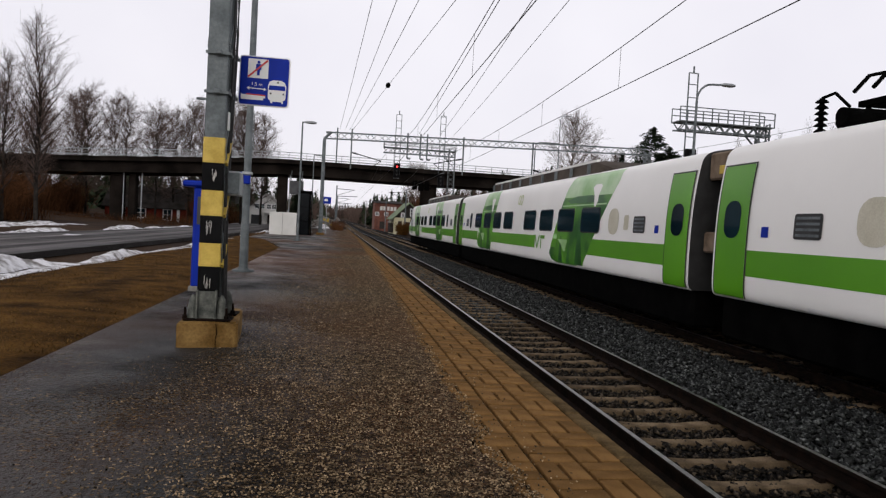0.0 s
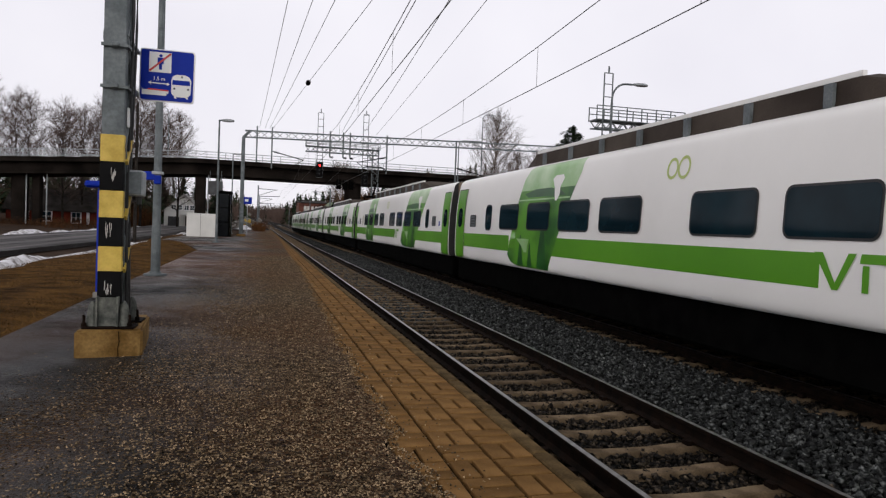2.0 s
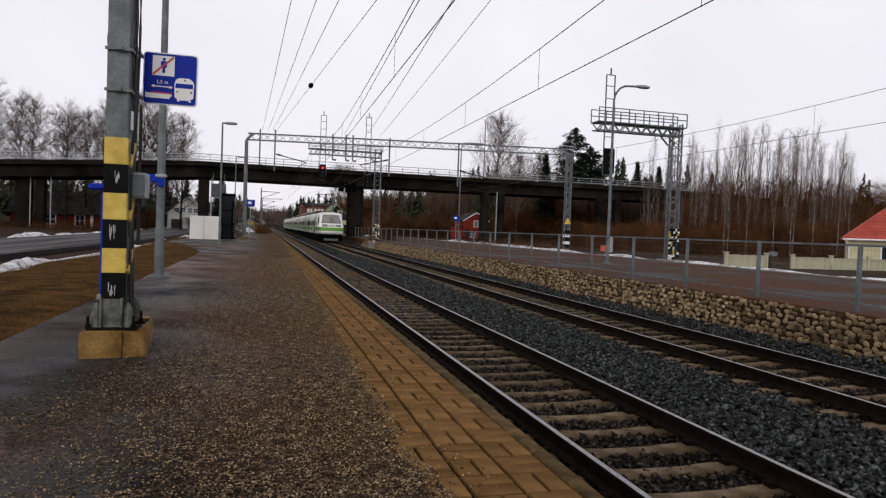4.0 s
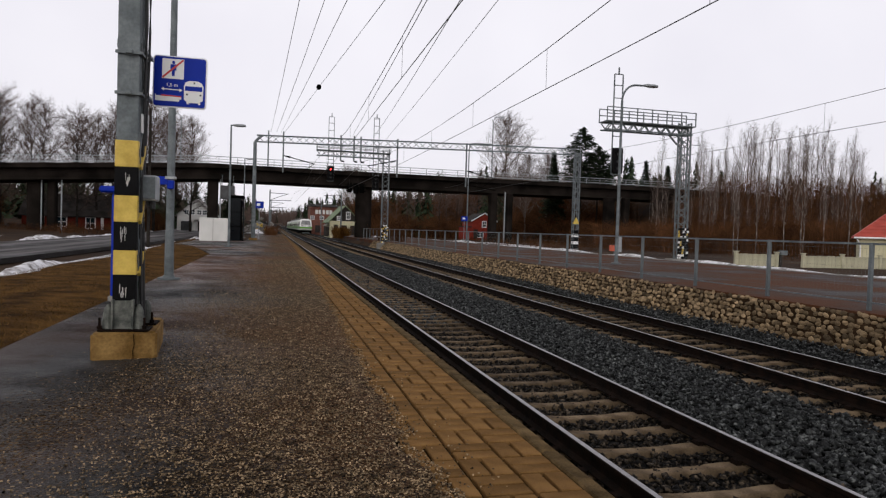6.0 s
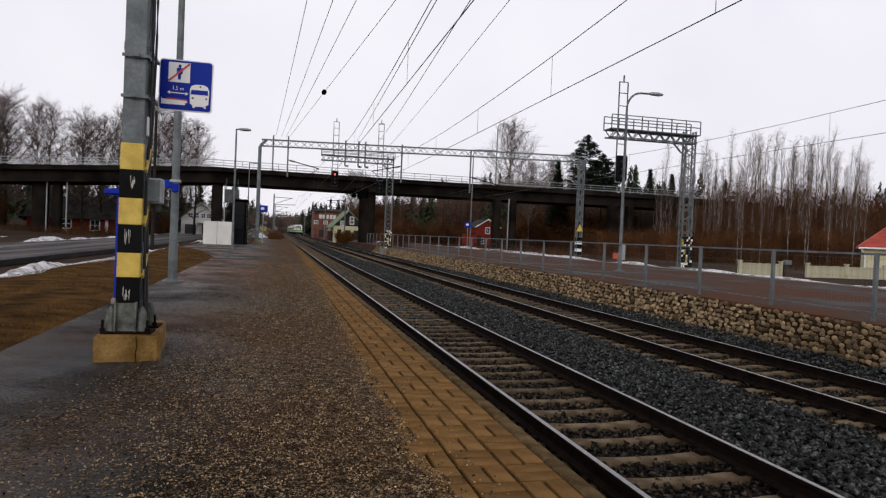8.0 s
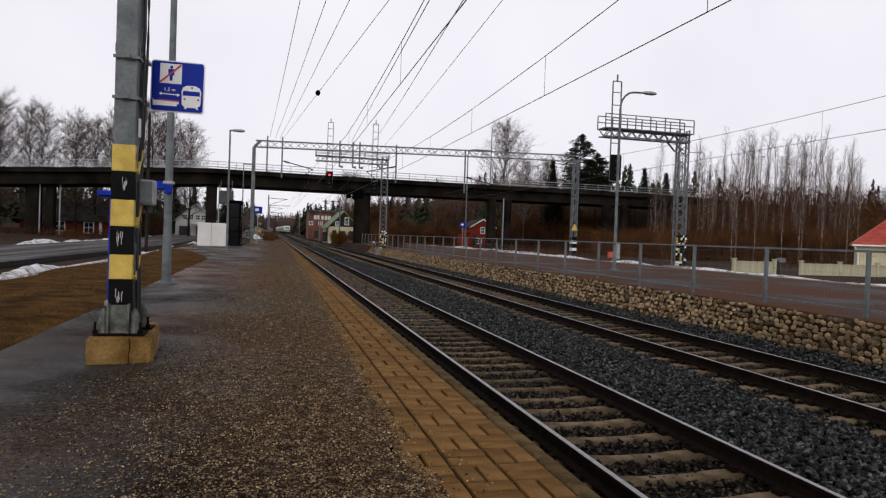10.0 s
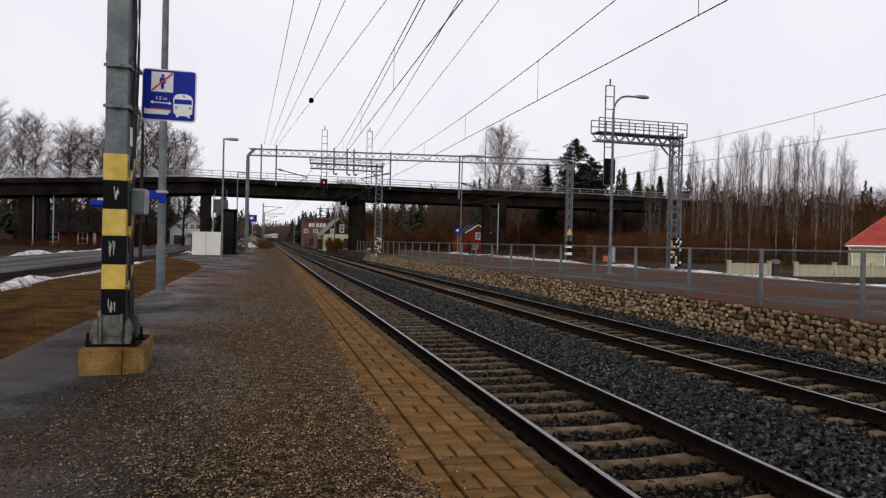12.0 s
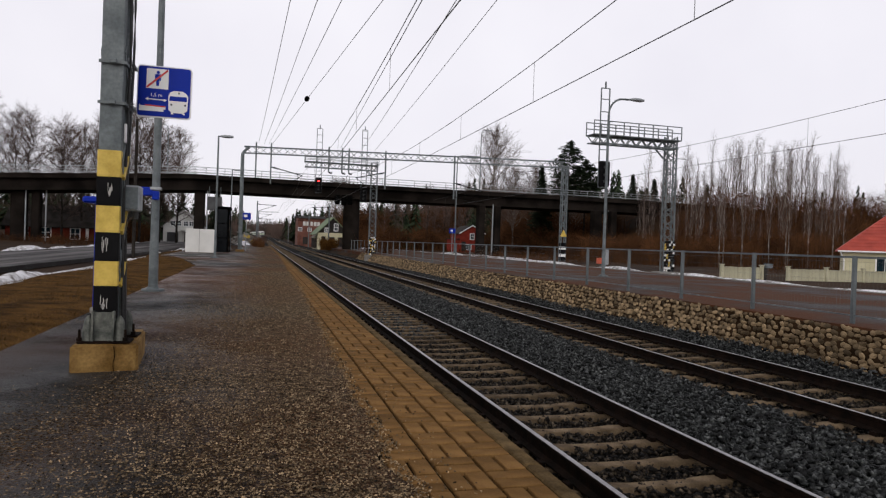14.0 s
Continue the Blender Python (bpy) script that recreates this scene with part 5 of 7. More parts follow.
def make_bridge():
    b = thing("road_bridge", "dark concrete road bridge on columns above the tracks", "bridge", kind="structure")
    def ribbon(name, y0, y1, z0, z1, mat, label=""):
        bm = bmesh.new()
        prev = None
        for x, y, z in DECK:
            row = [bm.verts.new(c) for c in ((x, y + y0, z + z0), (x, y + y1, z + z0), (x, y + y1, z + z1), (x, y + y0, z + z1))]
            if prev:
                for i in range(4):
                    bm.faces.new((prev[i], row[i], row[(i + 1) % 4], prev[(i + 1) % 4]))
            else:
                bm.faces.new(row)
            prev = row
        bm.faces.new(prev[::-1])
        bmesh.ops.recalc_face_normals(bm, faces=bm.faces[:])
        part(name, bm, mat, b, label)
    ribbon("deck_girder", 0.9, 8.6, -2.15, -0.42, M["bridge"], "dark concrete girder with shade in its colour")
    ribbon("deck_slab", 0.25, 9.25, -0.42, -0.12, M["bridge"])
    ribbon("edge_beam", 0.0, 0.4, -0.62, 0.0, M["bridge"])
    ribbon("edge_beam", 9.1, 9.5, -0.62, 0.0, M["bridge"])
    # railings: posts and three rails
    for dy in (0.2, 9.3):
        for h, r in ((1.0, 0.05), (0.62, 0.03), (0.3, 0.03)):
            bm = bmesh.new()
            sweep(bm, [(x, y + dy, z + h) for x, y, z in DECK], r, 6)
            part("handrail", bm, M["galv"], b, "galvanised handrail")
        x = -70.0
        first = None
        while x < 132 and (dy < 1 or x < 60):
            y, z = deck_at(x)
            if first is None:
                bm = bmesh.new()
                box(bm, -0.04, 0.04, -0.04, 0.04, -0.05, 1.02)
                first = part("railing_post", bm, M["galv"], b)
                o = first
            else:
                o = new("railing_post", first.data)
                o.parent = b
            o.matrix_world = pose(x, y + dy, z)
            x += 2.5 if dy < 1 else 5
    def pier(x, w, d, y0, round_=False):
        y, z = deck_at(x)
        bm = bmesh.new()
        if round_:
            rod(bm, (x, y0, -0.8), (x, y0, z - 2.1), w / 2, seg=24)
        else:
            box(bm, x - w / 2, x + w / 2, y0 - d / 2, y0 + d / 2, -0.8, z - 2.1, 0.12)
        part("pier", bm, M["bridge"], b, "dark concrete pier", smooth=False)
    pier(13.35, 2.5, 2.5, 103.5, True)
    for x, w in ((-8.4, 1.4), (-31.2, 1.7), (-29.1, 1.0), (-52, 1.2), (33.75, 1.1), (36.45, 0.95), (54.0, 1.5), (57.0, 1.0)):
        pier(x, w, 1.5, 102.6)
        pier(x * 1.045, w, 1.5, 107.2)
    for x, dy in ((-30.1, 101.4), (-27.7, 101.5), (35.5, 101.7), (57.0, 104), (-7.3, 101.6)):
        bm = bmesh.new()
        rod(bm, (x, dy, 0), (x, dy, deck_at(x)[1] - 2), 0.09)
        part("drain_pipe", bm, M["galv"], b, "pale drain pipe")
    # hung sign backs by the round pier
    bm = bmesh.new()
    for i in range(3):
        box(bm, 10.4 + i * 0.9, 11.1 + i * 0.9, 99.2, 99.4, 7.1 - (i % 2) * 0.1, 8.5)
    bar(bm, (10.2, 99.5, 8.2), (13.2, 99.5, 8.2), 0.1)
    bar(bm, (10.2, 99.5, 7.4), (13.2, 99.5, 7.4), 0.1)
    part("sign_rack", bm, M["dark"], b, "dark hanging sign frame")


make_bridge()


# ---- catenary portal ----
def make_portal():
    p = thing("catenary_portal", "galvanised lattice portal carrying the overhead wires", "catenary portal")
    Y = 65.0
    bm = bmesh.new()
    rod(bm, (-1.73, Y, 0.5), (-1.73, Y, 9.6), 0.2, 0.16, seg=10)
    rod(bm, (-1.73, Y, 9.6), (-1.2, Y, 10.2), 0.14, 0.12, seg=8)
    part("column", bm, M["mast"], p, "grey tubular column")
    bm = bmesh.new()
    box(bm, -2.1, -1.35, Y - 0.38, Y + 0.38, 0.5, 0.75, 0.03)
    part("footing", bm, M["base_concrete"], p)
    bm = bmesh.new()
    lattice(bm, (-1.6, Y, 9.92), (30.4, Y, 10.55), 0.5, 0.6, 46, 0.042)
    part("beam", bm, M["mast"], p, "lattice beam")
    bm = bmesh.new()
    lattice(bm, (30.45, Y, 0.5), (30.45, Y, 10.5), 0.5, 0.45, 18, 0.06, up=(0, 1, 0))
    part("column", bm, M["mast"], p, "lattice column")
    for z, h, c in ((0.6, 0.4, "black"), (1.0, 0.3, "white"), (1.3, 0.45, "black"), (1.75, 0.3, "white"), (2.05, 0.4, "black")):
        bm = bmesh.new()
        box(bm, 30.17, 30.73, Y - 0.28, Y + 0.28, z, z + h)
        part("painted_band", bm, M[c], p)
    for x, bottom, arm in ((-0.55, 7.4, 0), (0.8, 6.9, 3), (6.1, 8.3, 0), (7.35, 8.3, 0), (8.0, 8.3, 0), (11.55, 7.0, -3), (18.5, 6.4, 3.2)):
        bm = bmesh.new()
        bar(bm, (x, Y, 10.7), (x, Y, bottom), 0.13)
        d = part("drop_post", bm, M["mast"], p)
        bm = bmesh.new()
        if arm:
            rod(bm, (x, Y, bottom + 0.2), (x + arm, Y, bottom - 0.25), 0.035)
            rod(bm, (x, Y, bottom + 1.6), (x + arm * 0.95, Y, bottom + 0.95), 0.045)
            rod(bm, (x + arm * 0.95, Y, bottom + 0.95), (x + arm * 0.5, Y, bottom - 0.05), 0.03)
            for k in range(5):
                c = x + arm * (0.08 + 0.03 * k)
                rod(bm, (c, Y, bottom + 1.55 - 0.02 * k), (c + 0.05, Y, bottom + 1.53 - 0.02 * k), 0.1)
        else:
            rod(bm, (x, Y, bottom), (x + 0.3, Y, bottom - 0.1), 0.04)
            for k in range(4):
                rod(bm, (x + 0.05 + 0.08 * k, Y, bottom - 0.02), (x + 0.09 + 0.08 * k, Y, bottom - 0.02), 0.1)
        part("cantilever", bm, M["dark"], d, "wire cantilever with insulators")


make_portal()


def ladder_mast(bm, x, y, z0, z1, w=0.55):
    for s in (-w / 2, w / 2):
        bar(bm, (x + s, y, z0), (x + s, y, z1), 0.06)
    z = z0
    while z < z1:
        bar(bm, (x - w / 2, y, z), (x + w / 2, y, z), 0.045)
        z += 0.75
    bar(bm, (x - w / 2, y, z1), (x + w / 2, y, z1), 0.05)
    rod(bm, (x, y, z1), (x, y, z1 + 0.4), 0.05, seg=6)


def signal_head(parent, x, y, z, lit):
    bm = bmesh.new()
    box(bm, x - 0.34, x + 0.34, y - 0.14, y + 0.06, z - 0.95, z + 0.55, 0.05)
    h = part("signal_head", bm, M["black"], parent, "black signal head")
    for k, dz in enumerate((0.2, -0.25, -0.65)):
        bm = bmesh.new()
        rod(bm, (x, y - 0.16, z + dz), (x, y - 0.14, z + dz), 0.09, seg=14)
        part("signal_lens", bm, M["signal_red"] if lit and k == 0 else M["plaque"], h, "lit red signal lamp" if lit and k == 0 else "")
        bm = bmesh.new()
        for a in range(-3, 4):
            an = math.pi / 2 + a * 0.4
            rod(bm, (x + 0.17 * math.cos(an), y - 0.14, z + dz + 0.17 * math.sin(an)), (x + 0.17 * math.cos(an), y - 0.42, z + dz + 0.16 * math.sin(an)), 0.035, seg=4)
        part("signal_hood", bm, M["black"], h)


def make_signal_gantry(Y, x_leg, x_end, z_bot, z_deck, z_rail, z_base, heads, legw):
    """A cantilever signal bridge: lattice leg, lattice arm, a walkway with railings, ladders that carry the heads."""
    g = thing("signal_gantry", "galvanised lattice signal gantry with walkway and signals", "signal gantry", "signal gantries")
    bm = bmesh.new()
    lattice(bm, (x_leg, Y, z_base), (x_leg, Y, z_deck + 0.3), legw, legw * 0.5, 20, 0.045, up=(0, 1, 0))
    part("leg", bm, M["mast"], g, "lattice leg")
    bm = bmesh.new()
    box(bm, x_leg - 0.7, x_leg + 0.7, Y - 0.6, Y + 0.6, z_base - 0.6, z_base + 0.12, 0.04)
    part("footing", bm, M["concrete"], g)
    bm = bmesh.new()
    zc = (z_bot + z_deck) / 2
    lattice(bm, (x_end, Y, zc), (x_leg + legw / 2, Y, zc), 0.6, z_deck - z_bot, 16, 0.05)
    part("arm", bm, M["mast"], g, "lattice arm")
    for s in (-0.35, 0.35):
        bm = bmesh.new()
        bar(bm, (x_leg - 0.3, Y + s, z_bot - 0.55), (x_leg - 0.85, Y + s, z_bot), 0.08)
        part("knee_brace", bm, M["mast"], g)
    bm = bmesh.new()
    box(bm, x_end, x_leg + 0.4, Y - 0.5, Y + 0.5, z_deck, z_deck + 0.06)
    part("walkway", bm, M["mast"], g)
    for s in (-0.5, 0.5):
        for h in (z_rail, (z_rail * 0.55 + z_deck * 0.45)):
            bm = bmesh.new()
            bar(bm, (x_end, Y + s, h), (x_leg + 0.4, Y + s, h), 0.05)
            part("railing", bm, M["mast"], g)
        for x in np.linspace(x_end, x_leg + 0.4, 7):
            bm = bmesh.new()
            bar(bm, (x, Y + s, z_deck), (x, Y + s, z_rail), 0.05)
            part("railing_post", bm, M["mast"], g)
    # chequered warning paint round the foot
    paint = random.Random(int(Y))
    cell = (legw + 0.06) / 5
    for k in range(12):
        for q in range(5):
            hue = paint.choice(("yellow", "black", "black", "black", "white"))
            x = x_leg - legw / 2 - 0.03 + q * cell
            w = paint.uniform(0.55, 1.25) * cell
            z = z_base + 0.12 + k * 0.16
            y = Y - legw * 0.4 - (0.004 * (q + 1))
            bm = bmesh.new()
            plate(bm, [(x, z + paint.uniform(0, 0.05)), (x + w, z + paint.uniform(-0.03, 0.04)), (x + w * 0.9, z + 0.155), (x + 0.02, z + paint.uniform(0.1, 0.155))], y - 0.02, y + 0.02)
            part("paint_patch", bm, M[hue], g)
    for x, top, z, lit in heads:
        bm = bmesh.new()
        ladder_mast(bm, x, Y - 0.62, z - 1.0, top)
        part("ladder", bm, M["mast"], g, "upright signal ladder")
        signal_head(g, x, Y - 0.75, z, lit)
        bm = bmesh.new()
        box(bm, x - 0.1, x + 0.38, Y - 0.55, Y - 0.4, z - 0.6, z + 0.6, 0.02)
        part("equipment_case", bm, M["galv"], g, "pale equipment case")
    return g


make_signal_gantry(72.0, 11.6, 4.3, 9.42, 9.95, 10.55, 0.35, [(5.7, 13.4, 7.75, True), (10.4, 13.6, 7.0, False)], 0.66)
make_signal_gantry(37.2, 24.55, 19.0, 8.3, 8.75, 9.6, 0.55, [(19.6, 11.5, 6.6, False)], 0.66)


# ---- lamps ----
def make_lamp(x, y, base, height, arm, label, curved=True, r=0.075):
    l = thing("street_lamp", label, "street lamp", "platform lamps")
    bm = bmesh.new()
    rod(bm, (x, y, base), (x, y, base + 1.2), r * 1.15, r * 1.1, seg=12)
    rod(bm, (x, y, base + 1.2), (x, y, base + height - (0.9 if curved else 0)), r, r * 0.7, seg=12)
    part("pole", bm, M["mast"], l, "galvanised pole", smooth=False)
    bm = bmesh.new()
    rod(bm, (x, y, base), (x, y, base + 0.05), 0.26, 0.26, seg=16)
    rod(bm, (x, y, base + 0.05), (x, y, base + 0.1), 0.15, 0.13, seg=16)
    part("base_plate", bm, M["mast"], l)
    top = base + height
    bm = bmesh.new()
    if curved:
        pts = [(x, y, top - 0.9)]
        for k in range(1, 7):
            a = k / 6 * math.pi / 2
            pts.append((x + (1 - math.cos(a)) * 0.75 * (1 if arm > 0 else -1), y, top - 0.9 + 0.85 * math.sin(a)))
        pts.append((x + arm, y, top - 0.03))
        sweep(bm, pts, r * 0.6, 8)
    else:
        rod(bm, (x, y, top - 0.05), (x + arm, y, top), r * 0.6)
    part("arm", bm, M["mast"], l)
    bm = bmesh.new()
    s = 1 if arm > 0 else -1
    ax = x + arm
    ring = []
    for u, w, h in ((-0.15, 0.06, 0.05), (0.05, 0.13, 0.09), (0.4, 0.15, 0.1), (0.62, 0.08, 0.06)):
        ring.append([bm.verts.new((ax + s * u, y + w * math.cos(a), top + h * math.sin(a) - 0.02)) for a in np.linspace(0, 2 * math.pi, 10, endpoint=False)])
    for a, b in zip(ring, ring[1:]):
        for i in range(10):
            bm.faces.new((a[i], a[(i + 1) % 10], b[(i + 1) % 10], b[i]))
    bm.faces.new(ring[0])
    bm.faces.new(ring[-1][::-1])
    bmesh.ops.recalc_face_normals(bm, faces=bm.faces[:])
    part("lamp_head", bm, M["galv"], l, "grey lamp head", smooth=True)
    return l


lamp_a = make_lamp(-2.42, 17.6, PLATFORM, 9.2, -0.7, "tall galvanised lamp post beside the platform turf", False, 0.095)
make_lamp(-2.62, 44.1, PLATFORM, 7.55, 0.25, "galvanised lamp post with short arm on the platform", False, 0.07)
make_lamp(-3.0, 75.0, PLATFORM, 8.4, 0.3, "distant galvanised lamp post by the platform end", False, 0.07)
make_lamp(17.0, 31.3, PLATFORM, 9.15, 1.35, "galvanised lamp post with curved arm on the far platform", True, 0.085)
make_lamp(27.8, 96.3, PLATFORM, 14.5, 3.0, "tall galvanised lamp post with curved arm near the bridge", True, 0.11)
make_lamp(-12.9, 90.0 + 13, 9.9, 7.6, -1.0, "bridge lamp post with curved arm", True, 0.08)
make_lamp(35.2, 108.0, 10.2, 11.0, 1.4, "bridge lamp post with curved arm", True, 0.09)
make_lamp(72.0, 109.0, 10.0, 9.0, 2.6, "bridge lamp post with long curved arm", True, 0.09)


def make_road_pole():
    p = thing("road_lamp", "dark wooden lamp pole at the roadside", "street lamp")
    bm = bmesh.new()
    rod(bm, (-7.75, 47, 0.3), (-7.75, 47, 9.2), 0.11, 0.08, seg=10)
    part("pole", bm, M["bark"], p)
    bm = bmesh.new()
    rod(bm, (-7.75, 47, 9.1), (-9.2, 47, 9.5), 0.035)
    box(bm, -9.7, -9.1, 46.88, 47.12, 9.44, 9.58, 0.03)
    part("lamp_head", bm, M["mast"], p)


make_road_pole()


def platform_display(x, y):
    d = thing("information_display", "blue information display clamped to a lamp post", "sign")
    bm = bmesh.new()
    box(bm, x - 0.34, x - 0.06, y - 0.1, y + 0.1, 2.84, 3.04, 0.02)
    part("case", bm, M["blue"], d)
    bm = bmesh.new()
    box(bm, x - 0.12, x + 0.12, y - 0.13, y + 0.13, 2.98, 3.05, 0.01)
    part("clamp", bm, M["galv"], d)
    bm = bmesh.new()
    box(bm, x - 0.06, x + 0.1, y - 0.2, y - 0.1, 2.74, 2.95, 0.02)
    part("side_case", bm, M["blue"], d)


platform_display(-2.42, 17.6)


def make_blue_column():
    c = thing("ticket_column", "tall blue ticket column with a flat cap on the platform", "ticket machine")
    x, y = -2.52, 12.9
    bm = bmesh.new()
    box(bm, x - 0.17, x + 0.2, y - 0.22, y + 0.22, 0.62, 2.42, 0.03)
    part("body", bm, M["blue"], c)
    bm = bmesh.new()
    box(bm, x - 0.36, x + 0.24, y - 0.28, y + 0.28, 2.42, 2.53, 0.03)
    part("cap", bm, M["blue"], c)
    bm = bmesh.new()
    box(bm, x - 0.2, x + 0.22, y - 0.25, y + 0.25, PLATFORM - 0.02, 0.64, 0.01)
    part("plinth", bm, M["concrete"], c)
    bm = bmesh.new()
    box(bm, x - 0.1, x + 0.13, y - 0.235, y - 0.215, 1.75, 2.25, 0.005)
    part("screen", bm, M["plaque"], c)


make_blue_column()


# ---- fence of the far platform ----
def make_fence():
    f = thing("mesh_fence", "grey steel fence with wire mesh along the far platform", "fence")
    ys = np.arange(-6.55, 96, 3.02)
    bm = bmesh.new()
    box(bm, 12.14, 12.22, -0.04, 0.04, PLATFORM - 0.03, 1.98, 0.008)
    first = part("post", bm, M["mast"], f, "square steel post")
    bm = bmesh.new()
    box(bm, 12.08, 12.28, -0.1, 0.1, PLATFORM, PLATFORM + 0.02)
    foot = part("foot_plate", bm, M["mast"], first)
    for k, y in enumerate(ys):
        if k == 0:
            first.matrix_world = pose(0, y, 0)
            continue
        o = new("post", first.data)
        o.parent = f
        o.matrix_world = pose(0, y, 0)
    for z, w in ((1.95, 0.045), (0.72, 0.03)):
        for a, b in zip(ys, ys[1:]):
            bm = bmesh.new()
            box(bm, 12.18 - w / 2, 12.18 + w / 2, a + 0.04, b - 0.04, z - w / 2, z + w / 2)
            part("rail", bm, M["mast"], f)
    # welded mesh, fine wires
    vs, fs = [], []
    def wire(a, b, t):
        n = len(vs)
        vs.extend([(a[0], a[1] - t[1], a[2] - t[2]), (a[0], a[1] + t[1], a[2] + t[2]), (b[0], b[1] + t[1], b[2] + t[2]), (b[0], b[1] - t[1], b[2] - t[2])])
        fs.append((n, n + 1, n + 2, n + 3))
    for y in np.arange(6, 40, 0.1):
        wire((12.18, y, 0.73), (12.18, y, 1.93), (0, 0.0016, 0))
    for z in np.arange(0.85, 1.9, 0.2):
        wire((12.18, 6, z), (12.18, 40, z), (0, 0, 0.0016))
    m = quads("welded_mesh", vs, fs, M["mast"], f, "fine welded mesh")
    tagged(m, kind="stuff")


make_fence()


# ---- overhead wires ----
def wire_thing(name, pts, r, label, droppers=None, material=None):
    w = thing(name, label, "overhead wire", "overhead wires")
    bm = bmesh.new()
    sweep(bm, pts, r, 5)
    part("strand", bm, M["wire"], w)
    if droppers:
        for a, b in droppers:
            bm = bmesh.new()
            rod(bm, a, b, r * 0.55, seg=4)
            part("dropper", bm, M["wire"], w)
    return w


def catenary(line_x, zc, z_mid, first, step):
    """A contact wire that swings slightly from side to side, its carrier wire and the droppers between them."""
    def zmess(y):
        return z_mid + 0.0011 * (((y - 3.5) % 65.0) - 32.5) ** 2
    ys = list(np.arange(-10, 131, 5.0))
    far = [(line_x(130) + bend(y)[0], y, zc + bend(y)[1]) for y in (200, 300, 360, 420)]
    contact = [(line_x(y), y, zc) for y in ys] + far
    mess = [(line_x(y), y, zmess(y)) for y in ys] + [(x, y, z + 1.3) for x, y, z in far]
    dr = [((line_x(y), y, zc), (line_x(y), y, zmess(y))) for y in np.arange(first, 128, step)]
    wire_thing("contact_line", contact, 0.013, "black contact wire with droppers over a track", dr)
    wire_thing("carrier_line", mess, 0.013, "black carrier wire above a contact wire")


catenary(lambda y: 3.33 + 0.019 * min(y, 40), 6.58, 7.62, 11.95, 8.65)
catenary(lambda y: 7.98 + 0.0125 * min(y, 40), 6.5, 7.48, 11.65, 8.4)
catenary(lambda y: 25.75, 7.3, 8.6, 27.5, 9.6)
def straight_line(name, near, far, label, sag=0.1):
    n, f = Vector(near), Vector(far)
    pts = [n + (f - n) * k / 8 - Vector((0, 0, sag * math.sin(math.pi * max(0, k) / 8))) for k in range(-6, 9)]
    wire_thing(name, pts, 0.013, label)


straight_line("feeder_line", (0.8, 26.4, 10.6), (-0.35, 65, 10.6), "thin feeder wire running to the portal")
straight_line("feeder_line", (1.75, 25.6, 10.6), (0.16, 65, 10.6), "thin feeder wire running to the portal")
straight_line("feeder_line", (2.6, 25.0, 10.6), (0.57, 65, 10.6), "thin feeder wire running to the portal")
straight_line("anchor_line", (3.96, 25.1, 10.6), (0.83, 65, 10.55), "thin anchor wire with an insulator", 0.0)
straight_line("side_line", (7.9, 23.7, 10.6), (10.4, 65, 10.6), "slanting overhead wire running to the portal")
straight_line("auxiliary_line", (3.66, 16.18, 7.85), (7.18, 65, 10.7), "thin auxiliary wire rising to the portal", 0.0)
straight_line("auxiliary_line", (4.93, 17.63, 8.5), (9.18, 65, 10.68), "thin auxiliary wire rising to the portal", 0.15)
INS = Vector((3.96, 25.1, 10.6)).lerp(Vector((0.83, 65, 10.55)), 0.445)
bm = bmesh.new()
for k in range(4):
    rod(bm, INS + Vector((0, 0.1 * k - 0.2, 0)), INS + Vector((0, 0.1 * k - 0.13, 0)), 0.15, 0.1, seg=10)
ins = part("insulator", bm, M["dark"], None)
tagged(ins, "dark ribbed insulator hanging in an overhead wire", "insulator")


# ---- trees ----
def tubes(segs, sides=3):
    """One mesh from tapered sticks (ends and radii)."""
    vs, fs = [], []
    for p0, p1, r0, r1 in segs:
        d = (p1 - p0)
        if d.length < 1e-6:
            continue
        q = d.to_track_quat("Z", "Y")
        k = len(vs)
        for p, r in ((p0, r0), (p1, r1)):
            for i in range(sides):
                a = 2 * math.pi * i / sides
                vs.append(tuple(p + q @ Vector((math.cos(a) * r, math.sin(a) * r, 0))))
        for i in range(sides):
            j = (i + 1) % sides
            fs.append((k + i, k + j, k + sides + j, k + sides + i))
    return vs, fs


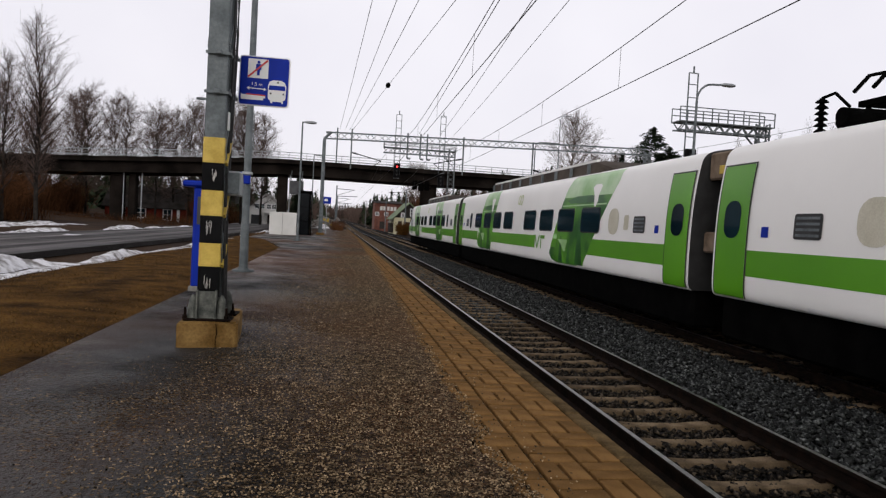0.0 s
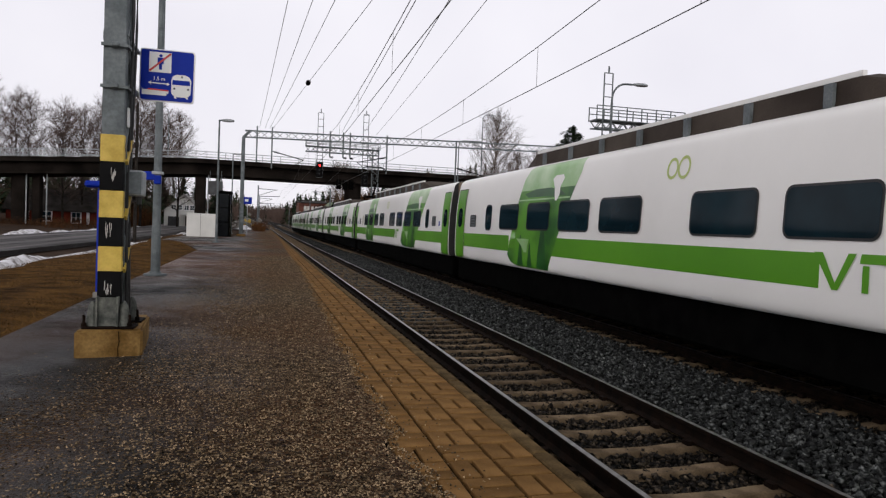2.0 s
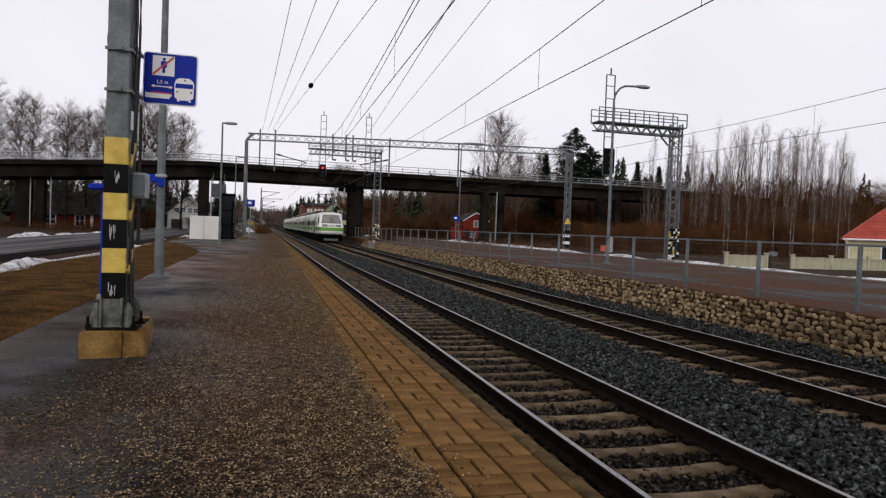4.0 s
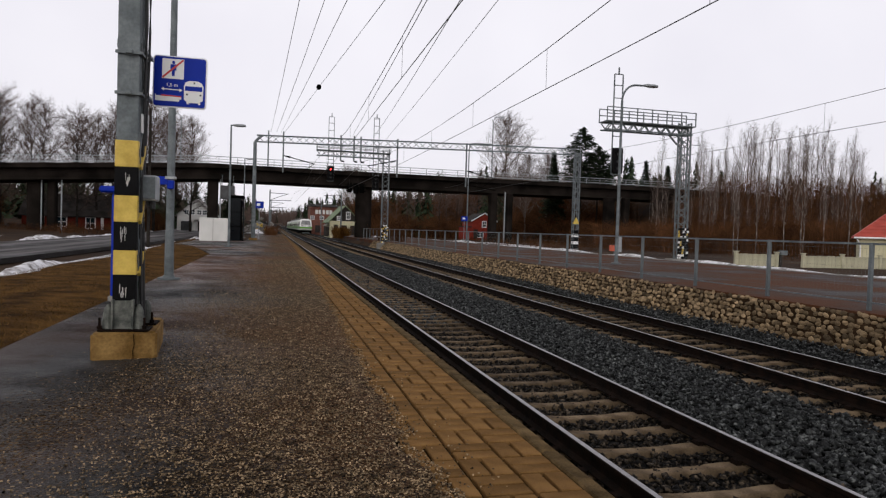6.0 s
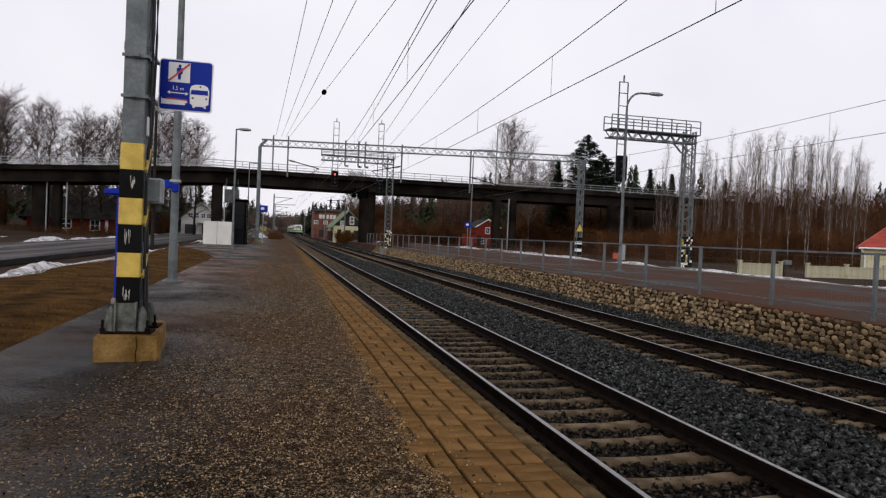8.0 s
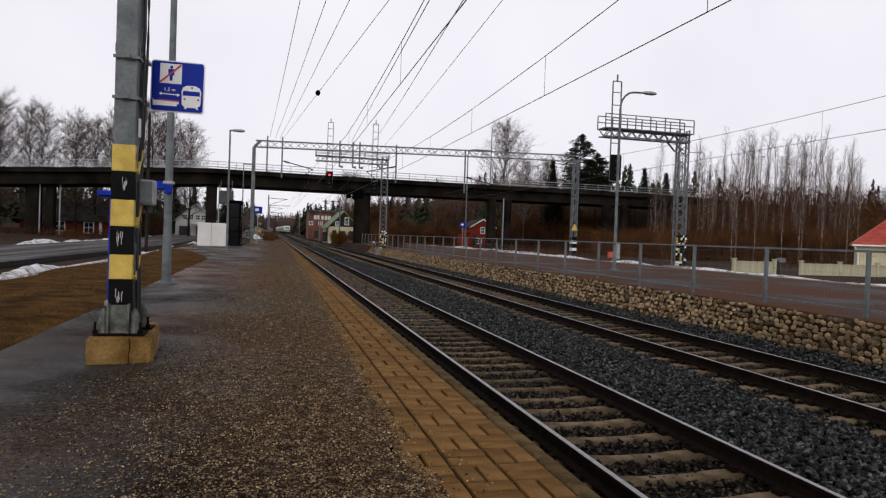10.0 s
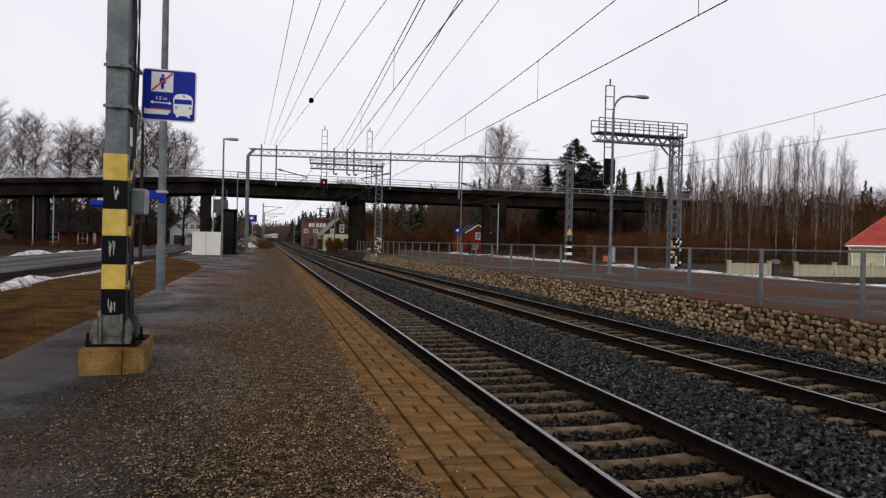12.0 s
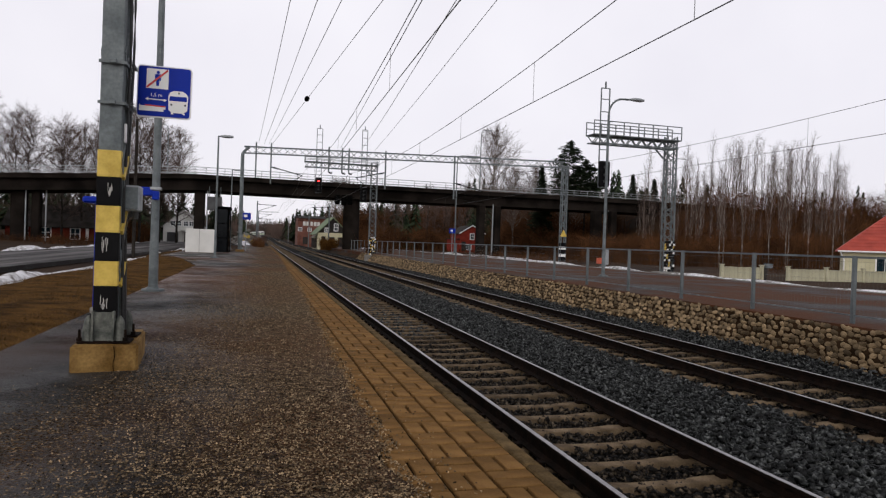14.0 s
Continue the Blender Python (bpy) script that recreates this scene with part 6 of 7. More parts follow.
def grow(seed, h, crown0, width, n1, n2, n3, rise=0.9, droop=0.0, thin=1.0, stout=0.011, twig=(1.2, 2.6)):
    """A bare tree: a trunk, limbs that leave it all round, branches on the limbs and fine twigs on those."""
    g = random.Random(seed)
    wood, twigs = [], []
    r_base = h * stout
    trunk = [Vector((0, 0, 0))]
    for k in range(1, 11):
        trunk.append(Vector((g.gauss(0, 0.012 * h) * k / 10, g.gauss(0, 0.012 * h) * k / 10, h * 0.93 * k / 10)))
    for k in range(10):
        wood.append((trunk[k], trunk[k + 1], r_base * (1 - k / 10.4), r_base * (1 - (k + 1) / 10.4)))
    def on_trunk(t):
        f = t * 10
        i = min(9, int(f))
        return trunk[i].lerp(trunk[i + 1], f - i)
    for i in range(n1):
        t = crown0 + (0.99 - crown0) * ((i + g.random()) / n1) ** 0.85
        p = on_trunk(t)
        u = (t - crown0) / (1 - crown0)
        length = width * (0.5 + 0.5 * min(1, u / 0.3)) * max(0.16, 1 - u ** 2.0) ** 0.75 * g.uniform(0.75, 1.15)
        az = i * 2.399 + g.uniform(-0.5, 0.5)
        d = Vector((math.cos(az), math.sin(az), rise * g.uniform(0.6, 1.3) * (0.75 + 0.8 * u))).normalized()
        r = max(0.02, r_base * 0.4 * (1 - 0.65 * u))
        pts = [p]
        for k in range(4):
            d = (d + Vector((g.gauss(0, 0.14), g.gauss(0, 0.14), 0.12 * rise - droop * 0.25 * k))).normalized()
            q = pts[-1] + d * length / 4
            wood.append((pts[-1], q, r * (1 - k * 0.22), r * (1 - (k + 1) * 0.22)))
            pts.append(q)
        m = max(3, int(n2 * (0.45 + 0.55 * length / width)))
        for j in range(m):
            f = 0.5 + 3.48 * (j + g.random()) / m
            k = min(3, int(f))
            b = pts[k].lerp(pts[k + 1], f - k)
            e = (d * 0.8 + Vector((g.gauss(0, 0.6), g.gauss(0, 0.6), g.gauss(0.2, 0.4) - droop))).normalized()
            bl = g.uniform(*twig) * (0.55 + 0.45 * length / width)
            m1 = b + e * bl * 0.5
            e2 = (e + Vector((g.gauss(0, 0.25), g.gauss(0, 0.25), 0.2 - droop))).normalized()
            m2 = m1 + e2 * bl * 0.5
            twigs.append((b, m1, 0.014 * thin, 0.011 * thin))
            twigs.append((m1, m2, 0.011 * thin, 0.006 * thin))
            for _ in range(n3):
                s = b.lerp(m1, g.random()) if g.random() < 0.4 else m1.lerp(m2, g.random())
                v = (e2 + Vector((g.gauss(0, 0.5), g.gauss(0, 0.5), g.gauss(0.05, 0.35) - droop * 1.3))).normalized()
                twigs.append((s, s + v * bl * g.uniform(0.3, 0.65), 0.0085 * thin, 0.004 * thin))
    return wood, twigs


def make_tree(name, label, seed, h, crown0, width, n1, n2, n3, bark, at, group, **kw):
    t = thing(name, label, "tree", group, at=at)
    wood, twigs = grow(seed, h, crown0, width, n1, n2, n3, **kw)
    vs, fs = tubes(wood, 5)
    quads("trunk", [tuple(v) for v in vs], fs, bark, t, "trunk and bare limbs")
    vs, fs = tubes(twigs, 3)
    quads("crown", vs, fs, M["twig"], t, "leafless crown of fine twigs")
    return t


g1 = "bare trees by the bridge"
round_a = make_tree("birch_tree", "tall leafless birch with a broad fine crown", 1, 20.8, 0.16, 6.4, 48, 15, 13, M["bark"], pose(-37.2, 120, 0.2), g1, rise=0.85, droop=0.05, thin=0.85)
round_b = make_tree("birch_tree", "leafless birch with drooping twigs behind the bridge", 2, 19.6, 0.16, 6.6, 46, 15, 13, M["bark"], pose(-30, 118, 0.2), g1, rise=0.8, droop=0.1, thin=0.85)
def put(ob, rows, seed):
    g = random.Random(seed)
    for x, y, z, s in rows:
        c = copy_thing(ob, pose(x, y, z, 0, 0, g.uniform(0, 360)))
        c.scale = (s, s, s * g.uniform(0.94, 1.06))


put(round_a, [(-43, 122, 0.2, 1.0), (-26, 124, 0.2, 0.98), (-20.5, 117, 0.2, 1.02), (-16.8, 121, 0.2, 1.0), (-48, 118, 0.2, 0.9), (-33, 130, 0.2, 1.0), (-55, 120, 0.2, 1.1), (-13.2, 119, 0.2, 0.92), (-29, 126, 0.2, 1.0), (-46, 128, 0.2, 1.0)], 5)
put(round_b, [(-40, 116, 0.2, 1.05), (-23.5, 121, 0.2, 1.08), (-18.3, 115, 0.2, 1.1), (-15.6, 117, 0.2, 0.97), (-51, 126, 0.2, 1.0), (-34.5, 117, 0.2, 1.0)], 6)
g2 = "bare trees beside the road"
near_a = make_tree("alder_tree", "tall leafless tree with upright limbs beside the road", 3, 17.6, 0.15, 4.6, 46, 14, 7, M["bark"], pose(-25.4, 62, 0.2), g2, rise=1.4, thin=0.85, twig=(1.0, 2.2))
put(near_a, [(-28.9, 64, 0.2, 0.88), (-31.7, 60, 0.2, 0.95), (-28.7, 70, 0.2, 0.8), (-35.2, 68, 0.2, 1.0)], 7)
g3 = "bare trees beyond the far platform"
big = make_tree("birch_tree", "large leafless birch with a full rounded crown", 4, 22.6, 0.26, 8.6, 64, 16, 12, M["birch"], pose(39.8, 114, 0.2), g3, rise=1.0, droop=0.06, thin=0.8)
put(big, [(47.5, 124, 0.3, 0.72), (51, 122, 0.5, 0.74), (59, 126, 1, 0.72), (62.5, 128, 1, 0.74), (20, 190, 1, 0.8), (27, 230, 1, 0.95)], 8)


def bank_height(x, y):
    return 0.25 + hill(x, y)


g4 = "slender birches on the bank"
slim = [make_tree("slender_birch", "slender leafless birch with a pale trunk on the bank", 30 + k, 12.5, 0.24, 1.5, 22, 6, 6, M["birch"], pose(56 + 4 * k, 84, bank_height(56 + 4 * k, 84)), g4, rise=1.9, thin=0.42, stout=0.0066, twig=(0.8, 1.7)) for k in range(3)]
gs_ = random.Random(9)
for k in range(145):
    u = k / 144
    y = gs_.uniform(78, 112)
    x = (0.62 + 0.42 * u + gs_.uniform(-0.012, 0.012)) * y * 0.98
    c = copy_thing(slim[k % 3], pose(x, y, bank_height(x, y) - 0.2, gs_.uniform(-2, 2), gs_.uniform(-2, 2), gs_.uniform(0, 360)))
    s = gs_.uniform(0.6, 1.1) * (y / 95)
    c.scale = (s, s, s)
for x, y, s in ((38.5, 50, 0.62), (50.0, 62, 0.85), (53.5, 62, 0.9), (57.5, 64, 1.0), (48.0, 63, 0.8), (60.0, 60, 0.95), (63.5, 62, 0.9), (61.5, 65, 1.15), (47, 52, 0.7)):
    c = copy_thing(slim[int(x) % 3], pose(x, y, bank_height(x, y) - 0.1, 0, 0, x * 40))
    c.scale = (s * 0.9, s * 0.9, s * 1.15)


def make_conifer(name, label, seed, h, width, tiers, at, group, crown0=0.12, pine=False):
    t = thing(name, label, "tree", group, at=at)
    g = random.Random(seed)
    bm = bmesh.new()
    rod(bm, (0, 0, 0), (0, 0, h * 0.97), h * 0.014, 0.02, seg=7)
    part("trunk", bm, M["bark"], t)
    vs, fs = [], []
    for i in range(tiers):
        u = (i + g.random()) / tiers
        z = h * (crown0 + (1 - crown0) * u)
        if pine:
            reach = width * math.sin(math.pi * (0.25 + 0.72 * u)) * g.uniform(0.5, 1.15)
        else:
            reach = width * (1 - u) * g.uniform(0.7, 1.15) + 0.15
        az = g.uniform(0, 6.283)
        ux, uy = math.cos(az), math.sin(az)
        n = 8 + int(reach * (13 if pine else 9))
        tip = g.uniform(-0.1, 0.35)
        for _ in range(n):
            f = g.uniform(0.1, 1) ** 0.7 * reach
            spread_ = 0.16 + 0.16 * f
            c = Vector((ux * f - uy * g.gauss(0, spread_), uy * f + ux * g.gauss(0, spread_), z + (tip * f if pine else -0.3 * f) + g.gauss(0, 0.14)))
            sz = g.uniform(0.2, 0.42)
            a = az + g.gauss(0, 0.7)
            e1 = Vector((math.cos(a), math.sin(a), g.uniform(-0.35, 0.15))) * sz
            e2 = Vector((-math.sin(a), math.cos(a), g.uniform(-0.3, 0.3))) * sz * 0.4
            k = len(vs)
            vs += [tuple(c - e1), tuple(c + e2), tuple(c + e1), tuple(c - e2 + Vector((0, 0, 0.08)))]
            fs += [(k, k + 1, k + 2), (k, k + 2, k + 3)]
    quads("crown", vs, fs, M["needle"], t, "dense dark needles")
    return t


g5 = "conifers behind the bridge"
make_conifer("pine_tree", "dark green pine with a dense uneven crown", 1, 20.8, 4.3, 150, pose(54.2, 114, 0.5), g5, 0.48, True)
make_conifer("pine_tree", "dark green pine with a dense uneven crown", 2, 18.0, 3.8, 120, pose(58.6, 116, 0.5), g5, 0.5, True)
sp = make_conifer("spruce_tree", "dark green spruce with a pointed top", 3, 16.5, 3.3, 300, pose(50.6, 118, 0.5), g5)
put(sp, [(75.6, 128, 2.0, 0.94), (80.7, 128, 2.0, 0.95), (24, 205, 1, 0.6), (-14, 165, 0.3, 0.8), (-18, 172, 0.3, 0.75), (-10, 170, 0.3, 0.8), (-22, 168, 0.3, 0.72)], 12)


def make_far_woods():
    """The woods along the horizon: trunks, bare crowns and needle clumps, too many to count."""
    g = random.Random(21)
    spots = []
    for k in range(520):
        a = radians(g.uniform(-52, 60))
        d = g.uniform(235, 420)
        x, y = d * math.sin(a), d * math.cos(a)
        xc = 6 + bend(y)[0]
        if abs(x - xc) < 9 + 0.02 * y:
            continue
        spots.append((x, y, g.uniform(11, 18), g.random() < 0.45))
    for k in range(170):
        x, y = g.uniform(26, 130), g.uniform(150, 215)
        spots.append((x, y, g.uniform(9, 14), g.random() < 0.22))
    for k in range(150):
        x, y = g.uniform(-130, -22), g.uniform(140, 210)
        spots.append((x, y, g.uniform(9, 14), g.random() < 0.4))
    for k in range(240):
        spots.append((g.uniform(-150, 120), g.uniform(700, 800), g.uniform(14, 20), g.random() < 0.7))
    for k in range(150):
        y = g.uniform(250, 430)
        spots.append((bend(y)[0] + g.uniform(14, 60), y, g.uniform(10, 15), g.random() < 0.6))
        spots.append((bend(y)[0] - g.uniform(6, 70), y, g.uniform(9, 14), g.random() < 0.4))
    nv, nf, bv, bf = [], [], [], []
    for x, y, h, con in spots:
        z0 = bend(min(y, 600))[1] + bank_height(x, y) - 0.3
        if con:
            wide = g.uniform(2.4, 3.4)
            for i in range(150):
                u = i / 150
                z = z0 + h * (0.06 + 0.94 * u)
                r = wide * (1 - u) * g.uniform(0.2, 1.15) + 0.1
                a = g.uniform(0, 6.283)
                k = len(nv)
                c = Vector((x + math.cos(a) * r * 0.6, y + math.sin(a) * r * 0.6, z))
                e = Vector((math.cos(a), math.sin(a), -0.35)) * (0.3 + r * 0.4)
                s = Vector((-math.sin(a), math.cos(a), 0)) * (0.16 + r * 0.28)
                nv += [tuple(c - e * 0.6 + Vector((0, 0, 0.5))), tuple(c + e + s), tuple(c + e * 1.2 - s + Vector((0, 0, -0.4)))]
                nf.append((k, k + 1, k + 2))
        else:
            k = len(bv)
            bv += [(x - 0.14, y, z0), (x + 0.14, y, z0), (x, y, z0 + h)]
            bf.append((k, k + 1, k + 2))
            for i in range(46):
                u = g.uniform(0.08, 1)
                a = g.uniform(0, 6.283)
                L_ = 2.6 * (1.15 - u)
                p = Vector((x, y, z0 + h * u))
                q = p + Vector((math.cos(a) * L_, math.sin(a) * L_, L_ * g.uniform(0.6, 1.6)))
                k = len(bv)
                bv += [tuple(p + Vector((0, 0, -0.09))), tuple(p + Vector((0, 0, 0.11))), tuple(q)]
                bf.append((k, k + 1, k + 2))
    w = quads("far_conifers", nv, nf, M["needle"])
    tagged(w, "dark conifer woods along the horizon", "woods", kind="stuff")
    w = quads("far_bare_trees", bv, bf, M["twig"])
    tagged(w, "leafless brown woods along the horizon", "woods", kind="stuff")


make_far_woods()
g6 = "tall bare trees behind the line"
wood_a = make_tree("aspen_tree", "tall leafless brown tree behind the red house", 51, 15, 0.3, 2.4, 22, 9, 5, M["bark"], pose(22, 168, 0.3), g6, rise=1.3, thin=1.6, stout=0.009)
gw = random.Random(77)
for k in range(34):
    c = copy_thing(wood_a, pose(20 + 1.75 * k + gw.uniform(-1, 1), gw.uniform(150, 182), 0.2, 0, 0, gw.uniform(0, 360)))
    q_ = gw.uniform(0.75, 1.1)
    c.scale = (q_, q_, q_)


def make_thicket(name, label, regions, seed, material=None, stout=1.0):
    """Leafless scrub: a great many thin leaning rods."""
    g = random.Random(seed)
    vs, fs = [], []
    for x0, x1, y0, y1, n, h0, h1, zf in regions:
        for _ in range(n):
            x, y = g.uniform(x0, x1), g.uniform(y0, y1)
            z = zf(x, y) - 0.1
            h = g.uniform(h0, h1)
            lx, ly = g.gauss(0, 0.28) * h, g.gauss(0, 0.28) * h
            w = (0.012 + 0.008 * h * g.random()) * stout
            a = g.uniform(0, 3.14)
            dx, dy = math.cos(a) * w, math.sin(a) * w
            k = len(vs)
            vs += [(x - dx, y - dy, z), (x + dx, y + dy, z), (x + lx, y + ly, z + h)]
            fs.append((k, k + 1, k + 2))
            for _ in range(3):
                u = g.uniform(0.3, 0.8)
                px_, py_, pz_ = x + lx * u, y + ly * u, z + h * u
                k = len(vs)
                vs += [(px_, py_, pz_ - w * 0.7), (px_, py_, pz_ + w * 0.7), (px_ + g.gauss(0, 0.25) * h, py_ + g.gauss(0, 0.2) * h, pz_ + h * g.uniform(0.1, 0.4))]
                fs.append((k, k + 1, k + 2))
    t = quads(name, vs, fs, material or M["bush"])
    tagged(t, label, "thicket", kind="stuff")


flat_ground = lambda x, y: 0.25
make_thicket("bank_thicket", "dense brown leafless scrub on the bank", [(44, 66, 68, 96, 6500, 1.5, 4.5, bank_height), (60, 112, 62, 98, 15000, 1.8, 5.6, bank_height), (46, 66, 112, 140, 6000, 2.5, 6.5, bank_height), (24, 46, 150, 166, 4500, 2.5, 6, bank_height), (22, 70, 170, 195, 9000, 5.5, 11.5, bank_height), (18, 46, 114, 132, 1200, 0.4, 1.1, bank_height), (44, 80, 46, 60, 1400, 0.5, 1.5, bank_height), (28, 44, 66, 98, 1500, 0.4, 1.2, bank_height)], 31)
make_thicket("roadside_thicket", "dark leafless scrub beside the road and bridge", [(-52, -29, 52, 76, 6500, 1.5, 6.0, bank_height), (-44, -24, 94, 99, 900, 0.5, 1.5, flat_ground), (-62, -40, 110, 118, 3800, 2, 6, bank_height), (-39, -22, 112, 121, 500, 0.4, 1.0, bank_height), (-25, -18.5, 118, 136, 1500, 1.5, 4.5, bank_height), (-24, -17, 86, 90, 350, 0.8, 1.8, flat_ground)], 32)
far_ground = lambda x, y: bend(min(y, 600))[1] + bank_height(x, y)
make_thicket("distant_underwood", "brown leafless underwood filling the distant woods", [(-140, -8, 270, 330, 6000, 4, 9, far_ground), (20, 110, 240, 330, 6000, 4, 10, far_ground), (-70, -24, 430, 560, 3000, 5, 11, far_ground), (8, 80, 400, 560, 4000, 5, 11, far_ground), (-130, 90, 690, 740, 5000, 8, 15, far_ground)], 41, M["twig"], 3.2)
make_thicket("rusty_bush", "rusty orange leafless bush beside the line", [(10.2, 12.7, 116, 119, 1500, 0.8, 2.3, flat_ground)], 36, M["rusty"])
make_thicket("trackside_bush", "brown leafless scrub beside the line", [(-0.9, 0.5, 100, 104, 400, 0.8, 2.2, flat_ground), (11.8, 14.8, 75.5, 79, 200, 1.0, 3.5, flat_ground)], 33)


# ---- buildings ----
def house(name, label, x0, x1, y0, y1, z0, eave, ridge, wall, roof, wins=(), doors=(), along="y", over=0.5, trim="white", chimney=None, category="house"):
    """A gabled house; along says which way its ridge runs. wins: x, z, width, height on the wall that faces the station."""
    h = thing(name, label, category)
    bm = bmesh.new()
    box(bm, x0, x1, y0, y1, z0 - 0.8, eave)
    if along == "y":
        c = (x0 + x1) / 2
        plate(bm, [(x0, eave), (x1, eave), (c, ridge)], y0, y1)
    else:
        c = (y0 + y1) / 2
        for x in (x0, x1 - 0.15):
            v = [bm.verts.new(p) for p in ((x, y0, eave), (x, y1, eave), (x, c, ridge), (x + 0.15, y0, eave), (x + 0.15, y1, eave), (x + 0.15, c, ridge))]
            for f in ((0, 2, 1), (3, 4, 5), (0, 1, 4, 3), (1, 2, 5, 4), (2, 0, 3, 5)):
                bm.faces.new([v[i] for i in f])
    part("wall", bm, wall, h)
    k = (ridge - eave)
    for s in (0, 1):
        bm = bmesh.new()
        if along == "y":
            half = (x1 - x0) / 2
            drop = over * k / half
            xa = (x0 - over) if s == 0 else (x1 + over)
            pts = [(xa, eave - drop), ((x0 + x1) / 2, ridge), ((x0 + x1) / 2, ridge + 0.16), (xa, eave - drop + 0.16)]
            plate(bm, pts, y0 - over, y1 + over)
        else:
            half = (y1 - y0) / 2
            drop = over * k / half
            ya = (y0 - over) if s == 0 else (y1 + over)
            cy = (y0 + y1) / 2
            v = [bm.verts.new(p) for x in (x0 - over, x1 + over) for p in ((x, ya, eave - drop), (x, cy, ridge), (x, cy, ridge + 0.16), (x, ya, eave - drop + 0.16))]
            for f in ((0, 1, 2, 3), (7, 6, 5, 4), (0, 4, 5, 1), (1, 5, 6, 2), (2, 6, 7, 3), (3, 7, 4, 0)):
                bm.faces.new([v[i] for i in f])
            bmesh.ops.recalc_face_normals(bm, faces=bm.faces[:])
        part("roof", bm, roof, h)
    for wx, wz, ww, wh in wins:
        bm = bmesh.new()
        box(bm, wx - ww / 2 - 0.12, wx + ww / 2 + 0.12, y0 - 0.07, y0 + 0.02, wz - 0.12, wz + wh + 0.12)
        w = part("window", bm, M[trim], h, "white-framed window")
        for i in range(2):
            for j in range(2):
                bm = bmesh.new()
                a, b = wx - ww / 2 + i * ww / 2 + 0.04, wx - ww / 2 + (i + 1) * ww / 2 - 0.04
                c_, d_ = wz + j * wh / 2 + 0.04, wz + (j + 1) * wh / 2 - 0.04
                box(bm, a, b, y0 - 0.09, y0 - 0.065, c_, d_)
                part("pane", bm, M["glass"], w)
    for dx, dw, dh, mat in doors:
        bm = bmesh.new()
        box(bm, dx - dw / 2, dx + dw / 2, y0 - 0.08, y0 + 0.02, z0, z0 + dh)
        part("door", bm, mat, h)
    if chimney:
        bm = bmesh.new()
        cx, cy = chimney
        box(bm, cx - 0.4, cx + 0.4, cy - 0.4, cy + 0.4, ridge - 0.6, ridge + 0.9, 0.03)
        part("chimney", bm, M["brickwall"], h)
    return h


# white house with a broken gable, across the road
wh_ = house("white_house", "white rendered house with a grey gabled roof", -17.7, -10.9, 138, 148, 0.4, 3.5, 6.5, M["white_wall"], M["concrete"],
            [(-16.0, 3.6, 0.75, 0.85), (-14.9, 3.6, 0.75, 0.85), (-13.7, 3.6, 0.75, 0.85), (-12.7, 3.6, 0.75, 0.85)], [(-16.0, 2.0, 1.9, M["plaque"]), (-13.4, 1.0, 2.0, M["roof_dark"]), (-12.0, 1.6, 1.5, M["plaque"])], "y", 0.4)
bm = bmesh.new()
for x in (-14.4, -12.5):
    rod(bm, (x, 136.4, 0.3), (x, 136.4, 2.6), 0.1)
box(bm, -14.8, -12.1, 136.0, 138.0, 2.6, 2.85)
part("porch", bm, M["white_wall"], wh_)
house("red_cottage", "low dark red wooden cottage with white window frames", -40, -26.6, 125, 133, -0.3, 2.75, 6.0, M["red_wall"], M["roof_dark"],
      [(-34.0, 0.75, 1.35, 1.55), (-29.65, 0.5, 1.35, 1.8), (-37.4, 0.75, 1.35, 1.55)], [(-27.85, 0.45, 2.7, M["white"])], "x", 0.5)
house("brick_building", "red brick building with a pale panel under the eaves", 10.9, 19.0, 208, 222, 0.3, 8.1, 8.9, M["brickwall"], M["roof_dark"],
      [(11.6, 4.3, 1.0, 0.9), (14.4, 4.3, 1.0, 0.9)], [(13.2, 1.4, 2.2, M["roof_dark"])], "x", 0.5, category="building")
bm = bmesh.new()
for px0, px1 in ((12.4, 13.2), (13.4, 14.2), (14.6, 15.3), (15.6, 16.4), (16.6, 17.4)):
    box(bm, px0, px1, 207.85, 207.95, 5.9, 7.1)
part("sign_panel", bm, M["white_wall"], bpy.data.objects["brick_building"], "pale panel under the eaves")
house("green_roofed_house", "cream and dark boarded house under a mossy green roof", 12.1, 18.8, 150, 157, 0.2, 3.4, 6.7, M["cream"], M["roof_green"],
      [(16.1, 3.9, 0.75, 1.5), (14.0, 3.6, 0.6, 0.8)], [(13.4, 0.9, 2.4, M["roof_dark"]), (15.2, 1.3, 2.3, M["roof_dark"]), (17.1, 1.1, 2.3, M["roof_dark"])], "y", 0.5)
bm = bmesh.new()
plate(bm, [(12.0, 3.4), (18.9, 3.4), (15.45, 6.65)], 149.955, 149.985)
boards = part("gable_boarding", bm, M["roof_dark"])
green_house = bpy.data.objects["green_roofed_house"]
boards.parent = green_house
bm = bmesh.new()
box(bm, 11.3, 12.1, 150.6, 153, 0, 2.2)
part("porch", bm, M["roof_dark"], green_house)
bm = bmesh.new()
plate(bm, [(11.0, 2.2), (12.2, 2.9), (12.2, 3.0), (11.0, 2.3)], 150.4, 153.2)
part("porch_roof", bm, M["concrete"], green_house)
green_house.matrix_world = pose(15.45, 150, 0, 0, 0, 5) @ pose(-15.45, -150, 0)
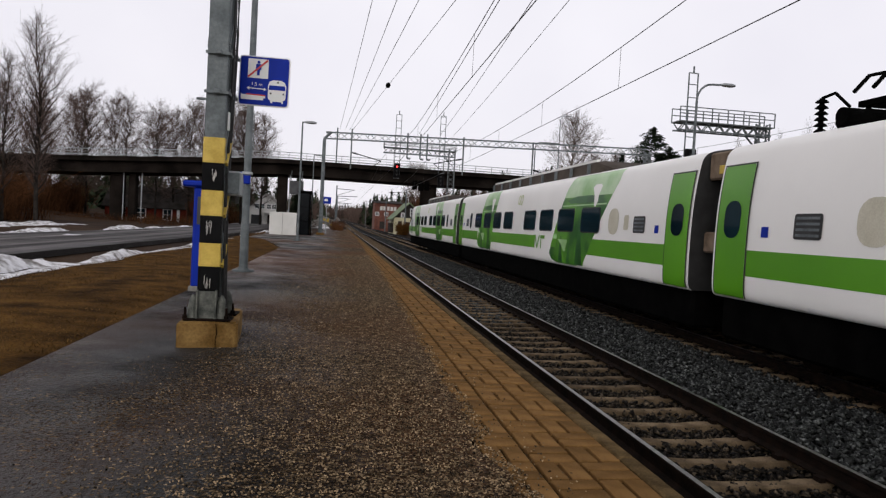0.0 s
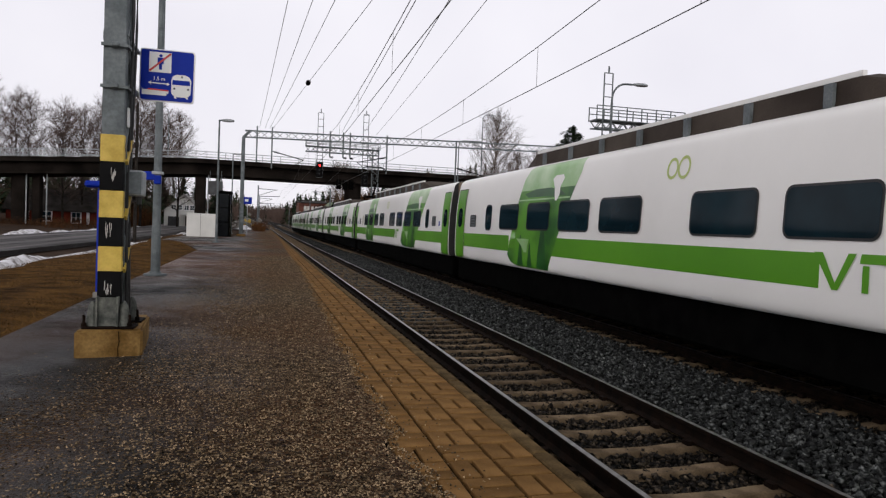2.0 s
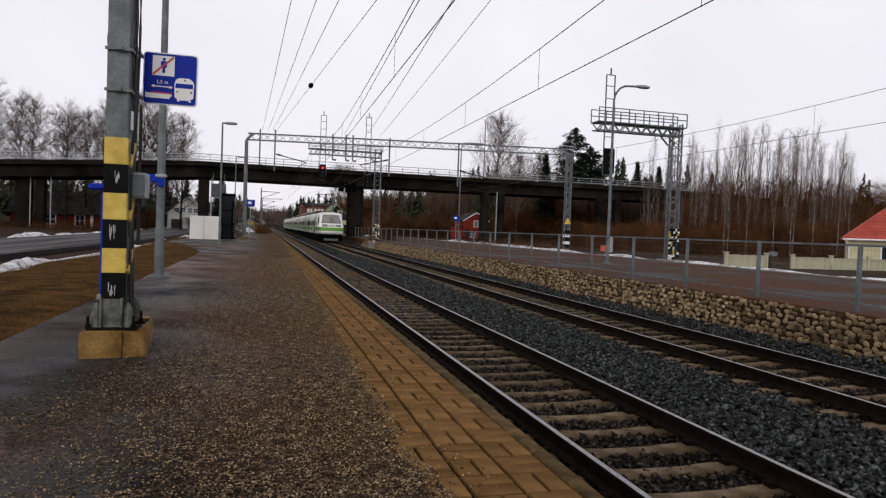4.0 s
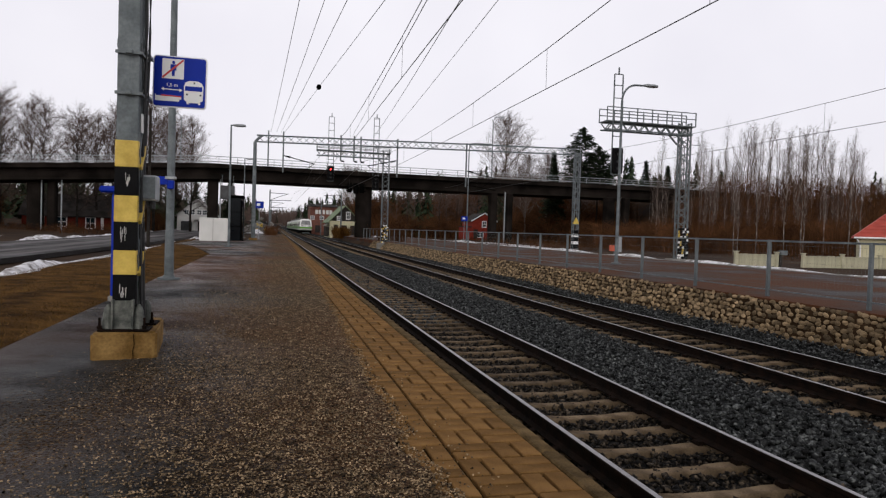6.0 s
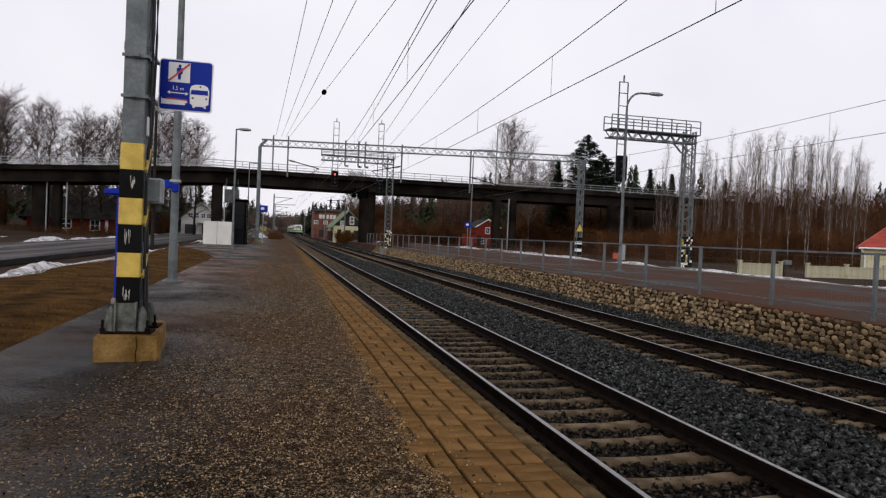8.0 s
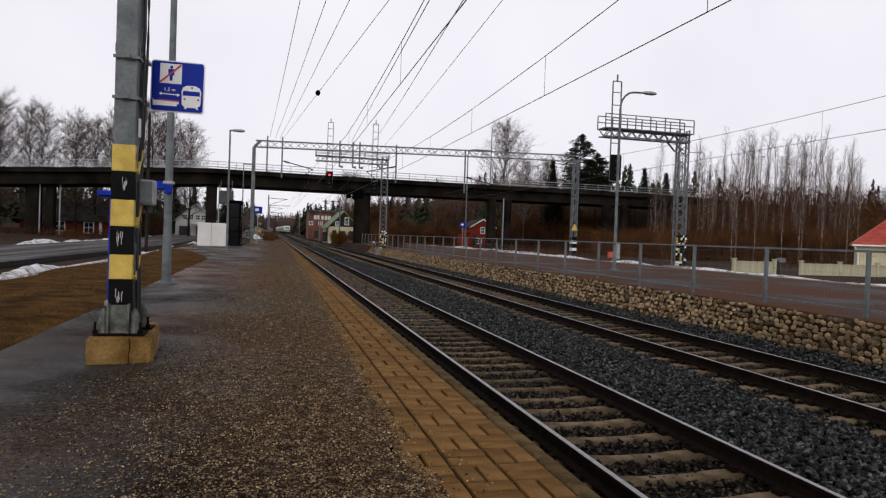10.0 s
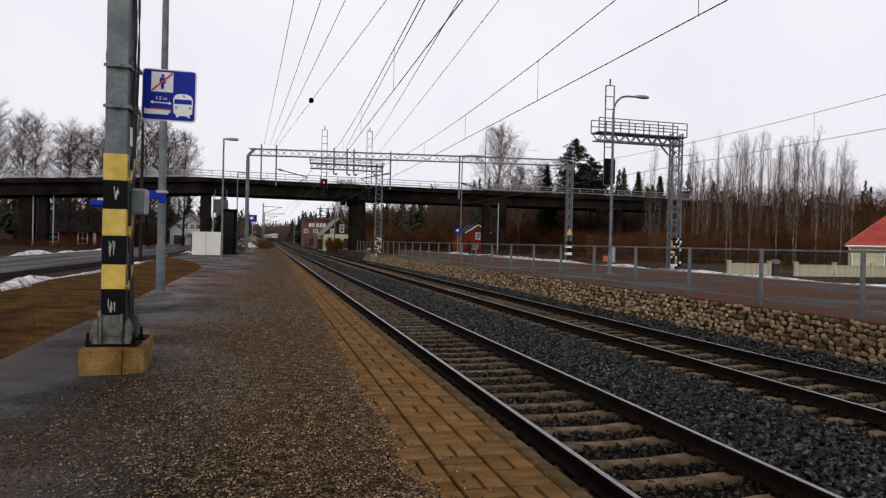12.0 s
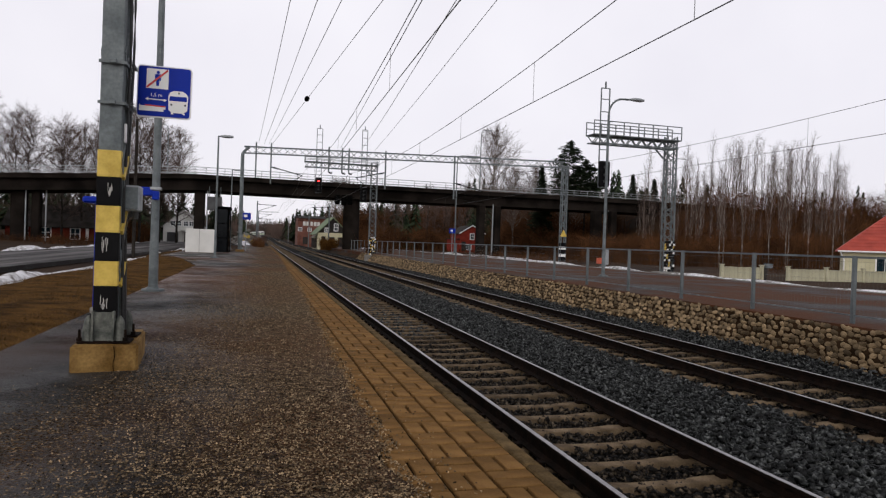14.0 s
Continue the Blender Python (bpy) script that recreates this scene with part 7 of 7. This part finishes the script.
house("red_house", "small red wooden house with white trim beyond the bridge", 39.9, 44.9, 134, 142, 0.5, 4.2, 5.75, M["red_house"], M["roof_dark"],
      [(42.4, 3.0, 0.75, 1.15), (41.6, 0.9, 1.2, 1.0)], [(40.6, 0.9, 2.0, M["roof_dark"])], "y", 0.3)
annex = bpy.data.objects["red_house"]
bm = bmesh.new()
box(bm, 38.4, 39.9, 134.6, 139, -0.3, 2.9)
part("annex_wall", bm, M["red_house"], annex)
bm = bmesh.new()
box(bm, 38.2, 39.9, 134.3, 139.2, 2.9, 3.05)
part("annex_roof", bm, M["roof_dark"], annex)
for sx in (-1, 1):
    bm = bmesh.new()
    bar(bm, (42.4, 133.66, 5.88), (42.4 + sx * 2.85, 133.66, 4.15), 0.16)
    part("barge_board", bm, M["white"], annex, "white barge board")
def make_cream_house():
    h = thing("cream_house", "cream boarded house with a hipped red tiled roof", "house", at=Matrix.Translation((41.6, 40.6, 0)) @ pose(0, 0, 0, 0, 0, -44))
    bm = bmesh.new()
    box(bm, 0, 11, 0, 8, -0.3, 2.5)
    part("wall", bm, M["cream"], h, "cream boarded wall")
    o, e, r = 0.38, 2.4, 5.6
    a, b, c, d = Vector((-o, -o, e)), Vector((11 + o, -o, e)), Vector((11 + o, 8 + o, e)), Vector((-o, 8 + o, e))
    p, q = Vector((3.4, 4, r)), Vector((8.0, 4, r))
    for poly in ((a, b, q, p), (b, c, q), (c, d, p, q), (d, a, p)):
        bm = bmesh.new()
        lo_ = [bm.verts.new(v) for v in poly]
        up_ = [bm.verts.new(v + Vector((0, 0, 0.14))) for v in poly]
        bm.faces.new(lo_[::-1])
        bm.faces.new(up_)
        for i in range(len(poly)):
            k = (i + 1) % len(poly)
            bm.faces.new((lo_[i], lo_[k], up_[k], up_[i]))
        slope = part("roof_slope", bm, M["roof_red"], h, "red tiled roof slope")
        if len(poly) == 4 and poly[0] is a:
            for k in range(1, 13):
                u = k / 13
                s0, s1 = a.lerp(p, u), b.lerp(q, u)
                bm = bmesh.new()
                bar(bm, s0 + Vector((0.05, 0, 0.15)), s1 + Vector((-0.05, 0, 0.15)), 0.06)
                part("tile_course", bm, M["roof_red"], slope)
    for x in (2.6, 6.0):
        bm = bmesh.new()
        box(bm, x - 0.6, x + 0.6, -0.07, 0.02, 0.75, 2.05)
        w = part("window", bm, M["white"], h, "white-framed window")
        for i in range(2):
            bm = bmesh.new()
            box(bm, x - 0.5 + i * 0.52, x - 0.03 + i * 0.52, -0.09, -0.065, 0.87, 1.93)
            part("pane", bm, M["glass"], w)
    bm = bmesh.new()
    rod(bm, (0.05, -0.08, 0), (0.05, -0.08, 1.8), 0.05)
    rod(bm, (0.05, -0.08, 1.8), (-0.2, -0.4, 2.35), 0.05)
    part("downpipe", bm, M["white"], h)
    bm = bmesh.new()
    rod(bm, (-0.38, -0.43, 2.4), (11.4, -0.43, 2.4), 0.07)
    part("gutter", bm, M["white"], h)


make_cream_house()


def board_fence(x0, x1, y, z0, h):
    f = thing("board_fence", "weathered cream board fence with capped posts", "fence", "board fences")
    n = max(2, int((x1 - x0) / 2.6) + 1)
    for x in np.linspace(x0, x1, n):
        bm = bmesh.new()
        box(bm, x - 0.1, x + 0.1, y - 0.1, y + 0.1, z0 - 0.3, z0 + h + 0.12, 0.01)
        box(bm, x - 0.14, x + 0.14, y - 0.14, y + 0.14, z0 + h + 0.12, z0 + h + 0.18, 0.01)
        part("post", bm, M["cream_fence"], f)
    x = x0 + 0.12
    first = None
    while x < x1 - 0.2:
        if first is None:
            bm = bmesh.new()
            box(bm, 0, 0.145, -0.015, 0.015, z0, z0 + h, 0.004)
            first = part("board", bm, M["cream_fence"], f)
            o = first
        else:
            o = new("board", first.data)
            o.parent = f
        o.matrix_world = pose(x, y + random.uniform(-0.008, 0.008), random.uniform(-0.015, 0.015))
        x += 0.152


board_fence(29.2, 32.3, 38.0, 0.3, 0.78)
board_fence(34.4, 47.0, 38.0, 0.1, 0.95)
gp = thing("gate_post", "dark gate post with a letter box", "post")
bm = bmesh.new()
box(bm, 32.5, 32.66, 37.9, 38.06, 0.1, 1.4, 0.01)
part("post", bm, M["roof_dark"], gp)
bm = bmesh.new()
box(bm, 32.45, 32.95, 37.75, 38.05, 1.05, 1.35, 0.02)
part("letter_box", bm, M["mast"], gp)


def make_shelter_wall():
    s = thing("concrete_shelter", "pale concrete stair enclosure beside the platform", "shelter")
    bm = bmesh.new()
    box(bm, -5.75, -3.55, 58, 58.3, 0.3, 2.42, 0.02)
    part("front_wall", bm, M["white_wall"], s)
    bm = bmesh.new()
    box(bm, -5.75, -5.5, 58.3, 68, 0.3, 2.42, 0.02)
    part("side_wall", bm, M["concrete"], s)
    bm = bmesh.new()
    box(bm, -4.7, -4.67, 57.985, 58.0, 0.4, 2.4)
    part("panel_joint", bm, M["concrete"], s)
    t = thing("stair_tower", "dark glazed stair tower beside the bridge", "tower")
    bm = bmesh.new()
    for x in (-3.75, -2.75):
        for y in (64, 67.5):
            box(bm, x - 0.08, x + 0.08, y - 0.08, y + 0.08, 0.3, 4.5)
    box(bm, -3.9, -2.6, 63.8, 67.7, 4.4, 4.56)
    part("frame", bm, M["dark"], t)
    for z in (0.5, 1.8, 3.1):
        bm = bmesh.new()
        box(bm, -3.66, -2.84, 63.98, 64.02, z, z + 1.22)
        part("pane", bm, M["smoked"], t)
        bm = bmesh.new()
        box(bm, -2.77, -2.73, 64.1, 67.4, z, z + 1.22)
        part("pane", bm, M["smoked"], t)
    bm = bmesh.new()
    box(bm, -3.65, -2.85, 66, 67.3, 0.3, 4.3)
    part("core", bm, M["dark"], t)
    n = thing("hanging_board", "dark notice board hung under the bridge", "sign")
    bm = bmesh.new()
    box(bm, -7.1, -5.2, 98.8, 98.95, 5.4, 7.3, 0.03)
    part("panel", bm, M["plaque"], n)
    bm = bmesh.new()
    for x in (-6.9, -5.4):
        rod(bm, (x, 98.9, 7.3), (x, 98.9, 8.7), 0.04)
    part("hanger", bm, M["mast"], n)


make_shelter_wall()


def small_sign(x, y, z, w, h, label):
    s = thing("track_sign", label, "sign")
    bm = bmesh.new()
    rod(bm, (x, y, PLATFORM - 0.05), (x, y, z + h), 0.04)
    part("post", bm, M["galv"], s)
    bm = bmesh.new()
    box(bm, x - w / 2, x + w / 2, y - 0.07, y - 0.04, z, z + h, 0.01)
    b = part("board", bm, M["blue"], s)
    bm = bmesh.new()
    box(bm, x - w * 0.3, x + w * 0.1, y - 0.078, y - 0.07, z + h * 0.35, z + h * 0.72)
    part("white_figure", bm, M["white"], b)


small_sign(-1.35, 72, 3.68, 0.85, 0.7, "small blue platform sign with a white figure")
small_sign(27.3, 96, 3.5, 0.95, 0.7, "small blue platform sign with a white figure")


def far_masts():
    """Catenary masts and cross wires beyond the bridge."""
    first = None
    for k, (x, y) in enumerate(((-0.6, 130), (12.6, 130), (-0.5, 185), (12.6, 185), (-0.6, 240), (12.5, 240), (-1.5, 300), (11.8, 300))):
        m = thing("catenary_mast", "slim grey catenary mast beyond the bridge", "mast", "distant catenary masts")
        bz = bend(y)[1]
        s = 1 if x < 4 else -1
        bm = bmesh.new()
        rod(bm, (x, y, -0.4), (x, y, 8.6 + bz), 0.16, 0.11, seg=8)
        part("post", bm, M["mast"], m)
        bm = bmesh.new()
        rod(bm, (x, y, 8.0 + bz), (x + 3.4 * s, y, 7.9 + bz), 0.05)
        rod(bm, (x, y, 6.6 + bz), (x + 3.9 * s, y, 6.7 + bz), 0.05)
        rod(bm, (x, y, 6.7 + bz), (x + 3.2 * s, y, 7.9 + bz), 0.04)
        part("cantilever", bm, M["dark"], m)


far_masts()


# ---- small things by the far platform ----
def ground_box(name, label, category, x, y, z0, w, d, h, mat, legs=False):
    b = thing(name, label, category)
    bm = bmesh.new()
    box(bm, x - w / 2, x + w / 2, y - d / 2, y + d / 2, z0 + (0.3 if legs else 0), z0 + h, 0.02)
    part("case", bm, mat, b)
    bm = bmesh.new()
    rod(bm, (x, y, z0 - 0.05), (x, y, z0 + 0.35), 0.05)
    part("stem", bm, M["mast"], b)


ground_box("cable_cabinet", "orange trackside cable cabinet", "cabinet", 25.6, 47.5, 0.5, 0.7, 0.3, 0.75, M["orange"], True)
ground_box("signal_cabinet", "grey equipment cabinet on a stem", "cabinet", 24.6, 45.0, 0.5, 0.35, 0.3, 1.5, M["galv"], True)
ys_ = thing("warning_sign", "yellow triangular warning sign on the portal leg", "sign")
bm = bmesh.new()
plate(bm, [(30.0, 3.1), (30.75, 3.1), (30.38, 3.8)], 64.62, 64.66)
part("plate", bm, M["yellow"], ys_)

rb = thing("rubble_heap", "grey rubble and a yellow digger beyond the platform end", "heap")
g_ = np.random.default_rng(5)
cen = np.stack((g_.normal(-2.9, 1.3, 260), g_.normal(150, 2, 260), np.abs(g_.normal(0.3, 0.9, 260)) + 0.3), 1)
st_ = stones("rubble", cen, 0.35, M["concrete"], "", "", rb, seed=9)
bm = bmesh.new()
box(bm, -3.4, -2.0, 149, 151, 1.5, 2.4, 0.15)
box(bm, -3.9, -1.4, 148.8, 151.2, 0.6, 1.3, 0.1)
part("digger_body", bm, M["yellow"], rb)


# ---- snow ----
def snow_ridge(label, pts, width, height, seed, cover=0.0, lump=1.0):
    """Old ploughed snow along a line, broken into heaps."""
    g = random.Random(seed)
    bm = bmesh.new()
    n = 9
    prev = None
    line = []
    for (x0, y0, z0), (x1, y1, z1) in zip(pts, pts[1:]):
        m = max(2, int(math.hypot(x1 - x0, y1 - y0) / 0.28))
        for k in range(m):
            u = k / m
            line.append((x0 + (x1 - x0) * u, y0 + (y1 - y0) * u, z0 + (z1 - z0) * u))
    for i, (x, y, z) in enumerate(line):
        amp = noise.noise((y * 0.22 + seed, x * 0.2, 0)) * 1.3 + cover
        row = []
        for k in range(n):
            u = k / (n - 1) * 2 - 1
            w = width * (0.75 + 0.5 * noise.noise((y * 0.5, seed, 2)))
            hh = height * (1 - u * u) * max(-0.1, amp) + 0.12 * lump * height * 3 * (noise.noise((x * 3 + u * 2.5, y * 2.2, seed))) * (1 - u * u)
            row.append(bm.verts.new((x + u * w, y, z + hh - 0.07)))
        if prev:
            for k in range(n - 1):
                bm.faces.new((prev[k], prev[k + 1], row[k + 1], row[k]))
        prev = row
    o = part("snow_bank", bm, M["snow"], None, smooth=True)
    tagged(o, label, "snow", "snow banks", "stuff")


snow_ridge("dirty heaps of old snow along the turf", [(-7.6, 8, 0.42), (-7.2, 20, 0.42), (-7.0, 34, 0.42), (-7.1, 50, 0.42), (-7.4, 64, 0.42), (-8.2, 90, 0.4)], 0.42, 0.24, 3, 0.28)
snow_ridge("larger heap of old snow by the roadside", [(-9.3, 14, 0.4), (-8.6, 17, 0.4), (-8.0, 21, 0.4)], 0.95, 0.62, 21, 0.75)
snow_ridge("dirty heaps of old snow beyond the road", [(-17.2, 30, 0.3), (-16.6, 44, 0.3), (-16.4, 60, 0.3), (-16.6, 76, 0.3), (-17.6, 110, 0.3)], 1.2, 0.38, 5, 0.5)
snow_ridge("slushy strip of snow on the road", [(-13.3, 28, 0.33), (-13.0, 46, 0.33), (-12.6, 70, 0.33)], 1.3, 0.2, 8, 0.75)
snow_ridge("flat snow beyond the road", [(-24, 44, 0.25), (-25, 60, 0.25), (-24, 72, 0.25)], 2.6, 0.5, 14, 0.4)
snow_ridge("long strip of snow along the far platform edge", [(24.7, 2, 0.55), (24.7, 40, 0.55), (24.7, 75, 0.52), (24.7, 105, 0.5)], 0.5, 0.16, 9, 0.9, 0.3)
snow_ridge("snow patches in the hollow beyond the far platform", [(29, 60, 0.35), (31, 75, 0.35), (33, 95, 0.35), (30, 110, 0.35)], 1.6, 0.28, 11, 0.35)
snow_ridge("snow patches under the bridge", [(14.5, 96, 0.3), (17, 112, 0.3), (19, 135, 0.3)], 1.5, 0.4, 12, 0.6)
snow_ridge("snow at the foot of the platform end", [(-4.0, 119, 0.3), (-3.4, 130, 0.3), (-3.0, 146, 0.3)], 1.5, 0.55, 13, 0.7)


# ---- paving bricks along the platform edge, in basket weave ----
def make_paving():
    k_th = 0.29
    gap = 0.025
    def brick_mesh(name, w, d):
        bm = bmesh.new()
        vs = [(-w / 2, -d / 2), (w / 2, -d / 2), (w / 2, d / 2), (-w / 2, d / 2)]
        t = [bm.verts.new((x * (1 - 0.012 / w), y * (1 - 0.012 / d), 0)) for x, y in vs]
        s = [bm.verts.new((x, y, -0.006)) for x, y in vs]
        b = [bm.verts.new((x, y, -0.04)) for x, y in vs]
        bm.faces.new(t)
        for p, q in ((t, s), (s, b)):
            for i in range(4):
                j = (i + 1) % 4
                bm.faces.new((q[i], q[j], p[j], p[i]))
        me = bpy.data.meshes.new(name)
        bm.normal_update()
        bm.to_mesh(me)
        bm.free()
        me.materials.append(M["paver"])
        return me
    across = brick_mesh("brick_across", k_th - gap, k_th / 2 - gap)
    along = brick_mesh("brick_along", k_th / 2 - gap, k_th - gap)
    vs, fs = [], []
    count = 0
    row = 0
    y = 2.2
    while y < 117.5:
        for c in range(3):
            x = 1.7 - (c + 0.5) * k_th
            turn = (row + c) % 2
            for h in (-1, 1):
                cx, cy = (x, y + k_th / 2 + h * k_th / 4) if turn else (x + h * k_th / 4, y + k_th / 2)
                z = PLATFORM + random.uniform(-0.003, 0.002)
                if count < 300:
                    o = new("brick", across if turn else along)
                    o.parent = platform_near
                    o.matrix_world = pose(cx, cy, z, random.uniform(-0.6, 0.6), random.uniform(-0.6, 0.6), random.uniform(-0.5, 0.5))
                    count += 1
                else:
                    w, d = ((k_th - gap) / 2, (k_th / 2 - gap) / 2) if turn else ((k_th / 2 - gap) / 2, (k_th - gap) / 2)
                    n = len(vs)
                    vs += [(cx - w, cy - d, z), (cx + w, cy - d, z), (cx + w, cy + d, z), (cx - w, cy + d, z), (cx - w, cy - d, z - 0.03), (cx + w, cy - d, z - 0.03), (cx + w, cy + d, z - 0.03), (cx - w, cy + d, z - 0.03)]
                    fs += [(n, n + 1, n + 2, n + 3), (n + 4, n + 5, n + 1, n), (n + 5, n + 6, n + 2, n + 1), (n + 6, n + 7, n + 3, n + 2), (n + 7, n + 4, n, n + 3)]
        y += k_th
        row += 1
    tagged(quads("far_bricks", vs, fs, M["paver"], platform_near), kind="stuff")
    # edge stones
    bm = bmesh.new()
    box(bm, -0.055, 0.055, -0.495, 0.495, -0.6, 0.0, 0.012)
    kerb = part("edge_stone", bm, M["kerb"], platform_near, "worn concrete edge stone")
    kerb.matrix_world = pose(1.757, 0.5, PLATFORM + 0.004)
    for k in range(-6, 118):
        if k == 0:
            continue
        o = new("edge_stone", kerb.data)
        o.parent = platform_near
        o.matrix_world = pose(1.757 + random.uniform(-0.003, 0.003), 0.5 + k, PLATFORM + 0.004 + random.uniform(-0.003, 0.003))


make_paving()


def grit_edge(y):
    """How far the swept grit reaches over the paving at y."""
    return 0.93 + 0.1 * noise.noise((y * 1.3, 0, 5)) + 0.09 * noise.noise((y * 4.1, 3, 5)) + min(0.3, max(0, (y - 6) * 0.02)) + min(0.32, max(0, (y - 26) * 0.011))


def make_grit():
    g = np.random.default_rng(17)
    # a thin layer that spills over the bricks
    vs, fs = [], []
    ys = np.concatenate((np.arange(2.0, 40, 0.06), np.arange(40, 117, 0.4)))
    for i, y in enumerate(ys):
        e = grit_edge(y) - 0.05
        for u in (0, 0.5, 1):
            vs.append((0.66 + (e - 0.66) * u, y, PLATFORM + 0.0045 - (0.003 if u == 1 else 0)))
        if i:
            n = 3 * i
            for q in (0, 1):
                fs.append((n - 3 + q, n - 2 + q, n + 1 + q, n + q))
    tagged(quads("grit_layer", vs, fs, M["asphalt"], platform_near), kind="stuff")
    n = 90000
    y = 2.3 + 27 * g.random(n) ** 2.3
    x = -2.3 + 3.6 * g.random(n) ** 0.62
    keep = []
    for i in range(n):
        e = grit_edge(y[i])
        if x[i] > e + 0.04 and g.random() > 0.06:
            continue
        share = min(1.0, max(0.05, (x[i] + 1.9) / 1.9))
        if g.random() < share:
            keep.append(i)
    c = np.stack((x[keep], y[keep], np.full(len(keep), PLATFORM + 0.006)), 1)
    stones("platform_grit", c, 0.0066, M["grit"], "brown sanding grit strewn on the platform", "grit", None, 0.8, seed=6)


make_grit()


# ---- cobbles on the slope of the far platform ----
def make_cobbles():
    def stone_bm(seed):
        g = random.Random(seed)
        bm = bmesh.new()
        n = 8
        rings = []
        for z, s in ((-0.03, 1.0), (0.028, 0.95), (0.06, 0.62)):
            rings.append([bm.verts.new((0.104 * s * math.cos(6.283 * i / n) * g.uniform(0.86, 1.12), 0.08 * s * math.sin(6.283 * i / n) * g.uniform(0.86, 1.12), z * g.uniform(0.85, 1.15))) for i in range(n)])
        for a, b in zip(rings, rings[1:]):
            for i in range(n):
                bm.faces.new((a[i], a[(i + 1) % n], b[(i + 1) % n], b[i]))
        bm.faces.new(rings[-1])
        return bm
    variants = []
    for k in range(7):
        bm = stone_bm(k)
        me = bpy.data.meshes.new("stone")
        bm.normal_update()
        bm.to_mesh(me)
        bm.free()
        me.materials.append(M["cobble"])
        me.polygons.foreach_set("use_smooth", [True] * len(me.polygons))
        variants.append(me)
    # slope from the ballast up to the platform edge
    a, b = Vector((10.93, 0, -0.4)), Vector((11.7, 0, 0.53))
    up = (b - a).normalized()
    ang = math.degrees(math.atan2(b.z - a.z, b.x - a.x))
    L_ = (b - a).length
    rows_ = 9
    vs, fs = [], []
    data = []
    for me in variants:
        data.append(([v.co.copy() for v in me.vertices], [tuple(p.vertices) for p in me.polygons]))
    count = 0
    y = 8.6
    g = random.Random(4)
    while y < 80:
        for r in range(rows_):
            s = (r + 0.5 + g.uniform(-0.25, 0.25)) / rows_ * L_
            yy = y + (0.1 if r % 2 else 0) + g.uniform(-0.05, 0.05)
            p = a + up * s
            m = pose(p.x, yy, p.z, 0, -ang, 0) @ pose(0, 0, 0.0, g.uniform(-8, 8), g.uniform(-8, 8), 72 + g.uniform(-24, 24)) @ Matrix.Diagonal((g.uniform(0.75, 1.2), g.uniform(0.55, 0.8), g.uniform(0.4, 0.85), 1))
            k = g.randrange(7)
            if count < 300:
                o = new("stone", variants[k])
                o.parent = platform_far
                o.matrix_world = m
                count += 1
            else:
                n = len(vs)
                vs += [tuple(m @ c) for c in data[k][0]]
                fs += [tuple(n + i for i in f) for f in data[k][1]]
        y += 0.168
    me = bpy.data.meshes.new("far_stones")
    me.from_pydata(vs, [], fs)
    me.polygons.foreach_set("use_smooth", [True] * len(me.polygons))
    me.materials.append(M["cobble"])
    o = new("far_stones", me)
    o.parent = platform_far
    tagged(o, kind="stuff")


make_cobbles()


# ---- what moves: the train, leaving at an even speed ----
def motions():
    rows = []
    for t in (0, 2, 4, 6, 7, 8, 9, 10, 11, 12, 13, 14):
        y = -4.4 + 44.6 * (t - 2)
        bx, bz = bend(y)
        ax, az = bend(y + 60)
        rows.append((t, pose(TRACK_B + bx, y, bz, 0, 0, math.degrees(math.atan2(-(ax - bx), 60)))))
    walk(train, rows)


motions()
